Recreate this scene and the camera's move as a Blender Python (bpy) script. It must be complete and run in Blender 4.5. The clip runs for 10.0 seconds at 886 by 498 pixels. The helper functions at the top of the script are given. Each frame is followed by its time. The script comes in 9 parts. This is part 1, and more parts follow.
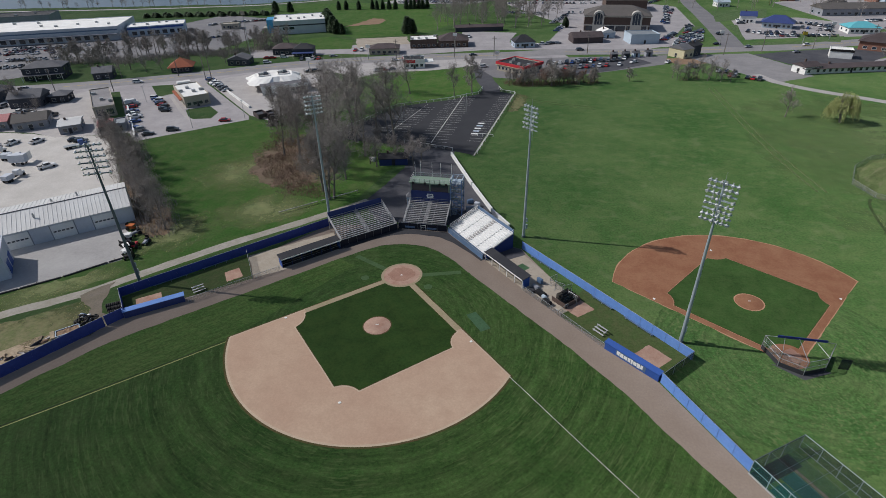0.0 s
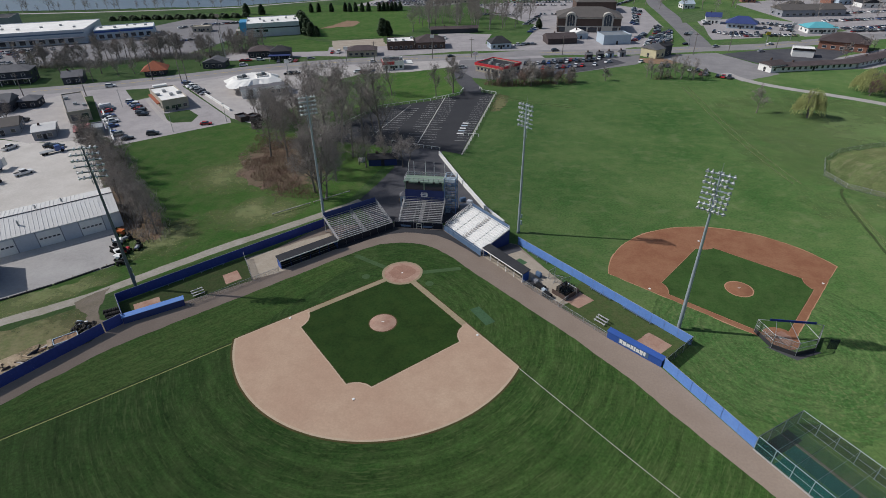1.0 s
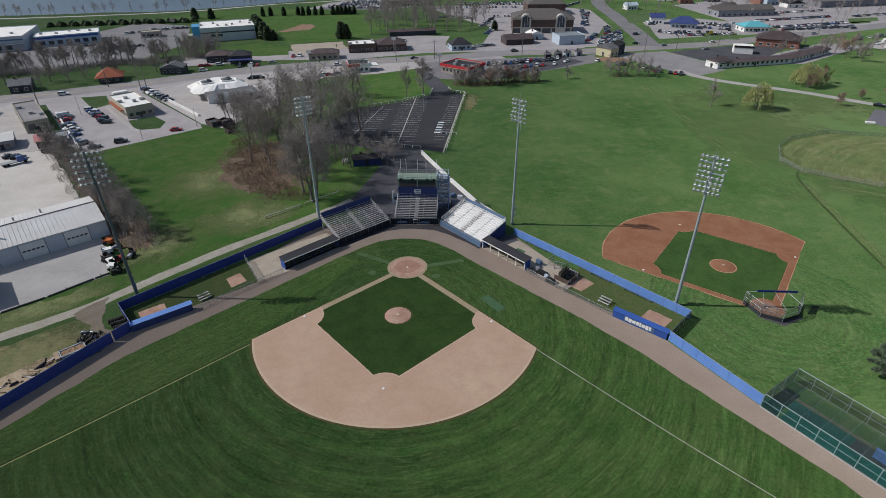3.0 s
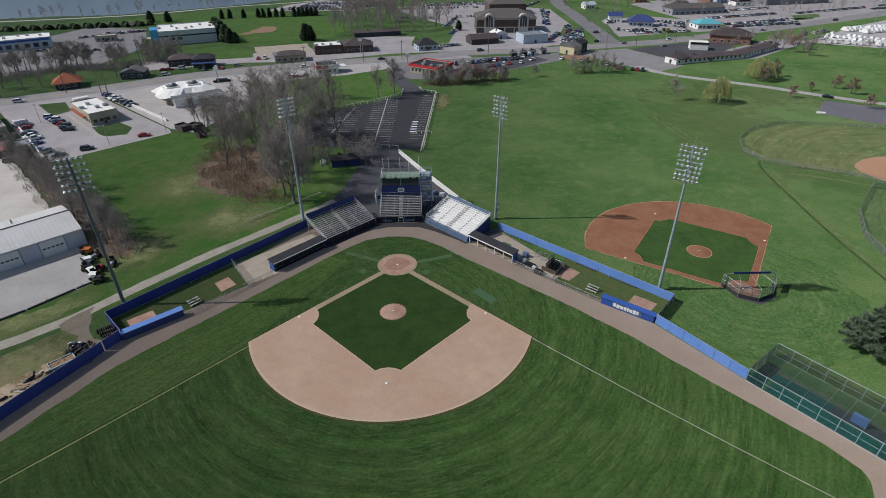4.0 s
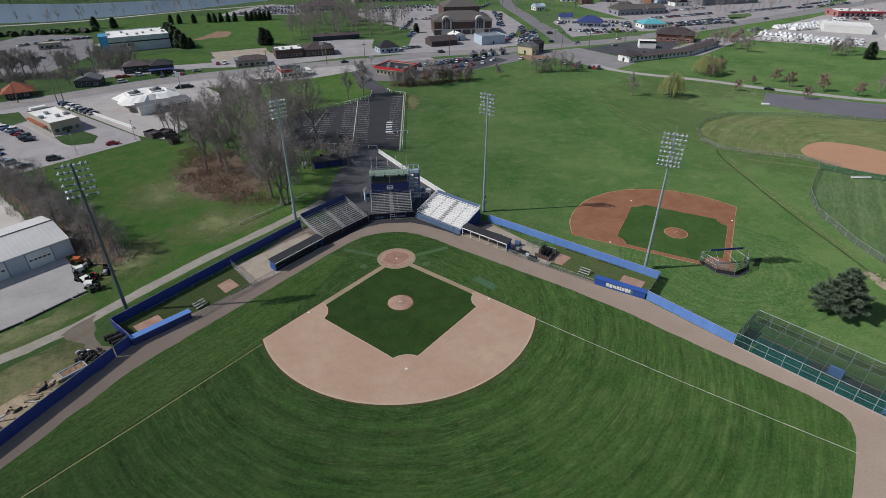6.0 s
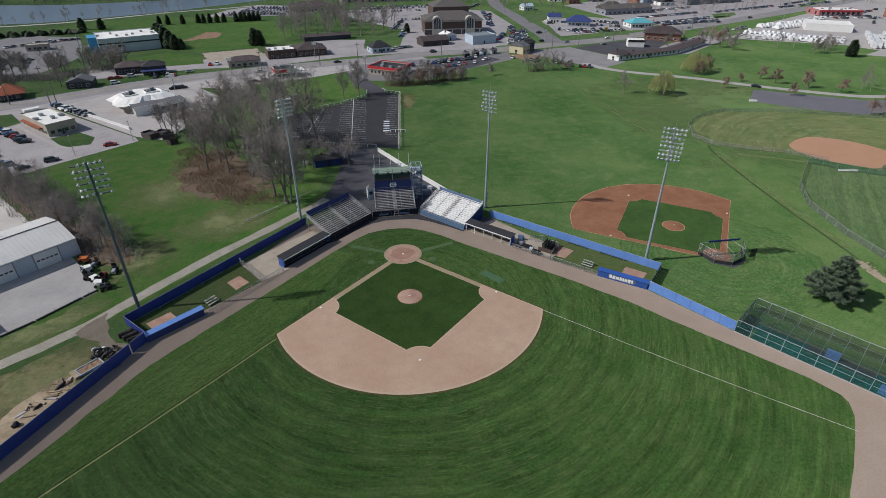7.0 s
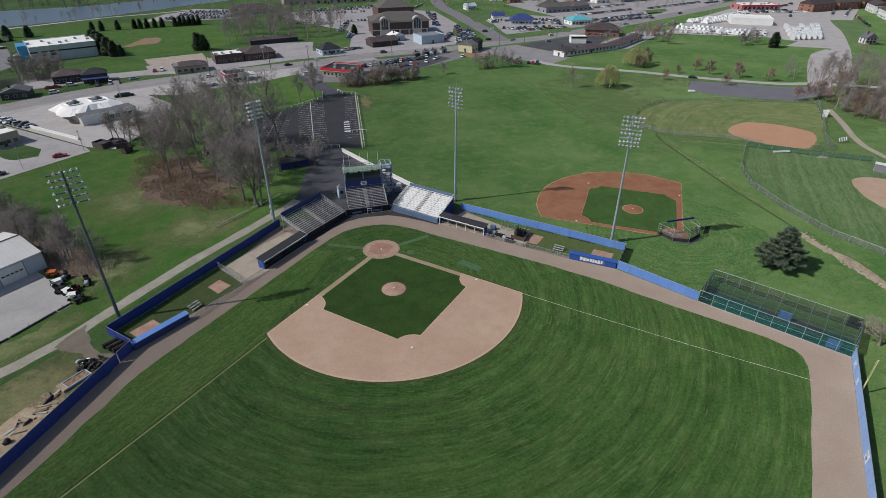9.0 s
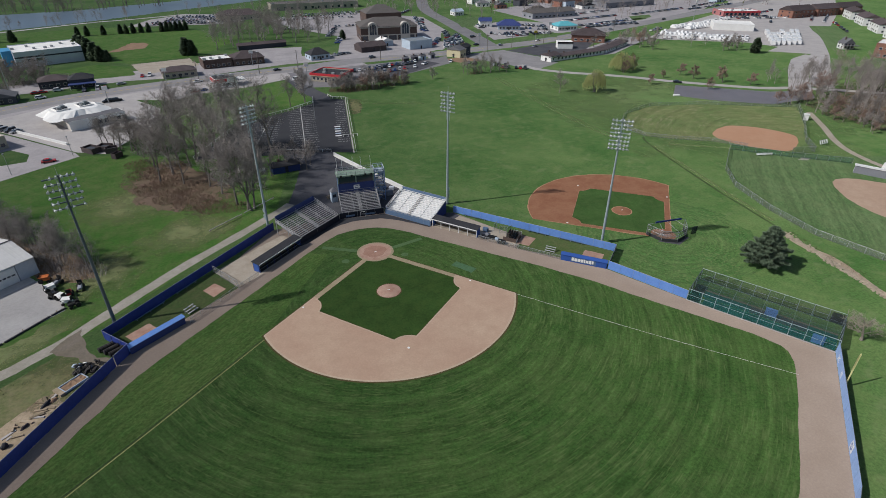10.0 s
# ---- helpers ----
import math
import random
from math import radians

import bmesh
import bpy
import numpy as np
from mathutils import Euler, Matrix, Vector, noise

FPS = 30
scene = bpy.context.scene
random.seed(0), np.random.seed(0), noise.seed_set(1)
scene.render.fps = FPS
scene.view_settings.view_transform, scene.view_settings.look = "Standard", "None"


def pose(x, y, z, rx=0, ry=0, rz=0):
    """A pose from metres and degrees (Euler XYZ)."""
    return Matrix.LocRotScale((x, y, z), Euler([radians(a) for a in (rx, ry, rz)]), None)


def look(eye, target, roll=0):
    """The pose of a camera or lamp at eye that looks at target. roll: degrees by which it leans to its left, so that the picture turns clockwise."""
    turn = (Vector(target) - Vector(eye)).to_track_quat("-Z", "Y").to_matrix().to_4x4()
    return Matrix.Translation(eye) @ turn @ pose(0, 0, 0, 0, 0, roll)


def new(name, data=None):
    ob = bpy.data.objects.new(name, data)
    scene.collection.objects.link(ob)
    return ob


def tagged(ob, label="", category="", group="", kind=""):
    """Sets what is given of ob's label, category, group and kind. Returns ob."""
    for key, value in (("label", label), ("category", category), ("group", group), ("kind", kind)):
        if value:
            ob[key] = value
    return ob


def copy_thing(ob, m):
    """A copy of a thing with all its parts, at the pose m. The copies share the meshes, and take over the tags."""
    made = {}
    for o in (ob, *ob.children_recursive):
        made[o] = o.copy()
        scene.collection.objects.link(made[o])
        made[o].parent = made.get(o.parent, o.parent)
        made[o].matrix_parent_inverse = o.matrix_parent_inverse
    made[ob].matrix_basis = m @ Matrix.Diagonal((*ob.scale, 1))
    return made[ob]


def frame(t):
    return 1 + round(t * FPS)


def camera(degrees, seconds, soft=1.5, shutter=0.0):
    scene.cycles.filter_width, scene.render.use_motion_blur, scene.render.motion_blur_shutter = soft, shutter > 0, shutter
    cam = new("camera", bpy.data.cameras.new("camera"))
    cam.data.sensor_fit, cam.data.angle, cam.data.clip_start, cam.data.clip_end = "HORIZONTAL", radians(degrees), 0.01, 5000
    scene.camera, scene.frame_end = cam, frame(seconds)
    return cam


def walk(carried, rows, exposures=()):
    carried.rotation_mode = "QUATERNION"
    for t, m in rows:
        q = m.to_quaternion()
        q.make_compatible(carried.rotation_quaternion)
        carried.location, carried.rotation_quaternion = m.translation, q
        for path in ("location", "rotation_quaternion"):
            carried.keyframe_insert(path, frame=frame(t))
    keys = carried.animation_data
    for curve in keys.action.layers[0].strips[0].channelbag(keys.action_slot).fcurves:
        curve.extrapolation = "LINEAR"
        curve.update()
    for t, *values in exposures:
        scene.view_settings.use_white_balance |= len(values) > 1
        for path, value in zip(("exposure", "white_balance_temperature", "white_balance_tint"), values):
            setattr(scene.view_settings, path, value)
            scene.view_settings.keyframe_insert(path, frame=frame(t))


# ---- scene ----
cam = camera(78.8, 10.0, soft=0.5)
PATH = [
    (0, (32.065, -97.466, 70.472), (31.688, -95.811, 69.414), -1.4),
    (0.5, (29.119, -99.05, 70.457), (28.797, -97.382, 69.401), -1.2),
    (1, (26.155, -100.63, 70.452), (25.88, -98.952, 69.399), -1.0),
    (1.5, (23.176, -102.097, 70.443), (22.942, -100.411, 69.392), -0.9),
    (2, (20.207, -103.511, 70.433), (20.006, -101.82, 69.384), -0.7),
    (2.5, (17.307, -104.862, 70.438), (17.158, -103.164, 69.391), -0.6),
    (4, (8.809, -108.495, 70.54), (8.843, -106.789, 69.496), -0.4),
    (4.5, (5.934, -109.623, 70.614), (6.054, -107.92, 69.572), -0.4),
    (5, (3.136, -110.785, 70.692), (3.308, -109.085, 69.652), -0.3),
    (5.5, (0.476, -112.002, 70.767), (0.669, -110.303, 69.731), -0.2),
    (7, (-6.939, -115.362, 71.075), (-6.688, -113.669, 70.04), -0.1),
    (7.5, (-9.197, -116.398, 71.128), (-8.897, -114.714, 70.093), -0.1),
    (8, (-11.209, -117.351, 71.203), (-10.857, -115.677, 70.167), -0.1),
    (8.5, (-12.909, -118.051, 71.326), (-12.513, -116.388, 70.289), -0.2),
    (9, (-14.326, -118.646, 71.522), (-13.897, -116.988, 70.488), -0.2),
    (9.5, (-15.393, -119.314, 71.699), (-14.931, -117.662, 70.671), -0.1),
    (10, (-16.233, -119.946, 71.815), (-15.758, -118.292, 70.796), 0.1),
]
walk(cam, [(t, look(eye, target, roll)) for t, eye, target, roll in PATH])

# ---- world and sun ----
SUN_ELEVATION = 42.0
world = bpy.data.worlds.new("sky")
scene.world = world
world.use_nodes = True
wn = world.node_tree
sky = wn.nodes.new("ShaderNodeTexSky")
sky.sky_type = "NISHITA"
sky.sun_disc = False
sky.sun_elevation = radians(SUN_ELEVATION)
sky.sun_rotation = radians(270)
sky.air_density, sky.dust_density = 1.0, 1.5
wn.links.new(sky.outputs[0], wn.nodes["Background"].inputs[0])
wn.nodes["Background"].inputs[1].default_value = 0.080
sun_data = bpy.data.lights.new("sun", "SUN")
sun_data.energy, sun_data.angle, sun_data.color = 3.4, radians(0.53), (1.0, 0.97, 0.94)
sun = new("sun", sun_data)
sun.matrix_world = look((-100 * math.cos(radians(SUN_ELEVATION)), 0, 100 * math.sin(radians(SUN_ELEVATION))), (0, 0, 0))
scene.view_settings.exposure = 0.0

# ---- materials ----


def mat(name, col, rough=0.8, var=0.25, scale=1.0, big=12.0, metal=0.0, bump=0.0, tint=None, tint_amount=0.5, spec=0.3, alpha=1.0, random_amount=0.0, fuzz=0.0, mottle=None, ragged=None):
    """Two scales of variation in world space: grain of size scale, stains of size big (metres). tint: a second colour for the stains."""
    m = bpy.data.materials.new(name)
    m.use_nodes = True
    nt = m.node_tree
    b = nt.nodes["Principled BSDF"]
    b.inputs["Roughness"].default_value = rough
    b.inputs["Metallic"].default_value = metal
    b.inputs["Specular IOR Level"].default_value = spec
    b.inputs["Diffuse Roughness"].default_value = fuzz
    geo = nt.nodes.new("ShaderNodeNewGeometry")
    n1 = nt.nodes.new("ShaderNodeTexNoise")
    n1.inputs["Scale"].default_value = 1.0 / scale
    n1.inputs["Detail"].default_value = 6
    n1.inputs["Roughness"].default_value = 0.7
    nt.links.new(geo.outputs["Position"], n1.inputs["Vector"])
    n2 = nt.nodes.new("ShaderNodeTexNoise")
    n2.inputs["Scale"].default_value = 1.0 / big
    n2.inputs["Detail"].default_value = 5
    n2.inputs["Roughness"].default_value = 0.6
    nt.links.new(geo.outputs["Position"], n2.inputs["Vector"])
    mix = nt.nodes.new("ShaderNodeMix")
    mix.data_type = "RGBA"
    mix.inputs[6].default_value = (*col, 1)
    t = tint or tuple(c * (1 - var) for c in col)
    mix.inputs[7].default_value = (*t, 1)
    ramp = nt.nodes.new("ShaderNodeMapRange")
    ramp.inputs[1].default_value, ramp.inputs[2].default_value = 0.35, 0.68
    ramp.inputs[3].default_value, ramp.inputs[4].default_value = 0.0, tint_amount if tint else 1.0
    nt.links.new(n2.outputs["Fac"], ramp.inputs[0])
    nt.links.new(ramp.outputs[0], mix.inputs[0])
    grain = nt.nodes.new("ShaderNodeMapRange")
    grain.inputs[1].default_value, grain.inputs[2].default_value = 0.25, 0.75
    grain.inputs[3].default_value, grain.inputs[4].default_value = 1 - var, 1 + var
    nt.links.new(n1.outputs["Fac"], grain.inputs[0])
    mul = nt.nodes.new("ShaderNodeVectorMath")
    mul.operation = "SCALE"
    nt.links.new(mix.outputs[2], mul.inputs[0])
    nt.links.new(grain.outputs[0], mul.inputs["Scale"])
    out = mul.outputs[0]
    if mottle:
        # patches of another colour at a middle scale, with ragged edges
        n3 = nt.nodes.new("ShaderNodeTexNoise")
        n3.inputs["Scale"].default_value = 1.0 / mottle[0]
        n3.inputs["Detail"].default_value = 8
        n3.inputs["Roughness"].default_value = 0.72
        nt.links.new(geo.outputs["Position"], n3.inputs["Vector"])
        r3 = nt.nodes.new("ShaderNodeMapRange")
        r3.inputs[1].default_value, r3.inputs[2].default_value = 0.44, 0.70
        r3.inputs[4].default_value = mottle[2]
        nt.links.new(n3.outputs["Fac"], r3.inputs[0])
        mx = nt.nodes.new("ShaderNodeMix")
        mx.data_type = "RGBA"
        mx.inputs[7].default_value = (*mottle[1], 1)
        nt.links.new(r3.outputs[0], mx.inputs[0])
        nt.links.new(out, mx.inputs[6])
        out = mx.outputs[2]
    if random_amount:
        info = nt.nodes.new("ShaderNodeObjectInfo")
        rr = nt.nodes.new("ShaderNodeMapRange")
        rr.inputs[3].default_value, rr.inputs[4].default_value = 1 - random_amount, 1 + random_amount
        nt.links.new(info.outputs["Random"], rr.inputs[0])
        mul2 = nt.nodes.new("ShaderNodeVectorMath")
        mul2.operation = "SCALE"
        nt.links.new(out, mul2.inputs[0])
        nt.links.new(rr.outputs[0], mul2.inputs["Scale"])
        out = mul2.outputs[0]
    nt.links.new(out, b.inputs["Base Color"])
    if bump:
        bp = nt.nodes.new("ShaderNodeBump")
        bp.inputs["Strength"].default_value = bump
        bp.inputs["Distance"].default_value = scale * 0.2
        nt.links.new(n1.outputs["Fac"], bp.inputs["Height"])
        nt.links.new(bp.outputs[0], b.inputs["Normal"])
    if alpha < 1:
        b.inputs["Alpha"].default_value = alpha
    if ragged:
        # the patch thins out towards its rim in tufts, so that the grass below shows
        co = nt.nodes.new("ShaderNodeTexCoord")
        d = nt.nodes.new("ShaderNodeVectorMath")
        d.operation = "DISTANCE"
        d.inputs[1].default_value = (0.5, 0.5, 0.5)
        flat = nt.nodes.new("ShaderNodeVectorMath")
        flat.operation = "MULTIPLY_ADD"
        flat.inputs[1].default_value, flat.inputs[2].default_value = (1, 1, 0), (0, 0, 0.5)
        nt.links.new(co.outputs["Generated"], flat.inputs[0])
        nt.links.new(flat.outputs[0], d.inputs[0])
        n4 = nt.nodes.new("ShaderNodeTexNoise")
        n4.inputs["Scale"].default_value = 1.0 / ragged[0]
        n4.inputs["Detail"].default_value = 9
        n4.inputs["Roughness"].default_value = 0.75
        nt.links.new(geo.outputs["Position"], n4.inputs["Vector"])
        sub = nt.nodes.new("ShaderNodeMath")
        sub.operation = "MULTIPLY_ADD"
        sub.inputs[1].default_value = -1.0
        nt.links.new(d.outputs["Value"], sub.inputs[0])
        nt.links.new(n4.outputs["Fac"], sub.inputs[2])
        r4 = nt.nodes.new("ShaderNodeMapRange")
        r4.inputs[1].default_value, r4.inputs[2].default_value = ragged[1], ragged[2]
        nt.links.new(sub.outputs[0], r4.inputs[0])
        nt.links.new(r4.outputs[0], b.inputs["Alpha"])
    return m


def mown(name, col, tint, centre, pitch, amount, straight=None, mottle=None, big=16.0, streak=1.1, dash=None):
    """Turf with mowing bands: rings about a point, or straight passes along a direction; bands wobble and fade in patches."""
    m = mat(name, col, rough=0.95, var=0.48, scale=0.55, big=big, tint=tint, tint_amount=0.75, spec=0.1, bump=0.5, fuzz=1.0, mottle=mottle)
    nt = m.node_tree
    b = nt.nodes["Principled BSDF"]
    old = b.inputs["Base Color"].links[0].from_socket
    geo = nt.nodes.new("ShaderNodeNewGeometry")
    wob = nt.nodes.new("ShaderNodeTexNoise")
    wob.inputs["Scale"].default_value = 0.09
    wob.inputs["Detail"].default_value = 3
    nt.links.new(geo.outputs["Position"], wob.inputs["Vector"])
    if straight is None:
        d = nt.nodes.new("ShaderNodeVectorMath")
        d.operation = "DISTANCE"
        d.inputs[1].default_value = (*centre, 0)
        nt.links.new(geo.outputs["Position"], d.inputs[0])
        dist = d.outputs["Value"]
    else:
        d = nt.nodes.new("ShaderNodeVectorMath")
        d.operation = "DOT_PRODUCT"
        d.inputs[1].default_value = (*straight, 0)
        nt.links.new(geo.outputs["Position"], d.inputs[0])
        dist = d.outputs["Value"]
    add = nt.nodes.new("ShaderNodeMath")
    add.operation = "MULTIPLY_ADD"
    add.inputs[1].default_value = 3.0
    nt.links.new(wob.outputs["Fac"], add.inputs[0])
    nt.links.new(dist, add.inputs[2])
    # one-dimensional noise of the distance gives uneven bands
    band = nt.nodes.new("ShaderNodeTexNoise")
    band.noise_dimensions = "1D"
    band.inputs["Scale"].default_value = 1.0 / pitch
    band.inputs["Detail"].default_value = 4
    band.inputs["Roughness"].default_value = 0.75
    nt.links.new(add.outputs[0], band.inputs["W"])
    rng = nt.nodes.new("ShaderNodeMapRange")
    rng.inputs[1].default_value, rng.inputs[2].default_value = 0.3, 0.7
    rng.inputs[3].default_value, rng.inputs[4].default_value = 1 - amount, 1 + amount
    nt.links.new(band.outputs["Fac"], rng.inputs[0])
    mul = nt.nodes.new("ShaderNodeVectorMath")
    mul.operation = "SCALE"
    nt.links.new(old, mul.inputs[0])
    nt.links.new(rng.outputs[0], mul.inputs["Scale"])
    # short streaks left by the mower, drawn out along the passes
    if straight is None:
        off = nt.nodes.new("ShaderNodeVectorMath")
        off.operation = "SUBTRACT"
        off.inputs[1].default_value = (*centre, 0)
        nt.links.new(geo.outputs["Position"], off.inputs[0])
        sep = nt.nodes.new("ShaderNodeSeparateXYZ")
        nt.links.new(off.outputs[0], sep.inputs[0])
        way = nt.nodes.new("ShaderNodeMath")
        way.operation = "ARCTAN2"
        nt.links.new(sep.outputs[0], way.inputs[0])
        nt.links.new(sep.outputs[1], way.inputs[1])
        way, length = way.outputs[0], 7.0
    else:
        dot = nt.nodes.new("ShaderNodeVectorMath")
        dot.operation = "DOT_PRODUCT"
        dot.inputs[1].default_value = (-straight[1], straight[0], 0)
        nt.links.new(geo.outputs["Position"], dot.inputs[0])
        way, length = dot.outputs["Value"], 0.3
    com = nt.nodes.new("ShaderNodeCombineXYZ")
    for k, (socket, factor) in enumerate(((way, length), (dist, streak))):
        f = nt.nodes.new("ShaderNodeMath")
        f.operation = "MULTIPLY"
        f.inputs[1].default_value = factor
        nt.links.new(socket, f.inputs[0])
        nt.links.new(f.outputs[0], com.inputs[k])
    st = nt.nodes.new("ShaderNodeTexNoise")
    st.inputs["Scale"].default_value = 1.0
    st.inputs["Detail"].default_value = 5
    st.inputs["Roughness"].default_value = 0.65
    nt.links.new(com.outputs[0], st.inputs["Vector"])
    r5 = nt.nodes.new("ShaderNodeMapRange")
    r5.inputs[1].default_value, r5.inputs[2].default_value = 0.3, 0.72
    r5.inputs[3].default_value, r5.inputs[4].default_value = 1 - 1.3 * amount, 1 + 1.5 * amount
    nt.links.new(st.outputs["Fac"], r5.inputs[0])
    mul3 = nt.nodes.new("ShaderNodeVectorMath")
    mul3.operation = "SCALE"
    nt.links.new(mul.outputs[0], mul3.inputs[0])
    nt.links.new(r5.outputs[0], mul3.inputs["Scale"])
    out = mul3.outputs[0]
    if dash:
        # short pale tufts that the mower laid over, thick in some patches and absent in others
        com2 = nt.nodes.new("ShaderNodeCombineXYZ")
        for k, (socket, factor) in enumerate(((way, dash[2] * length), (dist, dash[3]))):
            f = nt.nodes.new("ShaderNodeMath")
            f.operation = "MULTIPLY"
            f.inputs[1].default_value = factor
            nt.links.new(socket, f.inputs[0])
            nt.links.new(f.outputs[0], com2.inputs[k])
        dn = nt.nodes.new("ShaderNodeTexNoise")
        dn.inputs["Scale"].default_value = 1.0
        dn.inputs["Detail"].default_value = 2
        nt.links.new(com2.outputs[0], dn.inputs["Vector"])
        where = nt.nodes.new("ShaderNodeTexNoise")
        where.inputs["Scale"].default_value = 0.07
        where.inputs["Detail"].default_value = 3
        nt.links.new(geo.outputs["Position"], where.inputs["Vector"])
        both = nt.nodes.new("ShaderNodeMath")
        both.operation = "MULTIPLY_ADD"
        both.inputs[1].default_value = 0.45
        nt.links.new(where.outputs["Fac"], both.inputs[0])
        nt.links.new(dn.outputs["Fac"], both.inputs[2])
        r6 = nt.nodes.new("ShaderNodeMapRange")
        r6.inputs[1].default_value, r6.inputs[2].default_value = 0.78, 0.95
        r6.inputs[4].default_value = dash[1]
        nt.links.new(both.outputs[0], r6.inputs[0])
        mx2 = nt.nodes.new("ShaderNodeMix")
        mx2.data_type = "RGBA"
        mx2.inputs[7].default_value = (*dash[0], 1)
        nt.links.new(r6.outputs[0], mx2.inputs[0])
        nt.links.new(out, mx2.inputs[6])
        out = mx2.outputs[2]
    nt.links.new(out, b.inputs["Base Color"])
    return m


M_GROUND = mown("meadow_grass", (0.044, 0.109, 0.028), (0.118, 0.180, 0.064), (0, 0), 6.0, 0.03, (0.25, -0.97), mottle=(6.0, (0.150, 0.184, 0.076), 0.42), big=34, streak=0.2, dash=((0.15, 0.185, 0.09), 0.4, 0.9, 0.35))
M_PARK = mat("pale_park_grass", (0.098, 0.170, 0.058), 0.95, 0.35, 0.6, 30, tint=(0.145, 0.178, 0.084), tint_amount=0.8, spec=0.1, bump=0.4, fuzz=1.0, mottle=(5.0, (0.165, 0.19, 0.085), 0.4), ragged=(26.0, -0.02, 0.42))
M_OUT = mown("outfield_turf", (0.030, 0.073, 0.0170), (0.058, 0.108, 0.029), (0, -18), 2.6, 0.20, mottle=(4.0, (0.088, 0.120, 0.045), 0.42), big=20, streak=1.0, dash=((0.112, 0.160, 0.056), 0.5, 2.4, 2.6))
M_IN = mat("infield_turf", (0.034, 0.074, 0.017), 0.95, 0.3, 0.5, 7, spec=0.1, bump=0.4, fuzz=1.0, mottle=(3.0, (0.054, 0.090, 0.021), 0.5))
M_RING2 = mown("practice_turf", (0.046, 0.112, 0.031), (0.084, 0.142, 0.046), (78, -13), 2.0, 0.17, mottle=(4.0, (0.118, 0.158, 0.068), 0.45), dash=((0.17, 0.20, 0.09), 0.5, 3.0, 1.4))
M_SOFT = mown("softball_turf", (0.086, 0.130, 0.046), (0.142, 0.155, 0.068), (176, 36), 4.5, 0.14, mottle=(5.0, (0.165, 0.158, 0.085), 0.45), streak=0.4, dash=((0.22, 0.215, 0.125), 0.5, 1.6, 0.7))
M_LAWN2 = mown("upper_lawn", (0.064, 0.114, 0.044), (0.100, 0.142, 0.066), (0, 0), 3.0, 0.16, (0.8, -0.6), mottle=(4.0, (0.11, 0.145, 0.065), 0.5))
M_TAN = mat("infield_clay", (0.395, 0.270, 0.196), 0.95, 0.12, 0.4, 14, tint=(0.455, 0.335, 0.245), tint_amount=0.9, spec=0.1, bump=0.4, mottle=(2.6, (0.335, 0.225, 0.162), 0.5))
M_CLAYRIM = mat("pale_dry_clay", (0.46, 0.36, 0.265), 0.95, 0.12, 0.4, 5, spec=0.1)
# brown soil, darkened with the shade of the turf edge; the rings lie flat
M_LIP = mat("shaded_soil_lip", (0.085, 0.062, 0.030), 0.95, 0.3, 0.5, 4, tint=(0.045, 0.06, 0.018), tint_amount=0.8, spec=0.1)
M_PATHCLAY = mat("khaki_path_clay", (0.315, 0.258, 0.180), 0.95, 0.16, 0.4, 5, tint=(0.25, 0.215, 0.125), tint_amount=0.8, spec=0.1)
M_REDCORE = mat("damp_red_clay", (0.265, 0.148, 0.112), 0.95, 0.18, 0.4, 2.5, tint=(0.33, 0.205, 0.155), tint_amount=0.9, spec=0.1)
M_RED = mat("red_clay", (0.232, 0.104, 0.060), 0.95, 0.16, 0.5, 6, tint=(0.290, 0.148, 0.088), tint_amount=0.7, spec=0.1, bump=0.3, mottle=(3.0, (0.31, 0.17, 0.095), 0.35))
M_PLATE = mat("home_clay", (0.31, 0.185, 0.14), 0.95, 0.14, 0.4, 3, tint=(0.42, 0.30, 0.235), tint_amount=0.8, spec=0.1)
M_TRACK = mat("warning_track_cinder", (0.272, 0.217, 0.178), 0.95, 0.12, 0.4, 6, tint=(0.335, 0.275, 0.23), tint_amount=0.6, spec=0.1, bump=0.3, fuzz=1.0, mottle=(1.5, (0.22, 0.17, 0.135), 0.35))
M_CHALK = mat("field_chalk", (0.62, 0.62, 0.55), 0.9, 0.35, 0.6, 3)
M_WORN = mat("worn_turf_line", (0.215, 0.235, 0.095), 0.95, 0.35, 0.5, 4, spec=0.1)
M_IN2 = mat("practice_infield_turf", (0.044, 0.094, 0.025), 0.95, 0.3, 0.5, 7, spec=0.1, bump=0.4, fuzz=1.0, mottle=(3.0, (0.075, 0.118, 0.040), 0.5))
M_SAND = mat("pale_sandy_soil", (0.43, 0.35, 0.26), 0.95, 0.2, 0.5, 4, tint=(0.28, 0.21, 0.145), tint_amount=0.9, spec=0.1, mottle=(1.2, (0.20, 0.17, 0.10), 0.6))
M_MUD = mat("bare_grey_earth", (0.165, 0.142, 0.118), 0.95, 0.25, 0.5, 3, tint=(0.12, 0.105, 0.075), tint_amount=0.9, spec=0.1, mottle=(1.5, (0.25, 0.215, 0.175), 0.4))
M_PAD = mat("weathered_concrete_pad", (0.37, 0.322, 0.262), 0.9, 0.16, 0.6, 5, tint=(0.27, 0.228, 0.178), tint_amount=0.8, mottle=(2.0, (0.43, 0.385, 0.325), 0.4))
M_DRYLAWN = mat("thin_dry_lawn", (0.185, 0.200, 0.092), 0.95, 0.3, 0.6, 4, tint=(0.10, 0.15, 0.055), tint_amount=0.9, spec=0.1, mottle=(2.0, (0.25, 0.225, 0.135), 0.45), ragged=(6.0, 0.05, 0.50))
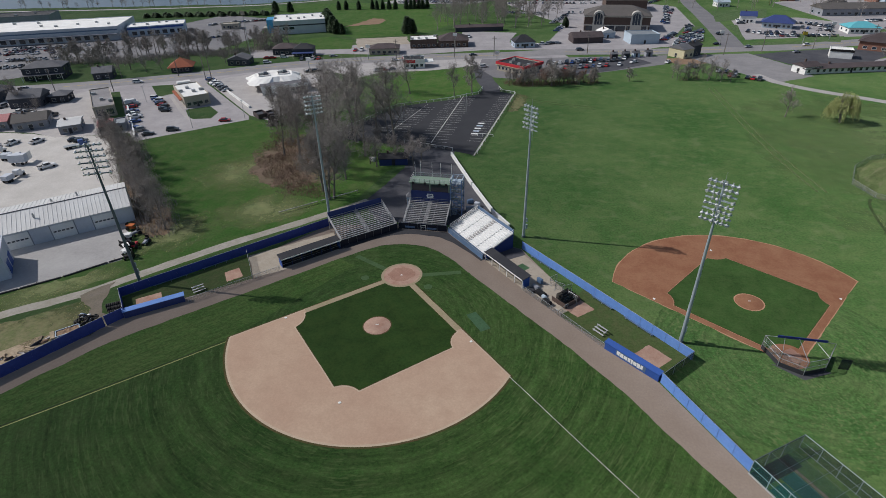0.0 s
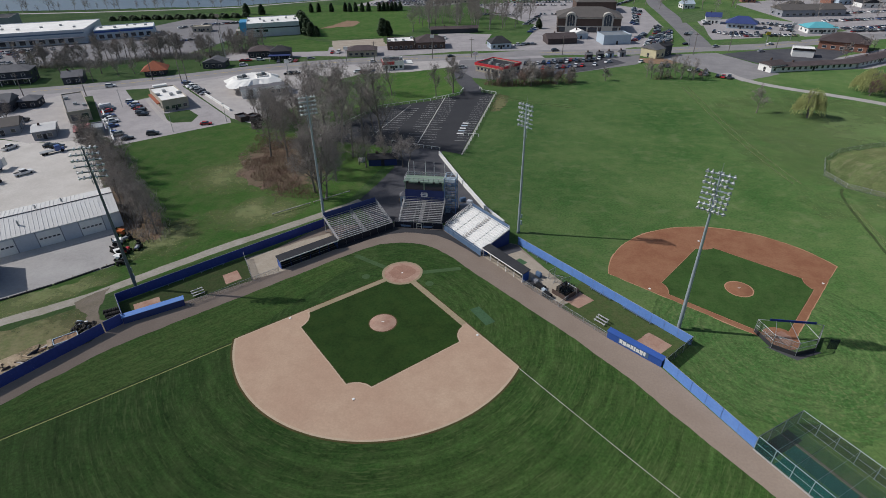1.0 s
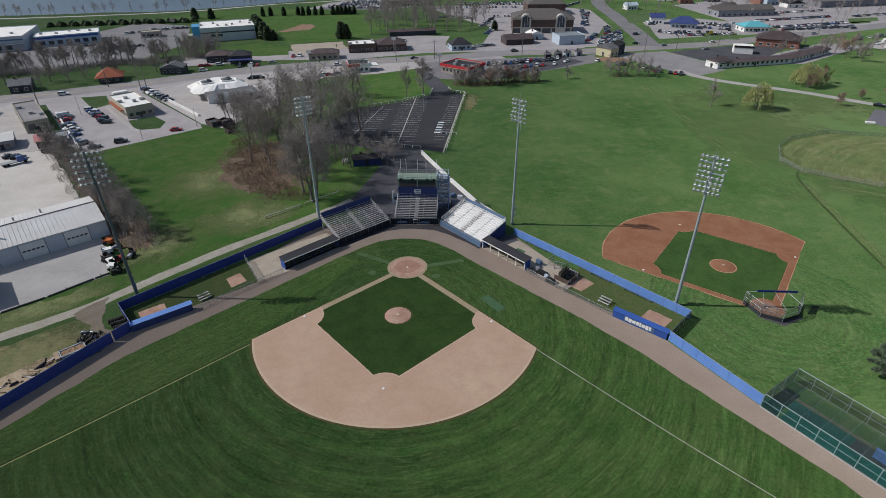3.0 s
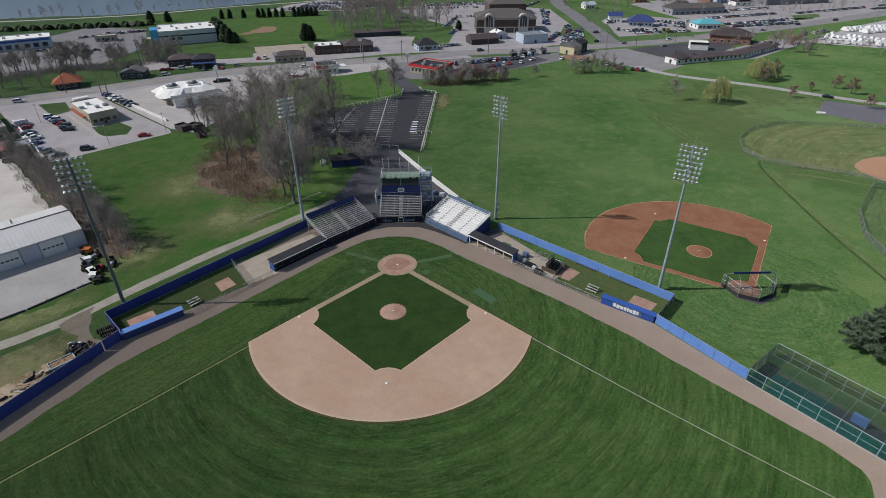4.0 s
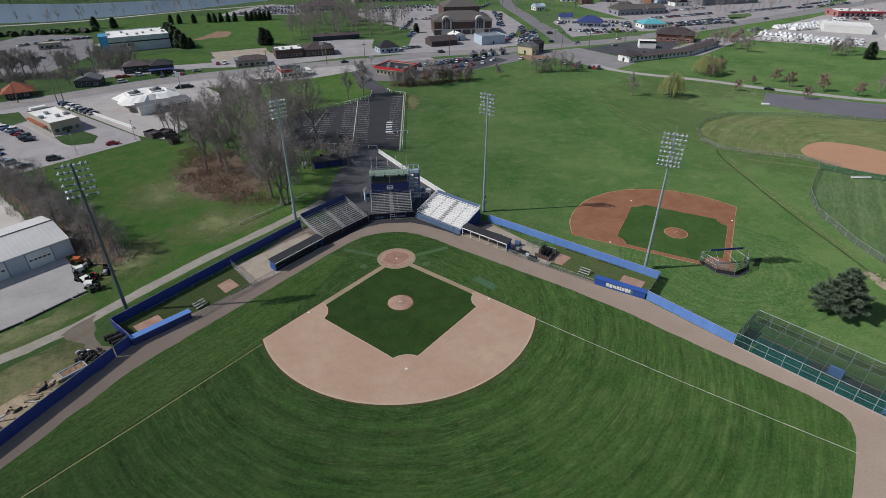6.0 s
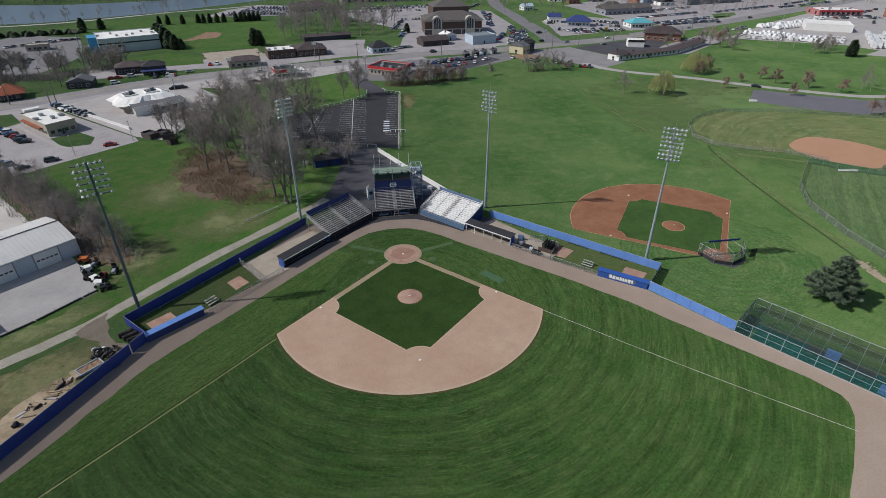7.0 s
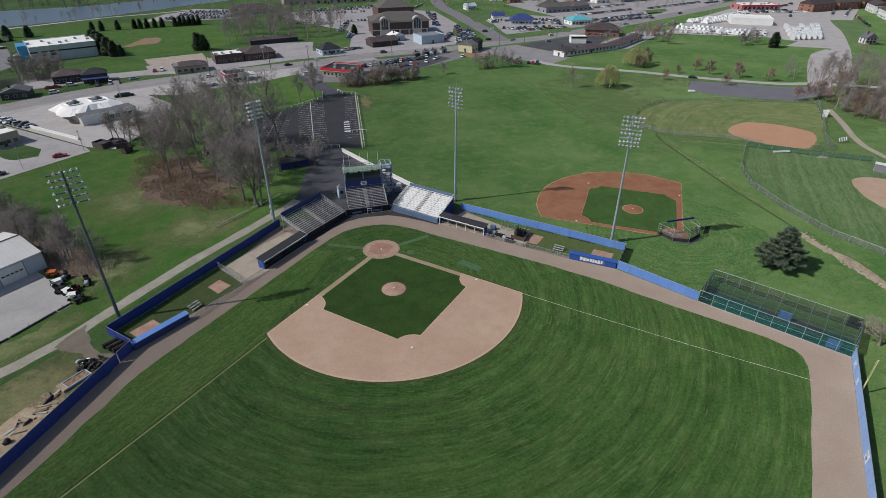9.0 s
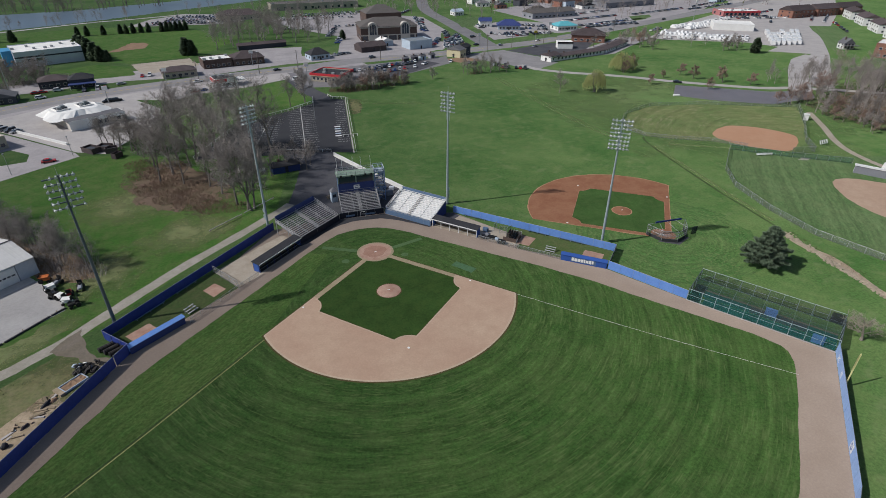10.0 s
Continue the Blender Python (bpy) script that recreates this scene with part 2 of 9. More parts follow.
M_LITTER = mat("thin_leaf_litter", (0.125, 0.083, 0.062), 0.95, 0.4, 0.6, 5, tint=(0.090, 0.080, 0.042), tint_amount=0.9, mottle=(2.0, (0.205, 0.15, 0.11), 0.5), ragged=(4.0, 0.06, 0.24))
M_SANDBANK = mat("loose_sandy_bank", (0.42, 0.335, 0.245), 0.95, 0.25, 0.5, 4, tint=(0.25, 0.19, 0.125), tint_amount=0.9, spec=0.1, mottle=(1.2, (0.17, 0.15, 0.08), 0.7), ragged=(2.5, -0.02, 0.14))
# dark decking, with the shade under the open seats put into its colour
M_DECK = mat("dark_shaded_decking", (0.060, 0.068, 0.090), 0.6, 0.2, 0.4, 3)
M_DECK2 = mat("grey_shaded_decking", (0.13, 0.135, 0.15), 0.6, 0.2, 0.4, 3)
M_LAWNL = mown("rich_spring_lawn", (0.056, 0.150, 0.025), (0.112, 0.190, 0.050), (0, 0), 6.0, 0.05, (0.6, -0.8), mottle=(4.5, (0.185, 0.205, 0.085), 0.58), big=17, streak=0.3)
M_BULL = mat("thin_bullpen_grass", (0.072, 0.098, 0.036), 0.95, 0.35, 0.5, 4, tint=(0.055, 0.10, 0.03), tint_amount=0.8, spec=0.1, fuzz=1.0, mottle=(1.6, (0.125, 0.12, 0.062), 0.5))
M_YARD = mat("bluish_yard_concrete", (0.35, 0.34, 0.335), 0.9, 0.12, 0.7, 7, tint=(0.27, 0.262, 0.258), tint_amount=0.8, mottle=(3.0, (0.40, 0.385, 0.37), 0.35))
M_LOT = mat("grey_lot_asphalt", (0.165, 0.162, 0.175), 0.9, 0.16, 0.7, 10, tint=(0.22, 0.212, 0.212), tint_amount=0.8, mottle=(4.0, (0.12, 0.117, 0.122), 0.45))
M_FPOLE = mat("pale_yellow_paint", (0.66, 0.62, 0.30), 0.6, 0.1, 0.5, 3)
M_FOUL = mown("foul_ground_turf", (0.048, 0.106, 0.024), (0.078, 0.134, 0.036), (0, 0), 1.8, 0.16, (0.72, -0.69), mottle=(2.2, (0.12, 0.145, 0.048), 0.4), streak=1.2, dash=((0.13, 0.17, 0.06), 0.4, 1.6, 2.4))
M_MESH = mat("grey_mesh_screen", (0.19, 0.21, 0.22), 0.8, 0.15, 0.5, 4, alpha=0.36)
M_STREET = mat("worn_street_surface", (0.222, 0.214, 0.220), 0.9, 0.14, 0.7, 14, tint=(0.29, 0.278, 0.278), tint_amount=0.8, mottle=(5.0, (0.155, 0.15, 0.156), 0.45))
M_AZURE = mat("azure_metal_cladding", (0.06, 0.28, 0.50), 0.5, 0.1, 0.5, 4)
M_TRAIL = mat("worn_grass_trail", (0.175, 0.225, 0.092), 0.95, 0.3, 0.5, 4, tint=(0.13, 0.20, 0.07), tint_amount=0.9, spec=0.1, bump=0.4, fuzz=1.0, mottle=(1.5, (0.22, 0.225, 0.12), 0.45), alpha=0.5)
M_MAT = mat("bright_practice_mat", (0.075, 0.150, 0.078), 0.95, 0.2, 0.4, 3, spec=0.1, fuzz=1.0)
M_PALE = mat("pale_turf", (0.088, 0.150, 0.064), 0.95, 0.18, 0.4, 3, spec=0.1, fuzz=1.0)
M_ASPH = mat("fresh_asphalt", (0.030, 0.031, 0.036), 0.85, 0.15, 0.5, 9, tint=(0.045, 0.045, 0.05), tint_amount=0.7)
M_OLDASPH = mat("old_asphalt", (0.054, 0.055, 0.066), 0.9, 0.2, 0.6, 8, tint=(0.088, 0.088, 0.097), tint_amount=0.7, mottle=(4.0, (0.10, 0.097, 0.097), 0.3))
M_ROAD = mat("worn_concrete_road", (0.300, 0.282, 0.288), 0.9, 0.14, 0.7, 14, tint=(0.385, 0.362, 0.364), tint_amount=0.8, mottle=(5.0, (0.20, 0.190, 0.196), 0.45))
M_CONC = mat("light_concrete", (0.42, 0.395, 0.382), 0.9, 0.12, 0.7, 7, tint=(0.33, 0.312, 0.308), tint_amount=0.8, mottle=(4.0, (0.27, 0.25, 0.235), 0.3))
M_GRAVEL = mat("pale_gravel", (0.53, 0.505, 0.475), 0.95, 0.12, 0.6, 10, tint=(0.42, 0.395, 0.365), tint_amount=0.8, bump=0.3, mottle=(6.0, (0.36, 0.34, 0.32), 0.35))
M_LANE = mat("gravel_lane", (0.33, 0.305, 0.27), 0.95, 0.18, 0.6, 5, tint=(0.25, 0.23, 0.19), tint_amount=0.8, bump=0.3, mottle=(1.8, (0.16, 0.165, 0.09), 0.4))
M_STRAW = mat("dry_straw_ground", (0.150, 0.140, 0.066), 0.95, 0.35, 0.7, 5, tint=(0.085, 0.115, 0.038), tint_amount=0.9, mottle=(2.2, (0.25, 0.205, 0.13), 0.5), ragged=(3.0, -0.15, 0.35))
M_SCRUB = mat("leaf_litter", (0.165, 0.105, 0.070), 0.95, 0.35, 0.6, 5, tint=(0.11, 0.095, 0.045), tint_amount=0.9, mottle=(2.0, (0.225, 0.155, 0.105), 0.5))
M_WATER = mat("river_water", (0.085, 0.125, 0.17), 0.35, 0.06, 4.0, 60, spec=0.4, bump=0.05)
M_PUDDLE = mat("wet_lot_asphalt", (0.17, 0.16, 0.175), 0.5, 0.12, 0.6, 9, tint=(0.13, 0.125, 0.14), tint_amount=0.7)
M_PAINT = mat("lot_paint", (0.55, 0.55, 0.52), 0.8, 0.25, 0.5, 3)
M_YEL = mat("yellow_paint", (0.55, 0.42, 0.05), 0.8, 0.2, 0.5, 3)
M_NAVY = mat("navy_fence_mesh", (0.020, 0.038, 0.20), 0.6, 0.15, 0.5, 4, tint=(0.03, 0.055, 0.26), tint_amount=0.7)
M_BLUE = mat("sky_blue_fence_mesh", (0.115, 0.235, 0.56), 0.65, 0.10, 0.5, 4, tint=(0.15, 0.28, 0.6), tint_amount=0.7)
# paler copy of the blue mesh, with frontal sunlight put into its colour
M_PALEBLUE = mat("sunlit_blue_fence_mesh", (0.25, 0.375, 0.64), 0.65, 0.10, 0.5, 4, tint=(0.31, 0.43, 0.68), tint_amount=0.7)
M_ROYAL = mat("royal_blue_paint", (0.035, 0.095, 0.34), 0.55, 0.12, 0.5, 4)
# navy darkened to near-black: shade put into the colour
M_SHADENAVY = mat("shaded_navy", (0.010, 0.013, 0.026), 0.6, 0.15, 0.5, 3)
M_MACHINE = mat("faded_orange_machine_paint", (0.48, 0.13, 0.035), 0.5, 0.15, 0.4, 2)
M_DKBLUE = mat("dark_blue_paint", (0.026, 0.044, 0.16), 0.55, 0.12, 0.5, 3)
M_TOWER = mat("tower_steel_blue", (0.17, 0.25, 0.42), 0.5, 0.12, 0.5, 3)
M_STEELBLUE = mat("steel_blue_paint", (0.10, 0.16, 0.26), 0.5, 0.12, 0.5, 3)
M_ALU = mat("bleacher_aluminium", (0.76, 0.76, 0.75), 0.5, 0.06, 0.5, 3)
# duller copy of the bleacher aluminium
M_DULLALU = mat("dull_aluminium", (0.50, 0.495, 0.50), 0.45, 0.12, 0.5, 2, metal=0.25, random_amount=0.15)
M_GALV = mat("galvanised_steel", (0.36, 0.38, 0.39), 0.5, 0.12, 0.3, 2, metal=0.5)
M_POLE = mat("pole_steel", (0.34, 0.40, 0.43), 0.5, 0.10, 0.4, 4, metal=0.2)
M_DKPOLE = mat("dark_pole_steel", (0.105, 0.13, 0.15), 0.5, 0.10, 0.4, 4, metal=0.2)
M_LAMP = mat("lamp_bowl_aluminium", (0.70, 0.72, 0.74), 0.3, 0.06, 0.3, 2, spec=0.6)
M_LENS = mat("lamp_lens", (0.6, 0.63, 0.65), 0.12, 0.05, 0.3, 2, spec=0.6)
M_WHITE = mat("white_paint", (0.74, 0.74, 0.72), 0.6, 0.08, 0.6, 5)
M_WROOF = mat("white_membrane_roof", (0.82, 0.81, 0.78), 0.7, 0.06, 0.8, 9, tint=(0.66, 0.65, 0.62), tint_amount=0.8)
M_BLACK = mat("black_rubber", (0.014, 0.014, 0.015), 0.7, 0.2, 0.3, 2)
M_TYRE = mat("dusty_tyre_rubber", (0.032, 0.030, 0.029), 0.8, 0.3, 0.3, 1.5, random_amount=0.5)
M_DARK = mat("dark_roof_felt", (0.028, 0.029, 0.034), 0.85, 0.18, 0.5, 5, tint=(0.05, 0.05, 0.055), tint_amount=0.7)
M_SHINGLE = mat("brown_shingle", (0.086, 0.068, 0.070), 0.9, 0.25, 0.4, 4, random_amount=0.2)
M_GSHINGLE = mat("grey_shingle", (0.135, 0.136, 0.148), 0.9, 0.2, 0.4, 4, random_amount=0.25)
M_TANSHINGLE = mat("tan_shingle", (0.118, 0.108, 0.102), 0.9, 0.15, 0.4, 4)
M_BRICK = mat("brown_brick", (0.105, 0.074, 0.063), 0.9, 0.2, 0.3, 3)
M_RBRICK = mat("red_brick", (0.26, 0.128, 0.095), 0.9, 0.2, 0.3, 3)
M_STONE = mat("limestone_trim", (0.46, 0.44, 0.40), 0.85, 0.1, 0.4, 3)
M_GWALL = mat("grey_siding", (0.25, 0.26, 0.29), 0.8, 0.12, 0.5, 4, random_amount=0.2)
M_DWALL = mat("dark_siding", (0.050, 0.055, 0.068), 0.8, 0.15, 0.5, 4, random_amount=0.2)
M_BEIGE = mat("beige_stucco", (0.40, 0.36, 0.295), 0.85, 0.12, 0.5, 4, random_amount=0.12)
M_CREAM = mat("cream_siding", (0.56, 0.51, 0.34), 0.8, 0.1, 0.5, 4)
M_LBLUE = mat("pale_blue_siding", (0.42, 0.50, 0.58), 0.75, 0.1, 0.5, 4)
M_REDROOF = mat("red_metal_roof", (0.50, 0.036, 0.048), 0.5, 0.12, 0.5, 4)
M_ORANGE = mat("orange_shingle", (0.31, 0.095, 0.05), 0.8, 0.2, 0.4, 3)
M_TEAL = mat("turquoise_roof", (0.12, 0.43, 0.49), 0.5, 0.1, 0.5, 4)
M_BLUEROOF = mat("blue_metal_roof", (0.045, 0.065, 0.19), 0.5, 0.12, 0.5, 4)
M_GLASS = mat("window_glass", (0.022, 0.034, 0.052), 0.08, 0.1, 1.0, 4, spec=0.8)
M_METALROOF = mat("ribbed_metal_roof", (0.58, 0.58, 0.575), 0.5, 0.06, 0.8, 8, tint=(0.50, 0.495, 0.48), tint_amount=0.8)
M_SHEDWALL = mat("pale_metal_wall", (0.51, 0.54, 0.59), 0.6, 0.08, 0.6, 5)
M_SAGE = mat("sage_green_paint", (0.21, 0.285, 0.225), 0.6, 0.15, 0.4, 3)
M_WOOD = mat("weathered_timber", (0.24, 0.19, 0.13), 0.85, 0.2, 0.3, 2, random_amount=0.3)
M_NET = mat("green_cage_net", (0.03, 0.13, 0.115), 0.9, 0.2, 0.6, 5, alpha=0.22)
M_ROOFNET = mat("thin_roof_netting", (0.05, 0.065, 0.06), 0.9, 0.1, 0.6, 5, alpha=0.13)
# rough grass in a darkened tone
M_DITCH = mat("dark_rough_grass", (0.052, 0.088, 0.032), 0.95, 0.4, 0.6, 4, spec=0.1, bump=0.5, fuzz=1.0, mottle=(1.5, (0.12, 0.115, 0.06), 0.4))
M_OCLAY = mat("orange_clay", (0.42, 0.235, 0.145), 0.95, 0.12, 0.5, 7, tint=(0.46, 0.28, 0.18), tint_amount=0.7, spec=0.1)
M_PINK = mat("faded_pink_roof", (0.42, 0.17, 0.17), 0.7, 0.15, 0.5, 3)
M_CHAIN = mat("chain_link_mesh", (0.30, 0.32, 0.32), 0.6, 0.1, 0.5, 4, metal=0.3, alpha=0.16)
M_DKNET = mat("dark_windscreen_mesh", (0.035, 0.045, 0.055), 0.9, 0.15, 0.5, 4, alpha=0.62)
M_TURF = mat("cage_turf", (0.016, 0.115, 0.098), 0.95, 0.15, 0.6, 5, tint=(0.014, 0.07, 0.064), tint_amount=0.8)
M_BARK = mat("grey_bark", (0.19, 0.168, 0.152), 0.95, 0.25, 0.4, 3, random_amount=0.25)
M_PALEBARK = mat("pale_tan_bark", (0.33, 0.285, 0.235), 0.95, 0.25, 0.4, 3)
M_TWIG = mat("bare_twigs", (0.300, 0.268, 0.248), 0.95, 0.25, 0.6, 3, random_amount=0.2)
M_BUD = mat("budding_twigs", (0.13, 0.135, 0.05), 0.95, 0.25, 0.6, 3, random_amount=0.2)
M_RBUD = mat("red_budding_twigs", (0.31, 0.215, 0.175), 0.95, 0.25, 0.6, 3, random_amount=0.2)
M_NEEDLE = mat("pine_needles", (0.15, 0.205, 0.135), 0.8, 0.35, 0.7, 3, spec=0.2, random_amount=0.2)
M_CEDAR = mat("cedar_foliage", (0.105, 0.155, 0.085), 0.85, 0.3, 0.6, 3, random_amount=0.25)
M_WILLOW = mat("willow_leaves", (0.385, 0.415, 0.17), 0.85, 0.3, 0.6, 3)
M_BRUSH = mat("dry_brush_stems", (0.215, 0.145, 0.108), 0.95, 0.3, 0.8, 4, random_amount=0.2)
M_BARE = mat("bare_earth", (0.26, 0.17, 0.11), 0.95, 0.2, 0.6, 4)
M_ROCK = mat("ditch_stones", (0.40, 0.33, 0.25), 0.95, 0.35, 0.4, 3, random_amount=0.3)
CAR_PAINT = {
    "white": mat("white_car_paint", (0.72, 0.72, 0.72), 0.25, 0.03, 1, 4, spec=0.6),
    "silver": mat("silver_car_paint", (0.38, 0.39, 0.41), 0.25, 0.03, 1, 4, metal=0.4, spec=0.6),
    "grey": mat("grey_car_paint", (0.10, 0.105, 0.115), 0.25, 0.03, 1, 4, metal=0.3, spec=0.6),
    "black": mat("black_car_paint", (0.016, 0.017, 0.02), 0.2, 0.03, 1, 4, spec=0.6),
    "blue": mat("blue_car_paint", (0.035, 0.085, 0.27), 0.25, 0.03, 1, 4, metal=0.2, spec=0.6),
    "red": mat("red_car_paint", (0.40, 0.022, 0.022), 0.25, 0.03, 1, 4, spec=0.6),
}


def many_colours(name, colours):
    """Glossy paint whose colour changes from one loose piece of the mesh to the next."""
    m = mat(name, colours[0], 0.3, 0.03, 1, 4, spec=0.6)
    nt = m.node_tree
    geo = nt.nodes.new("ShaderNodeNewGeometry")
    ramp = nt.nodes.new("ShaderNodeValToRGB")
    ramp.color_ramp.interpolation = "CONSTANT"
    for k, c in enumerate(colours):
        e = ramp.color_ramp.elements[k] if k < 2 else ramp.color_ramp.elements.new(k / len(colours))
        e.position, e.color = k / len(colours), (*c, 1)
    nt.links.new(geo.outputs["Random Per Island"], ramp.inputs[0])
    nt.links.new(ramp.outputs[0], nt.nodes["Principled BSDF"].inputs["Base Color"])
    return m


M_CARS = many_colours("car_paints", [(0.72, 0.72, 0.72), (0.02, 0.02, 0.022), (0.38, 0.39, 0.41), (0.05, 0.055, 0.065), (0.70, 0.70, 0.70), (0.20, 0.02, 0.02), (0.03, 0.06, 0.18), (0.12, 0.125, 0.13), (0.60, 0.60, 0.58), (0.015, 0.016, 0.018), (0.22, 0.19, 0.15), (0.45, 0.46, 0.47), (0.08, 0.085, 0.09), (0.68, 0.68, 0.68), (0.03, 0.03, 0.035)])

# ---- building helpers ----
from mathutils.geometry import delaunay_2d_cdt


def finish(bm, name, material, smooth=False):
    me = bpy.data.meshes.new(name)
    bmesh.ops.recalc_face_normals(bm, faces=bm.faces[:])
    bm.to_mesh(me)
    bm.free()
    me.materials.append(material)
    if smooth:
        me.polygons.foreach_set("use_smooth", [True] * len(me.polygons))
    return me


def part(name, bm, material, parent, label=""):
    ob = new(name, finish(bm, name, material))
    ob.parent = parent
    return tagged(ob, label)


def piece(name, mesh, parent, m):
    """One more object on a shared mesh, as a part."""
    ob = new(name, mesh)
    ob.parent = parent
    ob.matrix_basis = m
    return ob


def thing(name, label, category, x=0, y=0, z=0, rz=0, group="", kind=""):
    ob = new(name)
    ob.empty_display_size = 0.3
    ob.matrix_basis = pose(x, y, z, 0, 0, rz)
    return tagged(ob, label, category, group, kind)


def B():
    return bmesh.new()


def box(bm, x0, y0, z0, x1, y1, z1):
    v = [bm.verts.new((x, y, z)) for z in (z0, z1) for x, y in ((x0, y0), (x1, y0), (x1, y1), (x0, y1))]
    for f in ((3, 2, 1, 0), (4, 5, 6, 7), (0, 1, 5, 4), (1, 2, 6, 5), (2, 3, 7, 6), (3, 0, 4, 7)):
        bm.faces.new([v[i] for i in f])
    return bm


def prism(bm, pts, z0, z1):
    lo = [bm.verts.new((x, y, z0)) for x, y in pts]
    hi = [bm.verts.new((x, y, z1)) for x, y in pts]
    n = len(pts)
    bm.faces.new(hi)
    bm.faces.new(lo[::-1])
    for i in range(n):
        bm.faces.new((lo[i], lo[(i + 1) % n], hi[(i + 1) % n], hi[i]))
    return bm


def tube(bm, p, q, r0, r1=None, n=6, cap=True):
    r1 = r0 if r1 is None else r1
    p, q = Vector(p), Vector(q)
    d = (q - p).normalized()
    a = d.orthogonal().normalized()
    b = d.cross(a)
    ring = [[bm.verts.new(c + r * (math.cos(2 * math.pi * i / n) * a + math.sin(2 * math.pi * i / n) * b)) for i in range(n)] for c, r in ((p, r0), (q, r1))]
    for i in range(n):
        bm.faces.new((ring[0][i], ring[0][(i + 1) % n], ring[1][(i + 1) % n], ring[1][i]))
    if cap:
        bm.faces.new(ring[0][::-1])
        bm.faces.new(ring[1])
    return bm


def beam(bm, p, q, w, h):
    """A bar of section w x h between two points, h upright."""
    p, q = Vector(p), Vector(q)
    d = (q - p).normalized()
    s = d.cross(Vector((0, 0, 1)))
    s = (s.normalized() if s.length > 1e-4 else Vector((1, 0, 0))) * w / 2
    u = s.cross(d).normalized() * h / 2
    v = [bm.verts.new(c + a * s + b * u) for c in (p, q) for a, b in ((-1, -1), (1, -1), (1, 1), (-1, 1))]
    for f in ((0, 1, 2, 3), (7, 6, 5, 4), (0, 4, 5, 1), (1, 5, 6, 2), (2, 6, 7, 3), (3, 7, 4, 0)):
        bm.faces.new([v[i] for i in f])
    return bm


def area(name, pts, z, material, label, category="ground", wobble=0.0, step=0.8):
    """A flat patch of ground, a thin sheet whose rim wanders a little."""
    rim = []
    for i, p in enumerate(pts):
        q = pts[(i + 1) % len(pts)]
        p, q = Vector((*p, 0)), Vector((*q, 0))
        n = max(1, int((q - p).length / step)) if wobble else 1
        for k in range(n):
            c = p.lerp(q, k / n)
            if wobble:
                c = c + wobble * (noise.noise_vector(c * 0.21 + Vector((7, 3, z * 9))) + 0.5 * noise.noise_vector(c * 0.7) + 0.25 * noise.noise_vector(c * 1.9))
            rim.append((c.x, c.y))
    vs, _, fs, _, _, _ = delaunay_2d_cdt([Vector(p) for p in rim], [], [list(range(len(rim)))], 1, 1e-5)
    me = bpy.data.meshes.new(name)
    me.from_pydata([(v.x, v.y, z) for v in vs], [], [tuple(f) for f in fs])
    me.materials.append(material)
    return tagged(new(name, me), label, category, kind="structure")


def ribbon(name, line, width, z, material, label, category="road", wobble=0.0):
    """A strip of ground along a line, with smooth bends."""
    pts = [Vector((*p, 0)) for p in line]
    fine = []
    for i in range(len(pts) - 1):
        a, b, c, d = pts[max(i - 1, 0)], pts[i], pts[i + 1], pts[min(i + 2, len(pts) - 1)]
        for k in range(6):
            t = k / 6
            fine.append(0.5 * (2 * b + (c - a) * t + (2 * a - 5 * b + 4 * c - d) * t * t + (3 * b - a - 3 * c + d) * t ** 3))
    fine.append(pts[-1])
    bm = B()
    rows = []
    for i, p in enumerate(fine):
        d = (fine[min(i + 1, len(fine) - 1)] - fine[max(i - 1, 0)]).normalized()
        s = Vector((-d.y, d.x, 0)) * width / 2
        wl, wr = (wobble * noise.noise(p * 0.2), wobble * noise.noise(p * 0.2 + Vector((50, 0, 0)))) if wobble else (0, 0)
        rows.append((bm.verts.new((*(p + s * (1 + wl)).xy, z)), bm.verts.new((*(p - s * (1 + wr)).xy, z))))
    for (a, b), (c, d) in zip(rows, rows[1:]):
        f = bm.faces.new((a, b, d, c))
        f.normal_update()
        if f.normal.z < 0:
            f.normal_flip()
    me = bpy.data.meshes.new(name)
    bm.to_mesh(me)
    bm.free()
    me.materials.append(material)
    return tagged(new(name, me), label, category, kind="structure")


def circle(cx, cy, r, n=48, a0=0, a1=360):
    full = abs(a1 - a0) >= 360
    return [(cx + r * math.cos(radians(a0 + (a1 - a0) * i / (n if full else n - 1))), cy + r * math.sin(radians(a0 + (a1 - a0) * i / (n if full else n - 1)))) for i in range(n)]


def along(a, b):
    """Length and heading (degrees) of the way from a to b."""
    return math.hypot(b[0] - a[0], b[1] - a[1]), math.degrees(math.atan2(b[1] - a[1], b[0] - a[0]))

# ---- ground ----
bm = B()
bmesh.ops.create_grid(bm, x_segments=8, y_segments=8, size=2600)
ground = tagged(new("ground", finish(bm, "ground", M_GROUND)), "green spring meadow grass reaching to the horizon", "ground", kind="structure")

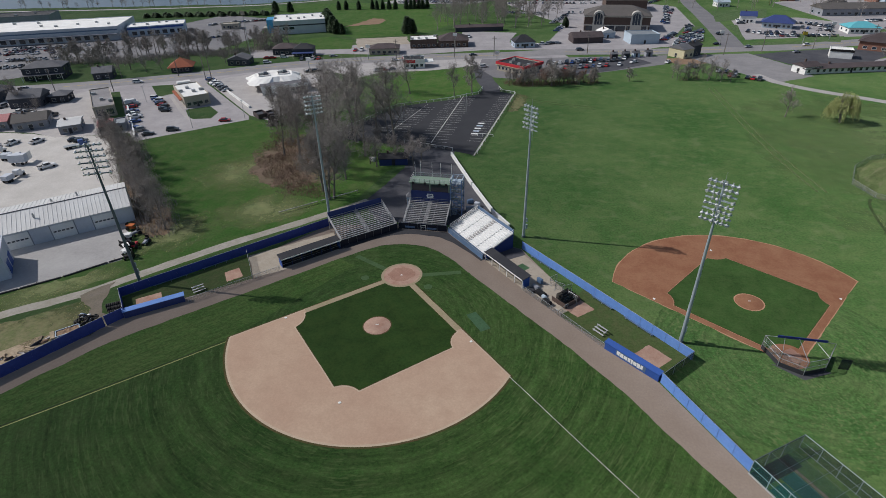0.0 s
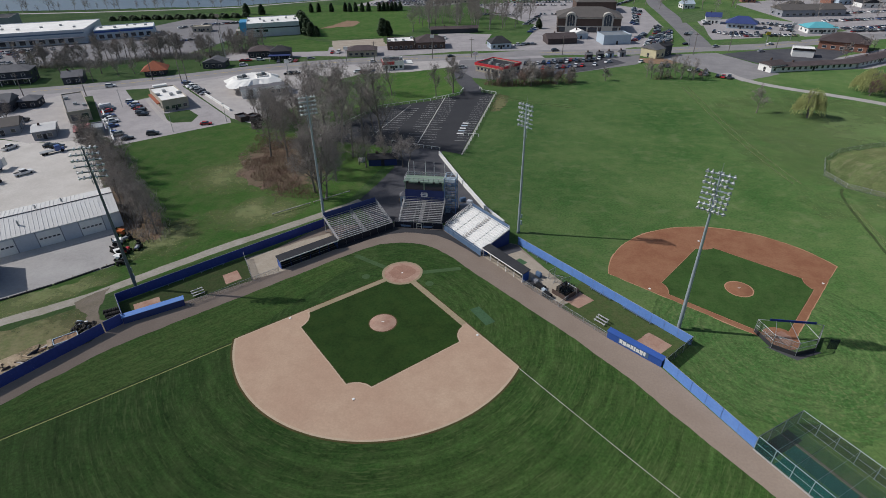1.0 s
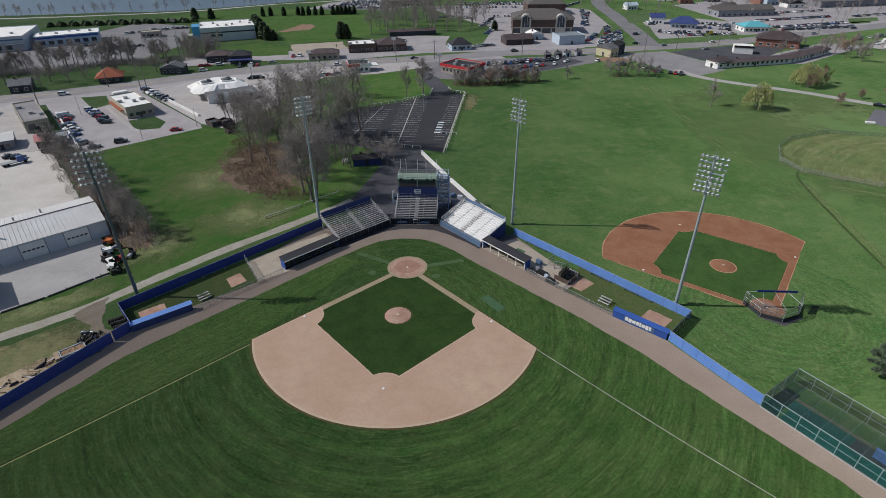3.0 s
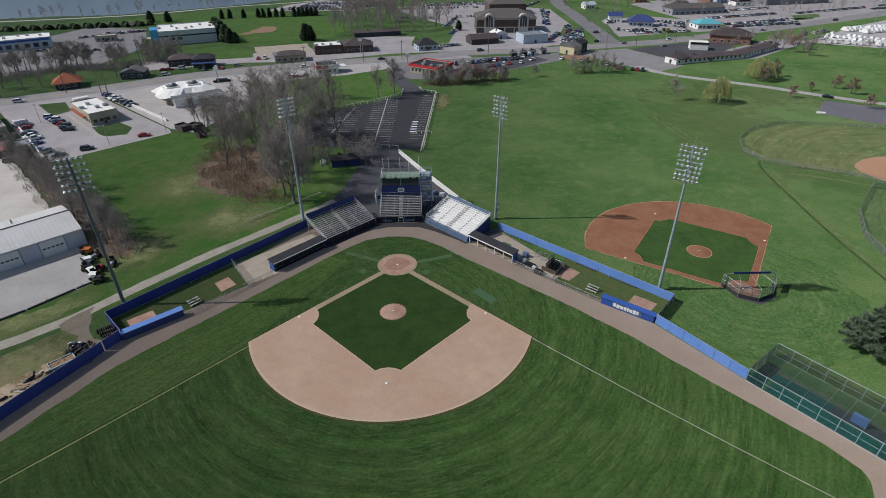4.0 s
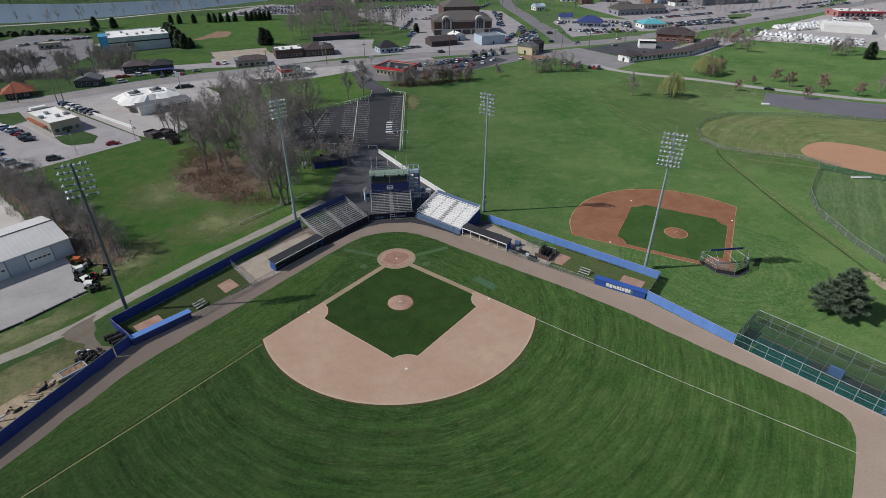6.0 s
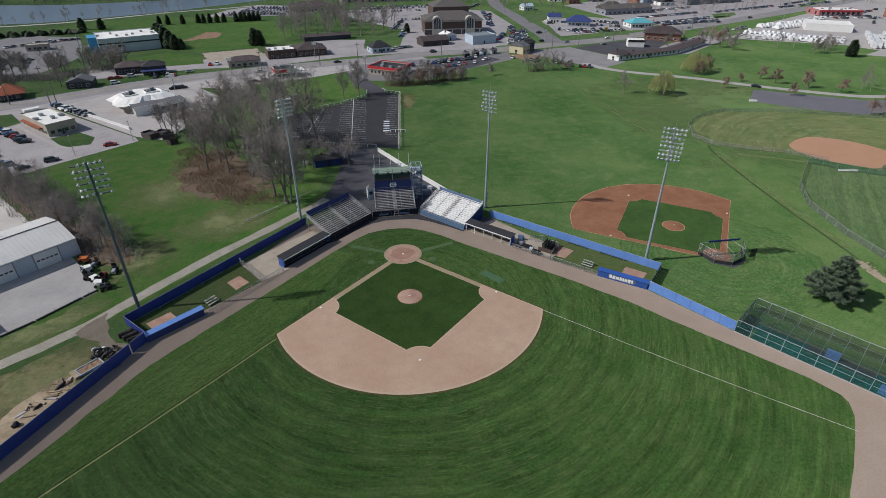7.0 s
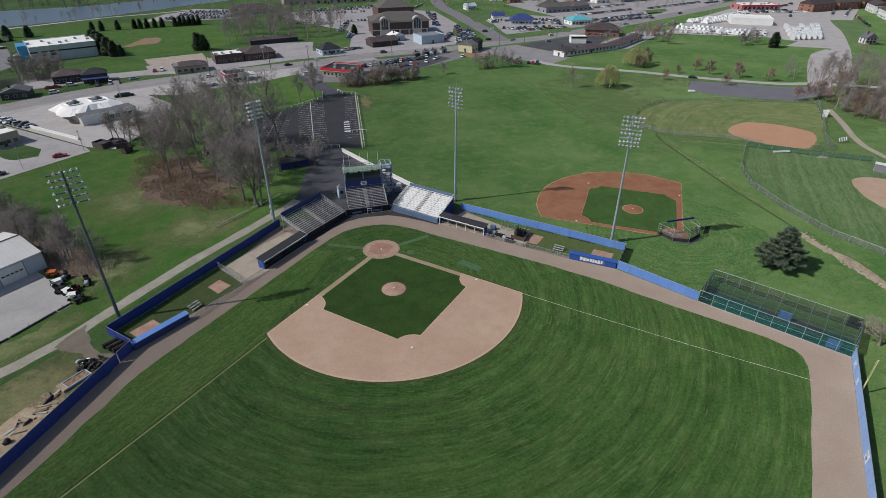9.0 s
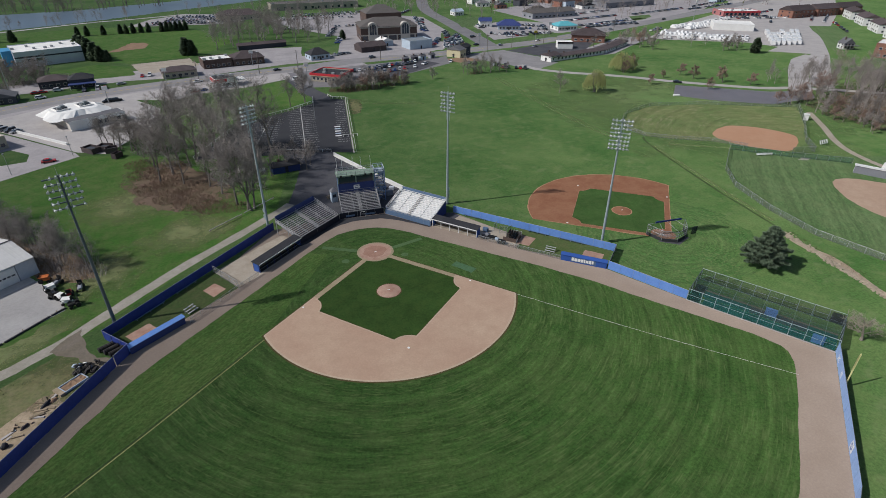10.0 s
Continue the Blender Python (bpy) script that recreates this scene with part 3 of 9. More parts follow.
# the ballpark: track below, turf on it, clay on the turf
FENCE = [(-66.6, -51.5), (-53.6, -25), (-26, 19), (0, 24.5), (26, 16), (53.2, -23.5), (64, -39.7), (81.2, -62.7), (56, -88.8), (30, -108), (0, -116), (-35, -110), (-64, -92), (-80, -75)]
area("warning_track", FENCE, 0.012, M_TRACK, "grey-brown cinder warning track round the ball field", "track")
TURF = [(-82, -70), (-61.7, -51.5), (-55.1, -40.4), (-50.4, -32.6), (-41.2, -22.6), (-27.0, -7.3), (-16.9, 3.9), (-11.8, 9.0), (-8.3, 11.7), (-5.6, 12.8), (-3, 13.4), (-0.2, 13.4), (2.6, 12.9), (5.0, 12.0), (7, 10.9), (10.3, 8.3), (14, 4.7), (20, -1.0), (37.6, -17.3), (47.2, -27.2), (57.6, -40), (69.6, -54.2), (72.1, -58.5), (72.1, -60.4), (70.8, -63.2), (64.3, -70.4), (48.8, -85.9), (28, -101.5), (0, -109), (-32, -104), (-59, -88), (-74, -73)]
area("outfield_grass", TURF[1:], 0.030, M_OUT, "mown outfield turf with curved mowing bands", "grass", 0.22)

area("foul_grass", [(-28.4, -28.9), (-42.5, -43.5), (-56, -57.2), (-66, -67.3), (-66.4, -58), (-61.7, -51.5), (-55.1, -40.4), (-50.4, -32.6), (-41.2, -22.6), (-27.0, -7.3), (-16.9, 3.9), (-12, 2)], 0.034, M_FOUL, "lighter mown turf of the foul ground", "grass", 0.2)


def diamond(home, turn, arc, mound, grass_half, base, spread, cut, plate, out, clay, lawn, plate_clay, label, z):
    """One ball diamond: wedge of clay with an outer arc, turf square with rounded bites at the bases, a plate circle and a mound.
    spread: the bags' distance from the middle of the turf; out: how far the wedge's tip lies behind the plate."""
    R = Matrix.Rotation(radians(turn), 3, "Z")

    def put(pts):
        return [tuple((R @ Vector((x, y, 0))).xy + Vector(home)) for x, y in pts]

    def wedge(tip, r):
        # where the arc about the mound meets the foul lines, a little outside of them
        k = 0.0
        while math.hypot(k, -k + tip + mound) < r:
            k += 0.05
        a = math.degrees(math.atan2(-k + tip + mound, k))
        return put([(0, tip)] + circle(0, -mound, r, 60, a, -180 - a))

    main = clay is M_TAN
    area("infield_lip", wedge(out + (0.35 if main else 0.28), arc + (0.38 if main else 0.22)), z - 0.008, M_LIP if main else M_OCLAY, "dark soil rim round the clay, lip shade painted in" if main else "pale sandy rim of the practice diamond", "infield", 0.06 if main else 0.25)
    area("infield_rim", wedge(out, arc), z - 0.004, M_CLAYRIM if main else clay, "pale dry rim of the clay infield", "infield")
    area("infield_clay", wedge(out - 0.35, arc - 0.4), z, clay, label, "infield", 0.12)
    g = grass_half
    half = base * math.sqrt(0.5)
    middle = Vector((0, -half))
    bites = [(Vector((0, 0)), plate), (middle + Vector((-spread, 0)), cut), (middle + Vector((0, -spread)), cut), (middle + Vector((spread, 0)), cut)]

    def square(grow):
        h = g + grow * math.sqrt(2)
        corner = [middle + Vector(c) for c in ((0, h), (-h, 0), (0, -h), (h, 0))]
        outline = []
        for i in range(4):
            p, q = corner[i], corner[(i + 1) % 4]
            for k in range(60):
                c = p.lerp(q, k / 60)
                for centre, r in bites:
                    d = c - centre
                    if d.length < r - grow:
                        c = centre + d.normalized() * (r - grow)
                outline.append((c.x, c.y))
        return put(outline)

    area("grass_rim", square(0.36 if main else 0.2), z + 0.005, M_CLAYRIM if main else M_OCLAY, "pale dry clay along the infield grass", "infield", 0.08)
    area("grass_lip", square(0.12), z + 0.010, M_LIP, "dark soil edge of the infield grass, lip shade painted in", "infield", 0.05)
    area("infield_grass", square(0.0), z + 0.015, lawn, "dark green infield grass", "grass")
    if main:
        for sx in (-1, 1):
            ribbon("base_path", put([(sx * 3.3, -3.3), (sx * 9.0, -9.0), (sx * 16.4, -16.4)]), 1.35, z + 0.017, M_PATHCLAY, "khaki clay base path with worn edges", "path", 0.12)
    area("home_plate_rim", put(circle(0, 0, plate, 40)), z + 0.019, M_PATHCLAY if main else clay, "pale clay rim round home plate", "infield", 0.08)
    area("home_plate_clay", put(circle(0, 0, plate * 0.88, 40)), z + 0.023, plate_clay, "round clay patch at home plate", "infield", 0.15)
    area("home_plate_core", put(circle(0, 0.1, plate * 0.56, 30)), z + 0.027, M_REDCORE, "damp reddish clay round the plate", "infield", 0.9)
    # mound: a low dome
    c = R @ Vector((0, -mound, 0)) + Vector((*home, 0))
    bm = B()
    rings = [[bm.verts.new((c.x + r * math.cos(2 * math.pi * i / 32), c.y + r * math.sin(2 * math.pi * i / 32), z + 0.02 + h)) for i in range(32)] for r, h in ((2.75, 0), (2.0, 0.13), (0.9, 0.25))]
    for r0, r1 in zip(rings, rings[1:]):
        for i in range(32):
            bm.faces.new((r0[i], r0[(i + 1) % 32], r1[(i + 1) % 32], r1[i]))
    bm.faces.new(rings[-1])
    tagged(new("pitchers_mound", finish(bm, "pitchers_mound", plate_clay, True)), "low round clay pitcher's mound", "mound", kind="structure")
    area("mound_lip", [(c.x + x, c.y + y) for x, y in circle(0, 0, 3.0, 32)], z + 0.017, M_LIP if main else M_OCLAY, "worn rim round the mound", "infield", 0.1)
    bm = B()
    box(bm, -0.3, -0.08, 0, 0.3, 0.08, 0.05)
    ob = tagged(new("pitching_rubber", finish(bm, "pitching_rubber", M_WHITE)), "white rubber slab on the clay mound", "pitching rubber")
    ob.matrix_basis = pose(c.x, c.y, z + 0.27, 0, 0, turn)
    for centre, r in bites[1:]:
        bm = B()
        box(bm, -0.24, -0.24, 0, 0.24, 0.24, 0.1)
        bmesh.ops.bevel(bm, geom=bm.edges[:], offset=0.04, segments=1, affect="EDGES")
        ob = tagged(new("base_bag", finish(bm, "base_bag", M_WHITE)), "square white canvas base on the clay", "base", "bases of the diamond")
        p = R @ Vector((*centre, 0))
        ob.matrix_basis = pose(p.x + home[0], p.y + home[1], z + 0.001, 0, 0, turn + 45)
    bm = B()
    prism(bm, [(-0.22, -0.2), (0.22, -0.2), (0.22, 0.02), (0, 0.22), (-0.22, 0.02)], 0, 0.03)
    ob = tagged(new("home_plate", finish(bm, "home_plate", M_WHITE)), "five-sided white rubber home plate", "home plate")
    ob.matrix_basis = pose(*home, z + 0.028, 0, 0, turn)


diamond((0, 0), 0, 29.2, 18.2, 18.3, 27.43, 19.4, 4.1, 4.75, 0.9, M_TAN, M_IN, M_PLATE, "tan clay infield with a curved outer edge", 0.045)
# foul lines
ribbon("foul_line", [(27.7, -27.3), (48.9, -48.0), (68.8, -66.2)], 0.10, 0.050, M_CHALK, "white chalk foul line on the turf", "foul line")
ribbon("line_groove", [(-27.9, -28.0), (-42.7, -43.3), (-56.2, -57.0), (-72.2, -73.2)], 0.36, 0.046, M_DITCH, "dark groove worn beside the foul line", "foul line")
ribbon("foul_line", [(-27.7, -28.4), (-42.5, -43.7), (-56, -57.4), (-72, -73.6)], 0.24, 0.050, M_WORN, "faded yellowish foul line worn into the turf", "foul line")
# worn pale strips from the plate to the benches, and pale patches
ribbon("turf_path", [(-4.4, 1.6), (-13.0, 5.9)], 1.3, 0.046, M_PALE, "pale green turf strip leading to the bench", "path")
ribbon("turf_path", [(4.5, 0.8), (13.2, 3.6)], 1.3, 0.046, M_PALE, "pale green turf strip leading to the bench", "path")
area("on_deck_mat", circle(7.0, -3.4, 0.95, 24), 0.05, M_PALE, "round pale green on-deck patch", "mat")
area("on_deck_mat", circle(-8.0, -2.6, 0.95, 24), 0.05, M_PALE, "round pale green on-deck patch", "mat")
area("practice_mat", [(17.0, -11.5), (18.8, -10.2), (22.6, -14.8), (20.8, -16.2)], 0.052, M_MAT, "pale green rectangular practice mat on the turf", "mat")

# practice diamond on the meadow
area("practice_outfield", circle(78, -13, 24, 48), 0.010, M_RING2, "meadow turf mown in rings behind the backstop", "grass", 1.5)
diamond((77.4, -12.4), -169.5, 27.5, 16.2, 17.9, 24.4, 19.3, 4.1, 3.3, 2.9, M_RED, M_IN2, M_RED, "rust-red clay infield of the practice diamond", 0.03)

# softball fields
def rounded(pts, times=3):
    """Corners cut again and again until the outline runs smoothly."""
    for _ in range(times):
        pts = [c for p, q in zip(pts, pts[1:] + pts[:1]) for c in ((p[0] * 0.75 + q[0] * 0.25, p[1] * 0.75 + q[1] * 0.25), (p[0] * 0.25 + q[0] * 0.75, p[1] * 0.25 + q[1] * 0.75))]
    return pts


area("park_grass", [(106, 40), (98, 80), (100, 120), (108, 160), (124, 176), (170, 148), (206, 116), (236, 84), (214, 50), (186, 10), (150, 24), (122, 20)], 0.0085, M_PARK, "pale thin park grass round the softball fields", "grass", 3.0)
area("softball_outfield", [(119, 69.8), (124, 81.4), (131.5, 89.6), (148, 97.4), (176, 92.6), (213, 76.8), (196, 56), (176, 36), (162, 29), (150.9, 39.4), (142.4, 48.4), (130.3, 54.2), (121.2, 61.2)], 0.015, M_SOFT, "yellowish mown outfield of the softball field", "grass", 1.2)
area("softball_infield", rounded([(147.0, 53.9), (154, 60.5), (163.5, 63), (173.4, 57.8), (180.7, 45.8), (177, 40), (172.4, 36.2), (162.7, 29.3), (154, 36.8), (147.6, 45)]), 0.04, M_OCLAY, "orange-tan clay softball infield", "infield", 0.5)
area("softball_outfield", [(142.3, 38.2), (126.9, 22.1), (119.7, 9.2), (117, -8), (117.2, -24), (122.6, -39), (135, -62), (190, -70), (215, 10), (174, 22)], 0.012, M_LAWN2, "green mown outfield of the second softball field", "grass")
area("softball_infield", rounded([(150, 0.6), (159, 7), (170, -2.6), (182, -14), (176, -34), (158, -40), (146, -24), (145.2, -13)]), 0.04, M_TAN, "orange-tan clay softball infield", "infield", 0.5)

# lawns and open ground
area("left_lawn", [(-100, -50), (-60, -14), (-24, 32), (-20, 60), (-24, 80), (-50, 84), (-74, 92), (-92, 97), (-124, 66), (-98, 30), (-80, 8), (-70, -6), (-88, -24), (-108, -44)], 0.006, M_LAWNL, "rich green spring lawn between lane and lots", "grass")
area("slope_lawn", [(-36, 124), (-16, 137), (-5, 148), (-12, 172), (-16, 196), (-34, 186), (-62, 178), (-74, 160), (-72, 130), (-54, 110)], 0.024, M_LAWNL, "rich green sloping lawn above the parking lot", "grass", 0.5)
area("bare_earth_patch", [(80, 221), (96, 214), (112, 222), (104, 231), (88, 228)], 0.012, M_BARE, "patch of bare reddish earth on the slope", "ground", 2.0)
area("straw_bank", [(-64.5, -47.2), (-54.6, -27.4), (-56.5, -26.5), (-66, -22), (-78, -33), (-84, -45)], 0.012, M_STRAW, "dry straw-coloured bank behind the fence", "ground", 1.0)
area("sand_strip", [(-68.2, -53), (-64.3, -45.6), (-58.6, -34.5), (-61.5, -32.8), (-65.5, -33.4), (-68.4, -37.6), (-72.5, -46), (-76, -56)], 0.016, M_SANDBANK, "pale sand and rubble along the fence", "ground", 1.0)
area("leaf_litter_patch", [(-78, 92), (-72, 64), (-64, 48), (-52, 37), (-42, 29), (-29, 29), (-30, 42), (-38, 54), (-50, 72), (-62, 90)], 0.012, M_LITTER, "brown leaf litter under bare trees", "ground", 2.5)
area("dry_patch", [(-84, 50), (-76, 36), (-64, 32), (-50, 36), (-56, 58), (-72, 64)], 0.0105, M_DRYLAWN, "thin yellowish patch in the lawn", "ground", 4.0)
area("dry_patch", [(-64, 20), (-52, 10), (-40, 18), (-30, 32), (-46, 38)], 0.0105, M_DRYLAWN, "thin yellowish patch in the lawn", "ground", 3.0)
area("dry_patch", [(-78, 6), (-68, -6), (-56, 2), (-52, 14), (-64, 22)], 0.0105, M_DRYLAWN, "thin yellowish patch in the lawn", "ground", 3.0)
area("dry_patch", [(-96, -36), (-84, -22), (-72, -10), (-62, 4), (-60, -6), (-72, -20), (-86, -34)], 0.0105, M_DRYLAWN, "thin yellowish strip of lawn beside the lane", "ground", 2.0)
area("dry_patch", [(11.8, 150), (18, 146), (17, 136), (14.5, 126), (10.8, 120), (10.4, 132)], 0.0106, M_STRAW, "straw-coloured bare patch beside the parking lot", "ground", 1.2)
area("dry_patch", [(159, 22.5), (162, 21.2), (165, 22.6), (162, 24.4)], 0.03, M_LANE, "bare pale patch in the grass", "ground", 0.8)
area("dry_patch", [(-74, 54), (-70, 46), (-60, 42), (-57, 46), (-62, 58), (-68, 60)], 0.0116, M_DRYLAWN, "thin yellowish patch beside the leaf litter", "ground", 2.0)
area("dry_patch", [(-71, 18), (-66, 8), (-58, 12), (-60, 19)], 0.0116, M_DRYLAWN, "thin yellowish patch below the hedge trees", "ground", 1.5)
area("scrub_floor", [(-136, 73), (-124, 64), (-103, 44), (-84, 27), (-68, 12), (-66, 6), (-74, 6), (-80, 10), (-99, 31)], 0.018, M_SCRUB, "brown scrub floor under the hedge trees", "ground", 2.0)
area("earth_apron", [(-54.0, -26.8), (-56.2, -29.4), (-59.4, -27.8), (-62.4, -24.4), (-66.4, -22.4), (-68.2, -20.2), (-64.6, -14.6), (-62.9, -17.6), (-61.6, -21.0), (-59.0, -24.4)], 0.020, M_MUD, "bare earth spur joining the gravel lane", "ground", 0.8)

# lanes, lots and roads
ribbon("gravel_lane", [(-96, -44.5), (-80, -30), (-68, -19.6), (-60.5, -10.6), (-47.7, 4.8), (-29.3, 24.2), (-20, 35)], 3.0, 0.016, M_LANE, "pale gravel lane along the field fence", "lane", 0.25)
area("asphalt_apron", [(-21, 33), (-13, 23), (0, 25), (14, 24), (23, 22), (17, 33.5), (-1, 70), (-3.5, 80), (-22, 81), (-16, 60), (-18, 48)], 0.014, M_OLDASPH, "old grey asphalt behind the grandstands", "asphalt", 0.5)
area("parking_lot", [(-52, 82), (-3, 76.5), (4.3, 74), (10.3, 148.5), (4, 151), (-4.3, 152), (-5, 146), (-17, 135), (-37, 122.5)], 0.020, M_ASPH, "fresh black asphalt parking lot", "parking lot")
ribbon("lot_entrance", [(0, 148), (-1, 158), (-6, 172), (-12, 200)], 8.5, 0.016, M_OLDASPH, "dark asphalt drive into the parking lot", "lane")
area("bench_area", [(-39.3, 1.2), (-33.2, -7.2), (-28, -2.8), (-17.5, 9), (-23, 15.8)], 0.018, M_PAD, "light concrete pad behind the bench shelter", "pavement", 0.3)
area("bench_area", [(17.5, 10.5), (27.5, 0.5), (36.5, -7.5), (40, -3.5), (27, 13.5), (23, 16)], 0.018, M_PAD, "light concrete pad behind the bench shelter", "pavement", 0.3)
for pts in ([(36.4, -5.5), (39.8, -1.9), (42.9, -4.8), (39.5, -8.1)], [(49.4, -17.2), (52.6, -14.0), (56.5, -17.3), (53.2, -20.6)], [(-51.8, -23.2), (-55.0, -19.6), (-51.2, -16.1), (-47.8, -19.7)], [(-38.6, -9.8), (-41.2, -6.6), (-39, -4), (-36.2, -7.1)]):
    area("bullpen_clay", pts, 0.022, M_PLATE, "square of reddish clay in the bullpen", "bullpen", 0.2)
area("bullpen_grass", [(36, -8.3), (53.2, -22.6), (60, -15.6), (41, 2.6)], 0.0165, M_BULL, "grass of the bullpen", "grass")
area("bullpen_grass", [(-33.4, -7.4), (-53.7, -25), (-58.4, -19.4), (-39.6, 1.4)], 0.0165, M_BULL, "grass of the bullpen", "grass")

area("gravel_yard", [(-320, 20), (-230, 62), (-170, 68), (-158, 66), (-137, 72), (-128, 62), (-100, 31), (-83, 12), (-79, 8), (-70, -6), (-88, -24), (-130, -60), (-330, -90)], 0.010, M_GRAVEL, "pale gravel yard of the workshop", "yard", 0.6)
area("concrete_yard", [(-97, -9.2), (-79.8, 8.6), (-73.7, 2.7), (-69.5, -6.1), (-87, -23.6), (-104, -40), (-112, -26)], 0.022, M_YARD, "light concrete apron before the workshop doors", "pavement")
area("corner_lot", [(-250, 92), (-198, 118), (-194, 127), (-160, 92), (-150, 84), (-140, 84), (-131, 76), (-138, 72), (-158, 66), (-172, 69), (-232, 62)], 0.014, M_CONC, "light concrete lot between shops", "parking lot")
area("restaurant_lot", [(-179.5, 128), (-171, 140), (-150, 153), (-146, 148.5), (-95.4, 101.6), (-92.7, 97), (-122.9, 67.2), (-131, 74)], 0.020, M_ROAD, "grey concrete parking lot of the restaurant", "parking lot")
area("restaurant_lot", [(-146, 150), (-118, 178), (-60, 203), (-14, 216), (-13, 200), (-36, 186), (-62, 178), (-74, 160), (-72, 128), (-84, 97), (-95, 102)], 0.022, M_CONC, "light concrete parking lot of the restaurant", "parking lot")
area("grass_island", [(-169, 137.8), (-158.8, 141.4), (-148.5, 127.8), (-152.5, 120.6)], 0.03, M_GROUND, "small lawn beside the restaurant lot", "grass")
area("grass_island", [(-127.5, 105), (-119.5, 111.2), (-111, 104), (-109.4, 96), (-118, 93.6)], 0.03, M_GROUND, "small lawn behind the restaurant", "grass")
ribbon("kerb_island", [(-148, 123.6), (-134, 109), (-121, 96.2), (-116, 93)], 1.5, 0.040, M_CONC, "pale concrete kerb island beside the restaurant", "kerb")
area("grass_island", [(-88, 175), (-72, 170), (-64, 156), (-72, 153), (-80, 164)], 0.034, M_GROUND, "narrow lawn beside the restaurant lot", "grass")
area("mall_lot", [(-520, 60), (-300, 92), (-262, 134), (-244, 152), (-256, 176), (-215, 196), (-184, 214), (-178, 262), (-192, 300), (-208, 336), (-256, 350), (-266, 310), (-284, 251), (-346, 217), (-520, 150)], 0.008, M_LOT, "wide grey parking lot before the shopping strip", "parking lot")
area("diner_lot", [(-14, 214), (-14, 196), (-2, 176), (14, 174), (34, 182), (56, 196), (84, 214), (88, 236)], 0.018, M_LOT, "grey lot round the diner", "parking lot")
area("dark_lot", [(24, 186), (34, 184), (58, 198), (78, 216), (70, 228), (40, 224)], 0.024, M_OLDASPH, "dark asphalt lot full of parked cars", "parking lot")
area("brown_shop_lot", [(-150, 200), (-100, 218), (-60, 219), (-16, 238), (80, 252), (92, 262), (90, 300), (38, 308), (20, 262), (-24, 262), (-68, 256), (-120, 236), (-160, 222)], 0.007, M_ROAD, "grey concrete lots along the far side of the street", "parking lot")
area("church_lot", [(20, 262), (92, 258), (118, 300), (118, 420), (60, 470), (-30, 440), (10, 360), (30, 330)], 0.006, M_ROAD, "grey parking lots round the brick hall", "parking lot")
area("corner_asphalt", [(134, 243), (150, 216), (188, 232), (214, 262), (192, 266), (160, 256)], 0.024, M_OLDASPH, "dark asphalt lot at the street corner", "parking lot")
area("corner_concrete", [(96, 236), (120, 196), (128, 182), (150, 198), (148, 216), (132, 246)], 0.019, M_STREET, "worn grey paving at the street corner", "pavement", 0.6)
area("filling_lot", [(140, 285), (200, 302), (218, 312), (232, 340), (196, 372), (148, 366)], 0.012, M_ROAD, "grey concrete forecourt of the blue shop", "parking lot")
area("trade_lot", [(200, 300), (260, 315), (420, 400), (560, 520), (330, 540), (200, 450), (215, 350)], 0.005, M_ROAD, "wide grey lots of the trading estate", "parking lot")
area("van_lot", [(258, 262), (266, 252), (318, 224), (326, 204), (306, 193), (328, 177), (350, 196), (372, 210), (420, 268), (470, 330), (430, 380), (330, 318)], 0.010, M_CONC, "grey dealer lot full of white vehicles", "parking lot")
ribbon("loop_lot", [(240, 100), (246, 107), (278, 139.5), (296, 156), (306, 164), (324, 172)], 10.5, 0.037, M_CONC, "grey concrete turning lane by the park", "road")
area("wet_lot", [(185.3, 129), (171, 111.3), (183, 99), (206, 84.4), (236, 88), (246, 100), (224, 104)], 0.018, M_PUDDLE, "dark grey-violet asphalt overflow lot", "parking lot")
area("motel_lot", [(142, 202), (200, 214), (232, 240), (262, 262), (240, 272), (190, 236), (150, 222)], 0.013, M_ROAD, "grey paving beside the long motel", "parking lot")
area("school_lot", [(372, 210), (520, 330), (640, 440), (520, 480), (430, 380), (420, 268)], 0.006, M_CONC, "grey lots beside the housing", "parking lot")
ribbon("main_road", [(-520, -5), (-330, 76), (-241, 119), (-214, 130), (-182, 146), (-150, 166), (-118, 188), (-79, 205), (-40, 217), (0, 227), (31, 238), (84, 245), (126, 257), (160, 266), (220, 292), (300, 330), (435, 398), (600, 485), (900, 640)], 15.0, 0.028, M_STREET, "worn grey concrete main street", "road")
ribbon("street_verge", [(-330, 70), (-241, 112), (-214, 123), (-182, 139), (-150, 159), (-118, 181), (-79, 198), (-40, 210), (0, 220), (31, 232)], 26.0, 0.0045, M_ROAD, "worn grey paving beside the main street", "pavement")
ribbon("side_road", [(128, 262), (130, 300), (132, 380), (134, 465), (152, 560), (200, 760)], 13.0, 0.030, M_LOT, "grey side street leading away", "road")
ribbon("park_road", [(124, 198), (130, 184.5), (142, 172.5), (169, 154.5), (191, 135), (223, 112.5), (241, 107), (262, 96), (300, 70)], 5.0, 0.026, M_CONC, "narrow pale concrete park road", "road")
ribbon("north_lane", [(258, 104), (296, 141), (322, 165), (345, 188), (386, 232), (426, 281), (520, 378), (640, 474)], 11.0, 0.036, M_CONC, "pale concrete lane past the dealer lot", "road")
ribbon("park_path", [(212.5, 69), (210.0, 65), (200, 49.5), (190.5, 36), (184.5, 23), (183, 5), (190, -20)], 2.6, 0.022, M_PAD, "tan footpath beside the softball field", "path")
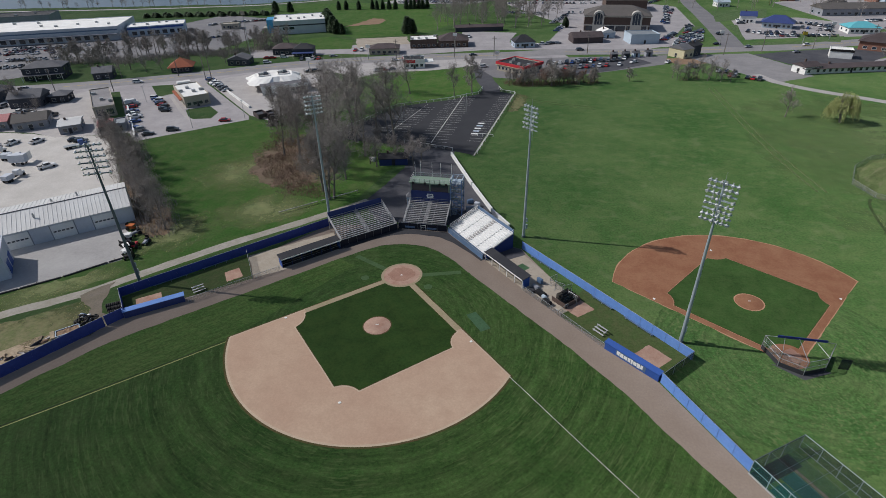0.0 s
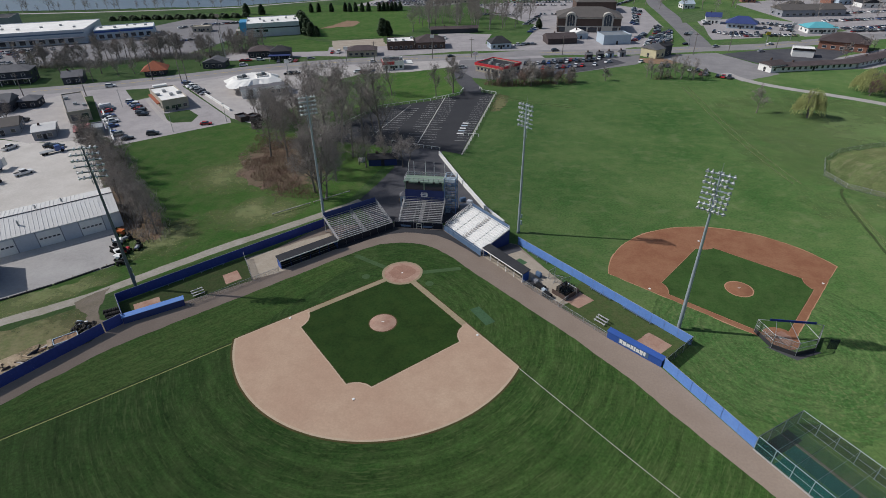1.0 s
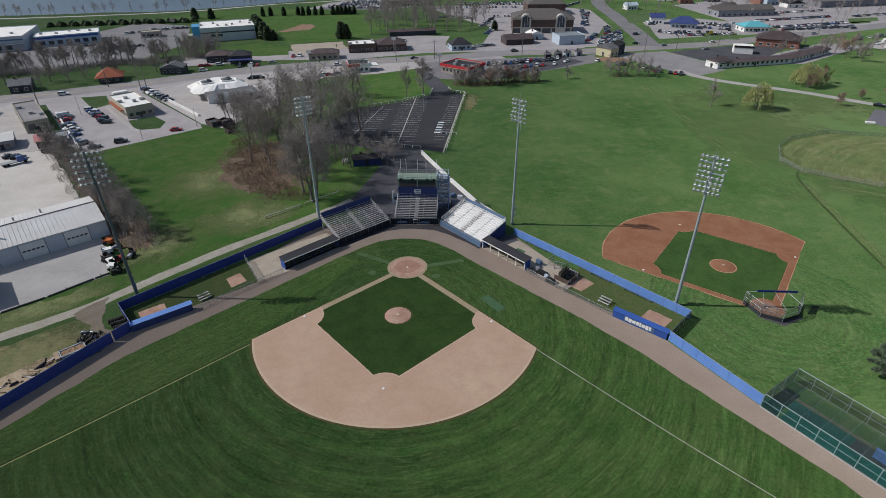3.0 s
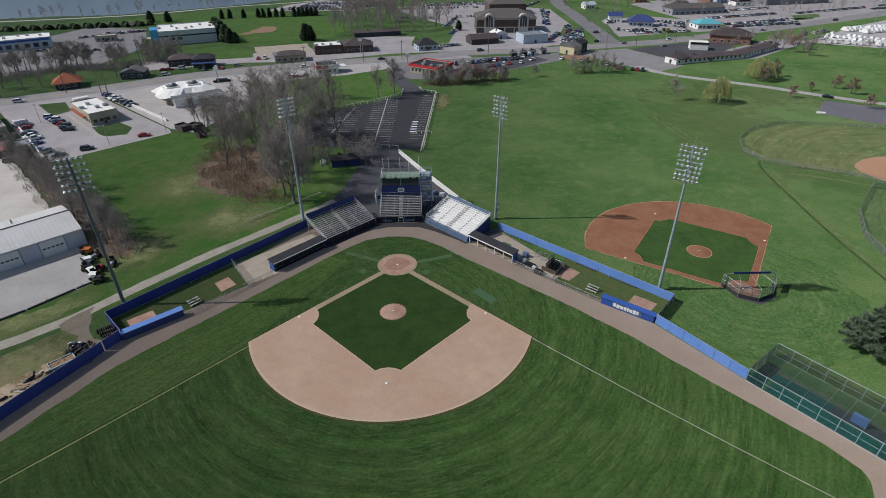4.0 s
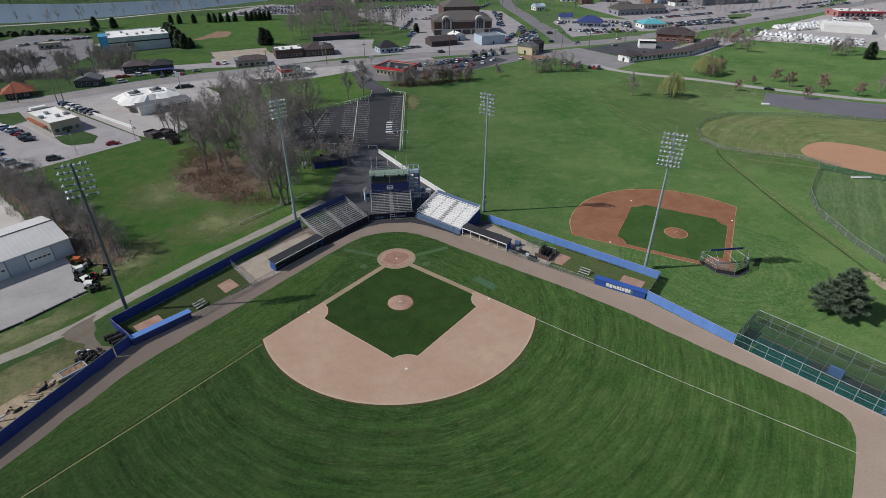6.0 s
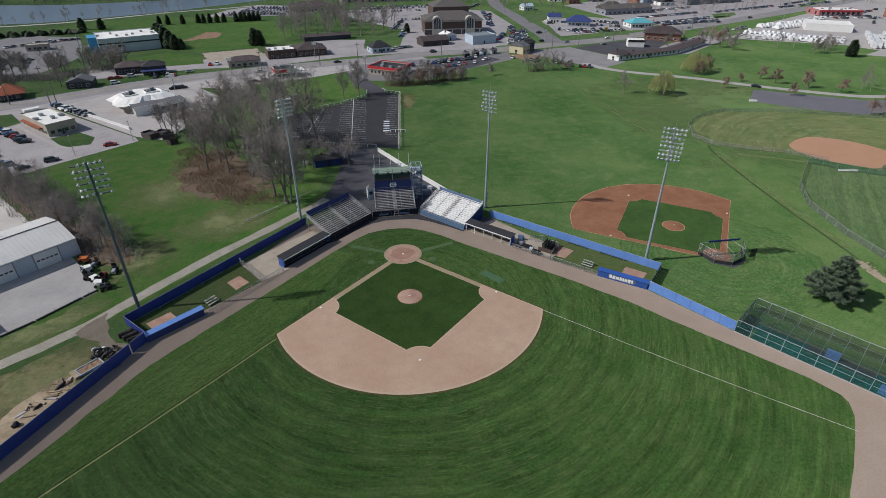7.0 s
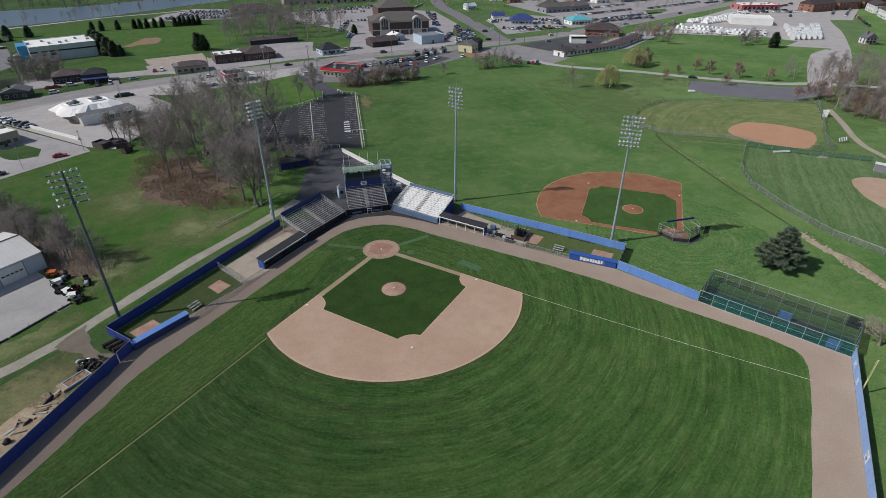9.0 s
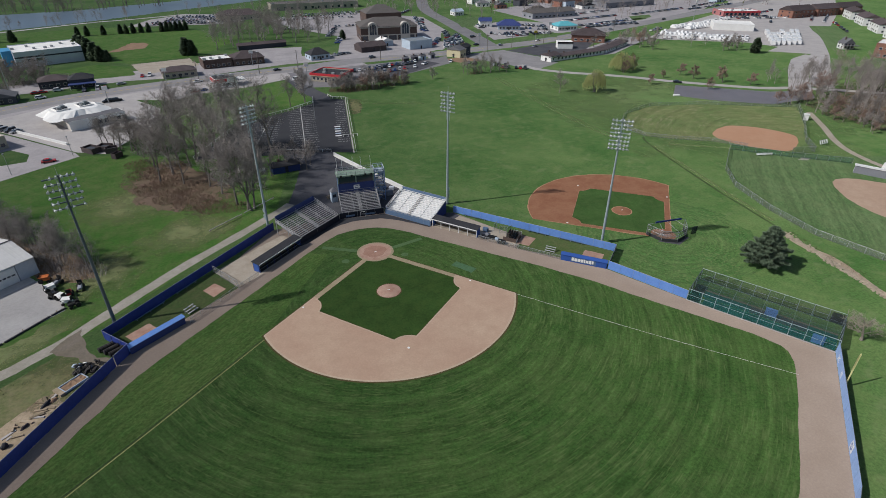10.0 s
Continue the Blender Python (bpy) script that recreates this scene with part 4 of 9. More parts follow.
# flat ribbon; the shade lying in the ditch is put into its grass colour
ribbon("ditch_bed", [(119.4, 60), (116.6, 52), (113.8, 27.5), (112, 8), (111, -16), (109.2, -26)], 0.75, 0.018, M_DITCH, "shallow dry ditch through the grass", "ditch", 0.5)
ribbon("ditch_bed", [(109.2, -24), (109.8, -30), (111.1, -35.5), (110.5, -41.5), (109, -51), (107.5, -80)], 2.0, 0.020, M_SAND, "stony dry ditch through the grass", "ditch", 0.5)
# river and levee
area("river", [(-700, 340), (-488, 372), (-373, 392), (-313, 408), (-279, 409), (-252, 421), (-210, 447), (-165, 482), (-118, 530), (-40, 600), (60, 690), (-20, 740), (-130, 620), (-217, 556), (-300, 534), (-390, 545), (-520, 560), (-760, 560)], 0.02, M_WATER, "calm grey-blue river", "river", 3.0)
ribbon("levee_road", [(-520, 345), (-373, 374), (-300, 393), (-252, 409), (-221, 429), (-178, 461), (-140, 478), (-100, 500)], 5.0, 0.02, M_CONC, "pale road along the river bank", "road")
area("ball_ground", [(-260, 372), (-175, 330), (-150, 292), (-107, 266), (-66, 282), (-50, 330), (-84, 400), (-160, 430), (-215, 415)], 0.012, M_LAWNL, "green grass of a distant ball ground", "grass")
area("far_ball_clay", [(-131, 306), (-124, 326), (-121, 344), (-113, 343), (-108, 336), (-108.5, 318), (-118, 314)], 0.03, M_BARE, "reddish clay of a distant ball diamond", "infield", 1.5)
area("hall_lawn", [(-150, 252), (-128, 268.5), (-106, 257), (-98, 232), (-128, 226)], 0.013, M_LAWNL, "green lawn before the sports hall", "grass", 0.8)
area("gravel_lot", [(-106, 263), (-74, 274), (-66, 251), (-92, 233), (-98, 240)], 0.0145, M_PAD, "brownish gravel lot behind the shop", "parking lot", 0.8)

# lawns between the lots
for pts in ([(99, 290), (110, 326), (123, 330), (111, 279)], [(142, 400), (186, 414), (174, 370), (135, 348)], [(139, 338), (147, 337), (139.5, 288), (139, 279)], [(172, 308), (200, 308), (192, 283), (173, 285)], [(140, 276), (173, 284), (171, 276), (141, 268)], [(300, 345), (318, 352), (322, 360), (304, 356)], [(300, 348), (330, 362), (338, 378), (312, 372)], [(226, 318), (236, 322), (232, 336), (222, 332)]):
    area("grass_island", pts, 0.032, M_LAWN2, "small town lawn between parking lots", "grass")
area("town_green", [(428, 278), (455, 267), (374, 180), (350, 196)], 0.034, M_LAWN2, "green lawn beside the white house", "grass")
area("river_lot", [(-140, 426), (-60, 424), (-40, 446), (-30, 480), (-100, 500), (-128, 470)], 0.015, M_ROAD, "grey parking lot by the river", "parking lot")
area("hall_lot", [(-40, 298), (-2, 294), (-4, 254), (-32, 248)], 0.0085, M_ROAD, "worn grey lot behind the brown shop", "parking lot", 0.8)
# centre line of the main street, dashed, and pale loop markings
for k in range(9):
    x0, y0, x1, y1 = [(-214, 130, -182, 146), (-182, 146, -150, 166), (-150, 166, -118, 188), (-118, 188, -79, 205), (-79, 205, -40, 217), (-40, 217, 0, 227), (31, 238, 84, 245), (84, 245, 126, 257), (160, 266, 220, 292)][k]
    ribbon("centre_line", [(x0, y0), (x1, y1)], 0.3, 0.036, M_YEL, "yellow painted centre line on the street", "road marking")
for k in range(9):
    for ox, oy in ((280, 131), (318, 170)):
        a = (ox + 1.1 * k, oy - 1.2 * k)
        ribbon("lot_dash", [a, (a[0] + 0.9, a[1] + 0.9)], 0.5, 0.042, M_PAINT, "short white dash painted on the turning lot", "road marking")

# faint wheel trails across the meadow
for o in (-1.2, 1.2):
    ribbon("grass_trail", [(98.5 + o, 170), (101 + o, 122), (104 + o, 88), (108 + o, 62)], 0.8, 0.011, M_TRAIL, "faint pale wheel trail in the meadow", "trail", 0.3)
    ribbon("grass_trail", [(14, 143 + o), (27, 137.5 + o), (46, 132 + o)], 0.8, 0.011, M_TRAIL, "faint pale wheel trail in the meadow", "trail", 0.3)
ribbon("grass_trail", [(116.6, 50), (115.6, 27.5), (113.8, 8), (112.8, -14)], 1.6, 0.017, M_TRAIL, "faint pale strip along the ditch", "trail", 0.5)
ribbon("grass_trail", [(124, 50), (136, 44), (146, 38), (152, 32)], 1.6, 0.017, M_TRAIL, "faint pale trail between the softball fields", "trail", 0.4)
area("wood_floor", [(214, 62), (226, 92), (250, 104), (300, 112), (340, 104), (345, 10), (220, 6), (206, 34)], 0.0105, M_LITTER, "brown leaf litter under the park wood", "ground", 2.0)

# ---- ballpark: fences ----


def panel_fence(a, b, height, panel, material, label, category="fence", z0=0.05, post=M_GALV, group=""):
    """A run of posts with one framed sheet to each bay."""
    length, heading = along(a, b)
    th = thing("windscreen_fence", label, category, a[0], a[1], 0, heading, group)
    n = max(1, round(length / panel))
    w = length / n
    gap = 0.004 if material is M_NAVY else 0.035
    sheet = finish(box(B(), gap, -0.03, z0, w - gap, 0.03, height), "sheet", material)
    pole = finish(tube(B(), (0, 0.06, 0), (0, 0.06, height + 0.08), 0.045, n=6), "post", post)
    rail = finish(tube(B(), (0, 0.06, height + 0.02), (w, 0.06, height + 0.02), 0.035, n=5), "rail", post)
    for i in range(n):
        piece("panel", sheet, th, pose(i * w, 0, 0, random.uniform(-0.8, 0.8)))
        piece("post", pole, th, pose(i * w, 0, 0))
        piece("top_rail", rail, th, pose(i * w, 0, 0))
    piece("post", pole, th, pose(length, 0, 0))
    return th


def link_fence(line, height, bay, label, material=None, name="chain_link_fence", steel=None, thick=1.0):
    """A chain-link fence along a line: posts, top rails and mesh panels."""
    th = thing(name, label, "fence", line[0][0], line[0][1])
    o = Vector((*line[0], 0))
    pole = finish(tube(B(), (0, 0, 0), (0, 0, height + 0.05), 0.04 * thick, n=5), "post", steel or M_GALV)
    for p, q in zip(line, line[1:]):
        length, heading = along(p, q)
        n = max(1, round(length / bay))
        w = length / n
        mesh = finish(box(B(), 0, -0.004, 0.03, w, 0.004, height), "mesh", material or M_CHAIN)
        rail = finish(tube(B(), (0, 0, height), (w, 0, height), 0.03 * thick, n=5), "top_rail", steel or M_GALV)
        for i in range(n):
            c = Vector((*p, 0)).lerp(Vector((*q, 0)), i / n) - o
            piece("mesh_panel", mesh, th, pose(c.x, c.y, 0, 0, 0, heading))
            piece("top_rail", rail, th, pose(c.x, c.y, 0, 0, 0, heading))
            piece("post", pole, th, pose(c.x, c.y, 0))
    c = Vector((*line[-1], 0)) - o
    piece("post", pole, th, pose(c.x, c.y, 0))
    return th


NAVY = "fence with dark navy windscreen panels on steel posts"
panel_fence((-80, -75.5), (-66.6, -51.4), 2.45, 3.0, M_NAVY, NAVY)
panel_fence((-66.6, -51.4), (-54.8, -28.8), 2.45, 3.0, M_NAVY, NAVY)
panel_fence((-54.7, -28.5), (-53.0, -25.5), 2.45, 3.2, M_NAVY, "navy windscreen gate leaf in the outfield fence", "gate")
panel_fence((-52.9, -25.2), (-58.8, -19.3), 2.3, 3.0, M_NAVY, NAVY)
panel_fence((-58.8, -19.3), (-25.0, 19.4), 2.3, 3.0, M_NAVY, NAVY)
SKY = "fence with sky-blue windscreen panels on steel posts"
panel_fence((26.0, 16.3), (59.9, -16.8), 2.15, 3.0, M_BLUE, SKY)
panel_fence((59.9, -16.8), (54.0, -23.3), 2.15, 3.2, M_DKNET, "fence with dark see-through windscreen at the bullpen end")
panel_fence((53.6, -23.6), (64.1, -39.7), 2.3, 3.2, M_BLUE, SKY)
panel_fence((81.2, -62.8), (56, -88.8), 2.4, 3.0, M_PALEBLUE, "pale blue outfield fence with white sign panels")
panel_fence((56, -88.8), (30, -108), 2.4, 3.2, M_PALEBLUE, SKY)
panel_fence((30, -108), (0, -116), 2.4, 3.1, M_PALEBLUE, SKY)
panel_fence((0, -116), (-35, -110), 2.4, 3.2, M_BLUE, SKY)
panel_fence((-35, -110), (-64, -92), 2.4, 3.1, M_BLUE, SKY)
panel_fence((-64, -92), (-80, -75.5), 2.4, 3.2, M_BLUE, SKY)
# unreadable white signs on the outfield wall become bars
L_SIGN, H_SIGN = along((81.2, -62.8), (56, -88.8))
for k, (s, w) in enumerate(((3.2, 1.9), (8.3, 1.7), (26.6, 1.6))):
    th = thing("wall_sign", "blue and white sign board fixed on the outfield fence", "sign", 81.2 + s * math.cos(radians(H_SIGN)), -62.8 + s * math.sin(radians(H_SIGN)), 0, H_SIGN)
    part("board", box(B(), 0, -0.09, 0.5, w, -0.045, 2.1), M_WHITE if k == 2 else M_PALEBLUE, th)
    for j in range(4):
        z = 0.75 + 0.32 * j
        part("bar", box(B(), 0.2 + 0.1 * (j % 2), -0.11, z, w - 0.25 - 0.15 * ((j + k) % 3), -0.092, z + 0.14), M_ROYAL if k == 2 else M_WHITE, th)

# foul pole
th = thing("foul_pole", "tall yellow foul pole behind the outfield fence", "foul pole", 74.1, -71.0)
part("pole", tube(B(), (0, 0, 0), (0, 0, 8.0), 0.13, 0.12, 8), M_FPOLE, th)
part("screen", box(B(), -0.4, -0.012, 4.0, -0.13, 0.012, 7.8), M_FPOLE, th)

# rails along the bullpens, facing the track
link_fence([(27.8, -0.9), (44.3, -16.5)], 1.2, 3.0, "low chain-link fence between bullpen and track")
link_fence([(-42.6, -18.4), (-33.2, -8.0), (-28.8, -3.2)], 1.2, 2.8, "low chain-link fence between bullpen and track")
link_fence([(-33.4, -7.6), (-39.4, 0.9)], 2.0, 3.0, "chain-link fence across the bullpen end")
link_fence([(35.4, -8.2), (37.4, -5.4)], 1.2, 2.0, "short chain-link fence at the bullpen")
for (a, b) in (((28.4, 13.2), (33.4, 8.3)), ((42.4, -0.6), (46.4, -4.5)), ((48.6, -6.6), (53.6, -11.5)), ((-53.9, -14.8), (-49.0, -9.2)), ((-46.9, -6.6), (-43.0, -2.1))):
    L, H = along(a, b)
    th = thing("fence_bench", "long narrow blue-grey steel bench along the bullpen fence", "bench", a[0], a[1], 0, H, "bullpen benches")
    part("seat", box(B(), 0, -0.17, 0.42, L, 0.17, 0.47), M_STEELBLUE, th)
    for x in (0.4, L / 2, L - 0.4):
        part("leg", box(B(), x - 0.04, -0.12, 0, x + 0.04, 0.12, 0.42), M_GALV, th)

# ---- floodlight masts ----


def mast(x, y, height, heading, label, arms=5, lamps=6, half=2.9, gap=1.32, metal=None):
    th = thing("floodlight_mast", label, "floodlight", x, y, 0, heading, "floodlight masts")
    part("footing", tube(B(), (0, 0, 0), (0, 0, 0.5), 0.5, 0.46, 12), M_DKPOLE, th)
    bm = B()
    for k in range(4):
        z0, z1 = 0.5 + (height - 0.5) * k / 4, 0.5 + (height - 0.5) * (k + 1) / 4
        tube(bm, (0, 0, z0), (0, 0, z1 + 0.05), 0.37 - 0.05 * k, 0.33 - 0.05 * k, 12)
    part("pole", bm, metal or M_POLE, th)
    part("cabinet", box(B(), -0.25, 0.56, 2.2, 0.25, 0.95, 3.4), M_POLE, th)
    part("cabinet", box(B(), -0.22, 0.54, 4.2, 0.22, 0.88, 5.2), M_POLE, th)
    bowl = B()
    prof = [(0.06, 0.0), (0.15, -0.10), (0.25, -0.28), (0.29, -0.42)]
    rings = [[bowl.verts.new((r * math.cos(2 * math.pi * i / 10), d, r * math.sin(2 * math.pi * i / 10))) for i in range(10)] for r, d in prof]
    for a, b in zip(rings, rings[1:]):
        for i in range(10):
            bowl.faces.new((a[i], a[(i + 1) % 10], b[(i + 1) % 10], b[i]))
    bowl.faces.new(rings[0])
    bowl = finish(bowl, "lamp_bowl", M_LAMP)
    lens = B()
    lens.faces.new([lens.verts.new((0.28 * math.cos(2 * math.pi * i / 10), -0.405, 0.28 * math.sin(2 * math.pi * i / 10))) for i in range(10)])
    lens = finish(lens, "lens", M_LENS)
    fit_box = finish(box(B(), -0.1, -0.05, -0.1, 0.1, 0.2, 0.1), "ballast", M_GALV)
    for k in range(arms):
        z = height - 0.4 - gap * k
        part("crossarm", box(B(), -half - 0.25, -0.14, z - 0.1, half + 0.25, 0.14, z + 0.1), metal or M_POLE, th)
        for i in range(lamps):
            u = -half + 2 * half * i / (lamps - 1) + random.uniform(-0.12, 0.12)
            if abs(u) < 0.3 or random.random() < 0.08:
                continue
            m = pose(u, -0.25, z + 0.32, 32 + random.uniform(-12, 12), 0, random.uniform(-34, 34))
            b = piece("lamp", bowl, th, m)
            piece("lens", lens, b, pose(0, 0, 0))
            piece("ballast", fit_box, b, pose(0, 0.05, 0))
    bm = B()
    for s in (-0.5, 0.5):
        box(bm, s - 0.03, 0.1, height - 8.0, s + 0.03, 0.16, height - 0.2)
    part("brace", bm, M_POLE, th)
    part("lightning_rod", tube(B(), (0, 0, height), (0, 0, height + 1.6), 0.04, 0.02, 5), M_GALV, th)
    return th


mast(-58.1, -13.9, 33.6, 25, "tall dark steel floodlight mast beside the gravel lane", 6, 6, 2.4, 1.2, M_DKPOLE)
mast(-26.6, 22.2, 34.0, 35, "tall grey steel floodlight mast behind the grandstand", 5, 5, 1.9, 1.0)
mast(25.9, 22.1, 33.8, -42, "tall grey steel floodlight mast at the meadow's edge", 6, 5, 1.8, 1.0)
mast(58.6, -12.1, 33.6, -34, "tall grey steel floodlight mast beside the blue fence", 8, 6, 2.15, 0.98)

# ---- grandstands ----


def grandstand(a, b, rows, front, rise, run, label, seat=M_ALU, skirt=M_DKBLUE, closed=False, aisle=True, rails=True, back=1.0, name="grandstand", foot_mat=None):
    """A bleacher on a steel frame: plank seats and foot boards, stringers, posts, guard rails, a front skirt and an aisle."""
    L, H = along(a, b)
    th = thing(name, label, "bleacher", a[0], a[1], 0, H, "grandstands")
    depth = rows * run
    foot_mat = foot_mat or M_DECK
    top = front + rise * rows
    plank = finish(box(B(), 0, 0, 0, L, 0.26 if closed else 0.20, 0.05), "seat", seat)
    riser = finish(box(B(), 0, -0.02, -rise + 0.04, L, 0.0, 0.0), "riser", seat)
    # open stands: full-depth dark boards also stand in for the shaded gaps
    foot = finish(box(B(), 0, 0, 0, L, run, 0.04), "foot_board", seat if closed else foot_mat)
    for k in range(rows):
        piece("seat", plank, th, pose(0, run * k + 0.36, front + rise * k + 0.40))
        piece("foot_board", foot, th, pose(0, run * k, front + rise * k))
        if k and closed:
            piece("riser", riser, th, pose(0, run * k - 0.002, front + rise * k))
    n = max(2, round(L / 3.5))
    for i in range(n + 1):
        x = L * i / n
        bm = B()
        beam(bm, (x, 0, front - 0.1), (x, depth, top - 0.1), 0.12, 0.25)
        for y in (0.3, depth * 0.5, depth - 0.1):
            z = front + (top - front) * y / depth - 0.1
            box(bm, x - 0.07, y - 0.07, 0, x + 0.07, y + 0.07, z)
        beam(bm, (x, 0.3, 0.2), (x, depth * 0.5, front + (top - front) * 0.5 - 0.2), 0.06, 0.06)
        beam(bm, (x, depth - 0.1, 0.3), (x, depth * 0.5, front + (top - front) * 0.5 - 0.2), 0.06, 0.06)
        part("frame", bm, M_GALV, th)
    part("skirt", box(B(), 0, -0.12, 0.05, L, -0.05, front + 0.45), skirt, th)
    part("back_screen", box(B(), 0, depth + 0.06, top - 0.6, L, depth + 0.12, top + back), skirt, th)
    if aisle:
        step = finish(box(B(), L / 2 - 0.55, 0, 0.05, L / 2 + 0.55, run / 2 - 0.01, 0.10), "aisle_step", M_CONC if closed else M_DULLALU)
        for k in range(rows * 2):
            piece("aisle_step", step, th, pose(0, run * k / 2, front + rise * k / 2 + 0.02))
        for k in range(0, rows, 3):
            bm = B()
            beam(bm, (L / 2, run * (k + 0.3), front + rise * k + 0.95), (L / 2, run * (k + 1.9), front + rise * (k + 1.6) + 0.95), 0.05, 0.05)
            for y in (0.3, 1.9):
                box(bm, L / 2 - 0.025, run * (k + y) - 0.025, front + rise * (k + y) - 0.2, L / 2 + 0.025, run * (k + y) + 0.025, front + rise * (k + y) + 0.95)
            part("aisle_rail", bm, M_GALV, th)
    for x in (-0.06, L + 0.06):
        bm = B()
        for h in (0.25, 0.6, 1.05):
            beam(bm, (x, 0, front + h), (x, depth, top + h), 0.09, 0.09)
        for k in range(0, rows + 1, 2):
            box(bm, x - 0.03, run * k - 0.03, front + rise * k - 0.2, x + 0.03, run * k + 0.03, front + rise * k + 1.05)
        part("guard_rail", bm, seat, th)
    bm = B()
    for h in (0.5, 1.0):
        beam(bm, (0, depth + 0.15, top + h), (L, depth + 0.15, top + h), 0.05, 0.05)
    for i in range(n + 1):
        box(bm, L * i / n - 0.03, depth + 0.12, top - 0.4, L * i / n + 0.03, depth + 0.18, top + 1.05)
    part("back_rail", bm, M_GALV, th)
    # added end panels: dark sheets in place of the shaded underside
    if closed:
        for x in (-0.16, L + 0.12):
            bm = B()
            prof = [(0.0, 0.1), (depth, 0.1), (depth, top - 0.15), (0.0, front - 0.15)]
            lo, hi = ([bm.verts.new((x + e, y, z)) for y, z in prof] for e in (0.0, 0.04))
            bm.faces.new(lo), bm.faces.new(hi[::-1])
            for i in range(4):
                bm.faces.new((lo[i], lo[(i + 1) % 4], hi[(i + 1) % 4], hi[i]))
            part("end_shade_panel", bm, M_DKBLUE, th, "added dark navy panel for the shade under the seats")
    return th, L, depth, top


# duller seats on the open stands: shade of the gaps averaged into their tone
grandstand((-18.2, 9.9), (-7.2, 20.5), 14, 1.0, 0.22, 0.60, "dull grey aluminium plank bleacher beside the press box", M_DULLALU, back=1.6)
grandstand((7.0, 21.6), (17.4, 10.4), 13, 1.0, 0.24, 0.66, "bright aluminium plank bleacher beside the press box", M_ALU, M_STEELBLUE, True)
centre, CL, CD, CT = grandstand((-5.7, 22.1), (5.5, 22.1), 13, 0.9, 0.225, 0.585, "dull grey aluminium plank bleacher below the press box", M_DULLALU, M_DKBLUE, back=0.2, foot_mat=M_DECK2)
# low backstop wall, with pads, between the stands
# left and centre pads carry their own shade as a near-black navy
for a, b, m in (((-18.5, 9.2), (-6.9, 20.2), M_SHADENAVY), ((-6.7, 20.9), (6.2, 21.2), M_SHADENAVY), ((6.5, 21.0), (17.3, 9.6), M_STEELBLUE)):
    panel_fence(a, b, 1.5 if m is M_STEELBLUE else 1.8, 2.4, m, "low padded backstop wall in front of the bleachers", "backstop wall")
# dark ground strip between the wall foot and a curved outer edge
area("dark_foot_strip", [(-18.6, 8.0), (-16.5, 9.1), (-11.6, 14.0), (-7.0, 17.2), (-3.3, 18.4), (-0.6, 18.6), (4.7, 18.2), (8.9, 16.0), (14.1, 11.8), (17.0, 9.0), (17.4, 9.5), (6.4, 20.9), (-6.8, 20.8), (-18.6, 9.4)], 0.030, M_DARK, "dark strip of ground at the foot of the backstop wall", "matting", 0.12)
th = thing("umpire_gate", "small white-framed gate in the backstop wall", "gate", 0.0, 20.8)
for x0, x1, z0, z1 in ((-0.7, -0.6, 0, 1.6), (0.6, 0.7, 0, 1.6), (-0.7, 0.7, 1.5, 1.6), (-0.6, 0.6, 0.8, 0.86)):
    part("bar", box(B(), x0, -0.05, z0, x1, 0.05, z1), M_WHITE, th)
for x in (-3.6, 2.2):
    th = thing("wall_board", "pale board on the dark backstop wall", "sign", x, 20.85)
    part("board", box(B(), -1.3, -0.03, 0.45, 1.3, 0.03, 0.95), M_STEELBLUE, th)

# the bright bleacher's cast shadow, laid on the ground as a dark patch
area("painted_stand_shadow", [(17.7, 10.6), (23.6, 16.8), (25.9, 15.9), (27.2, 13.4), (24.0, 11.2), (20.0, 8.8)], 0.024, M_OLDASPH, "shadow of the bright bleacher painted on the ground", "pavement", 0.3)
# press box on steel legs behind the centre stand
th = thing("press_box", "two-storey navy press box with sage green roof deck and rails", "press box", -0.15, 30.0)
W = 5.35
part("front_panel", box(B(), -W, 0.0, 4.0, W, 0.12, 6.9), M_DKBLUE, th, "dark navy front with a white emblem")
part("side_wall", box(B(), -W, 0.14, 3.2, -W + 0.12, 3.6, 9.1), M_STEELBLUE, th)
part("side_wall", box(B(), W - 0.12, 0.14, 3.2, W, 3.6, 9.1), M_STEELBLUE, th)
part("rear_wall", box(B(), -W, 3.48, 3.2, W, 3.6, 9.1), M_DKBLUE, th)
part("floor", box(B(), -W, 0.14, 3.0, W, 3.6, 3.2), M_GALV, th)
part("window", box(B(), -W + 0.3, 0.06, 6.92, -0.15, 0.11, 8.95), M_GLASS, th, "dark glass press window")
part("window", box(B(), 0.15, 0.06, 6.92, W - 0.3, 0.11, 8.95), M_GLASS, th, "dark glass press window")
for x in (-W + 0.15, 0, W - 0.15):
    part("mullion", box(B(), x - 0.14, -0.03, 6.9, x + 0.14, 0.14, 9.1), M_SAGE, th)
part("roof_deck", box(B(), -W - 0.3, -0.35, 9.1, W + 0.3, 4.0, 9.4), M_SAGE, th, "sage green roof deck")
part("deck_floor", box(B(), -W, -0.1, 9.405, W, 3.8, 9.43), M_SAGE, th)
for h in (0.5, 1.05):
    bm = B()
    for p, q in (((-W, -0.3), (W, -0.3)), ((-W, 3.9), (W, 3.9)), ((-W, -0.3), (-W, 3.9)), ((W, -0.3), (W, 3.9))):
        beam(bm, (*p, 9.4 + h), (*q, 9.4 + h), 0.08, 0.08)
    part("deck_rail", bm, M_DULLALU, th)
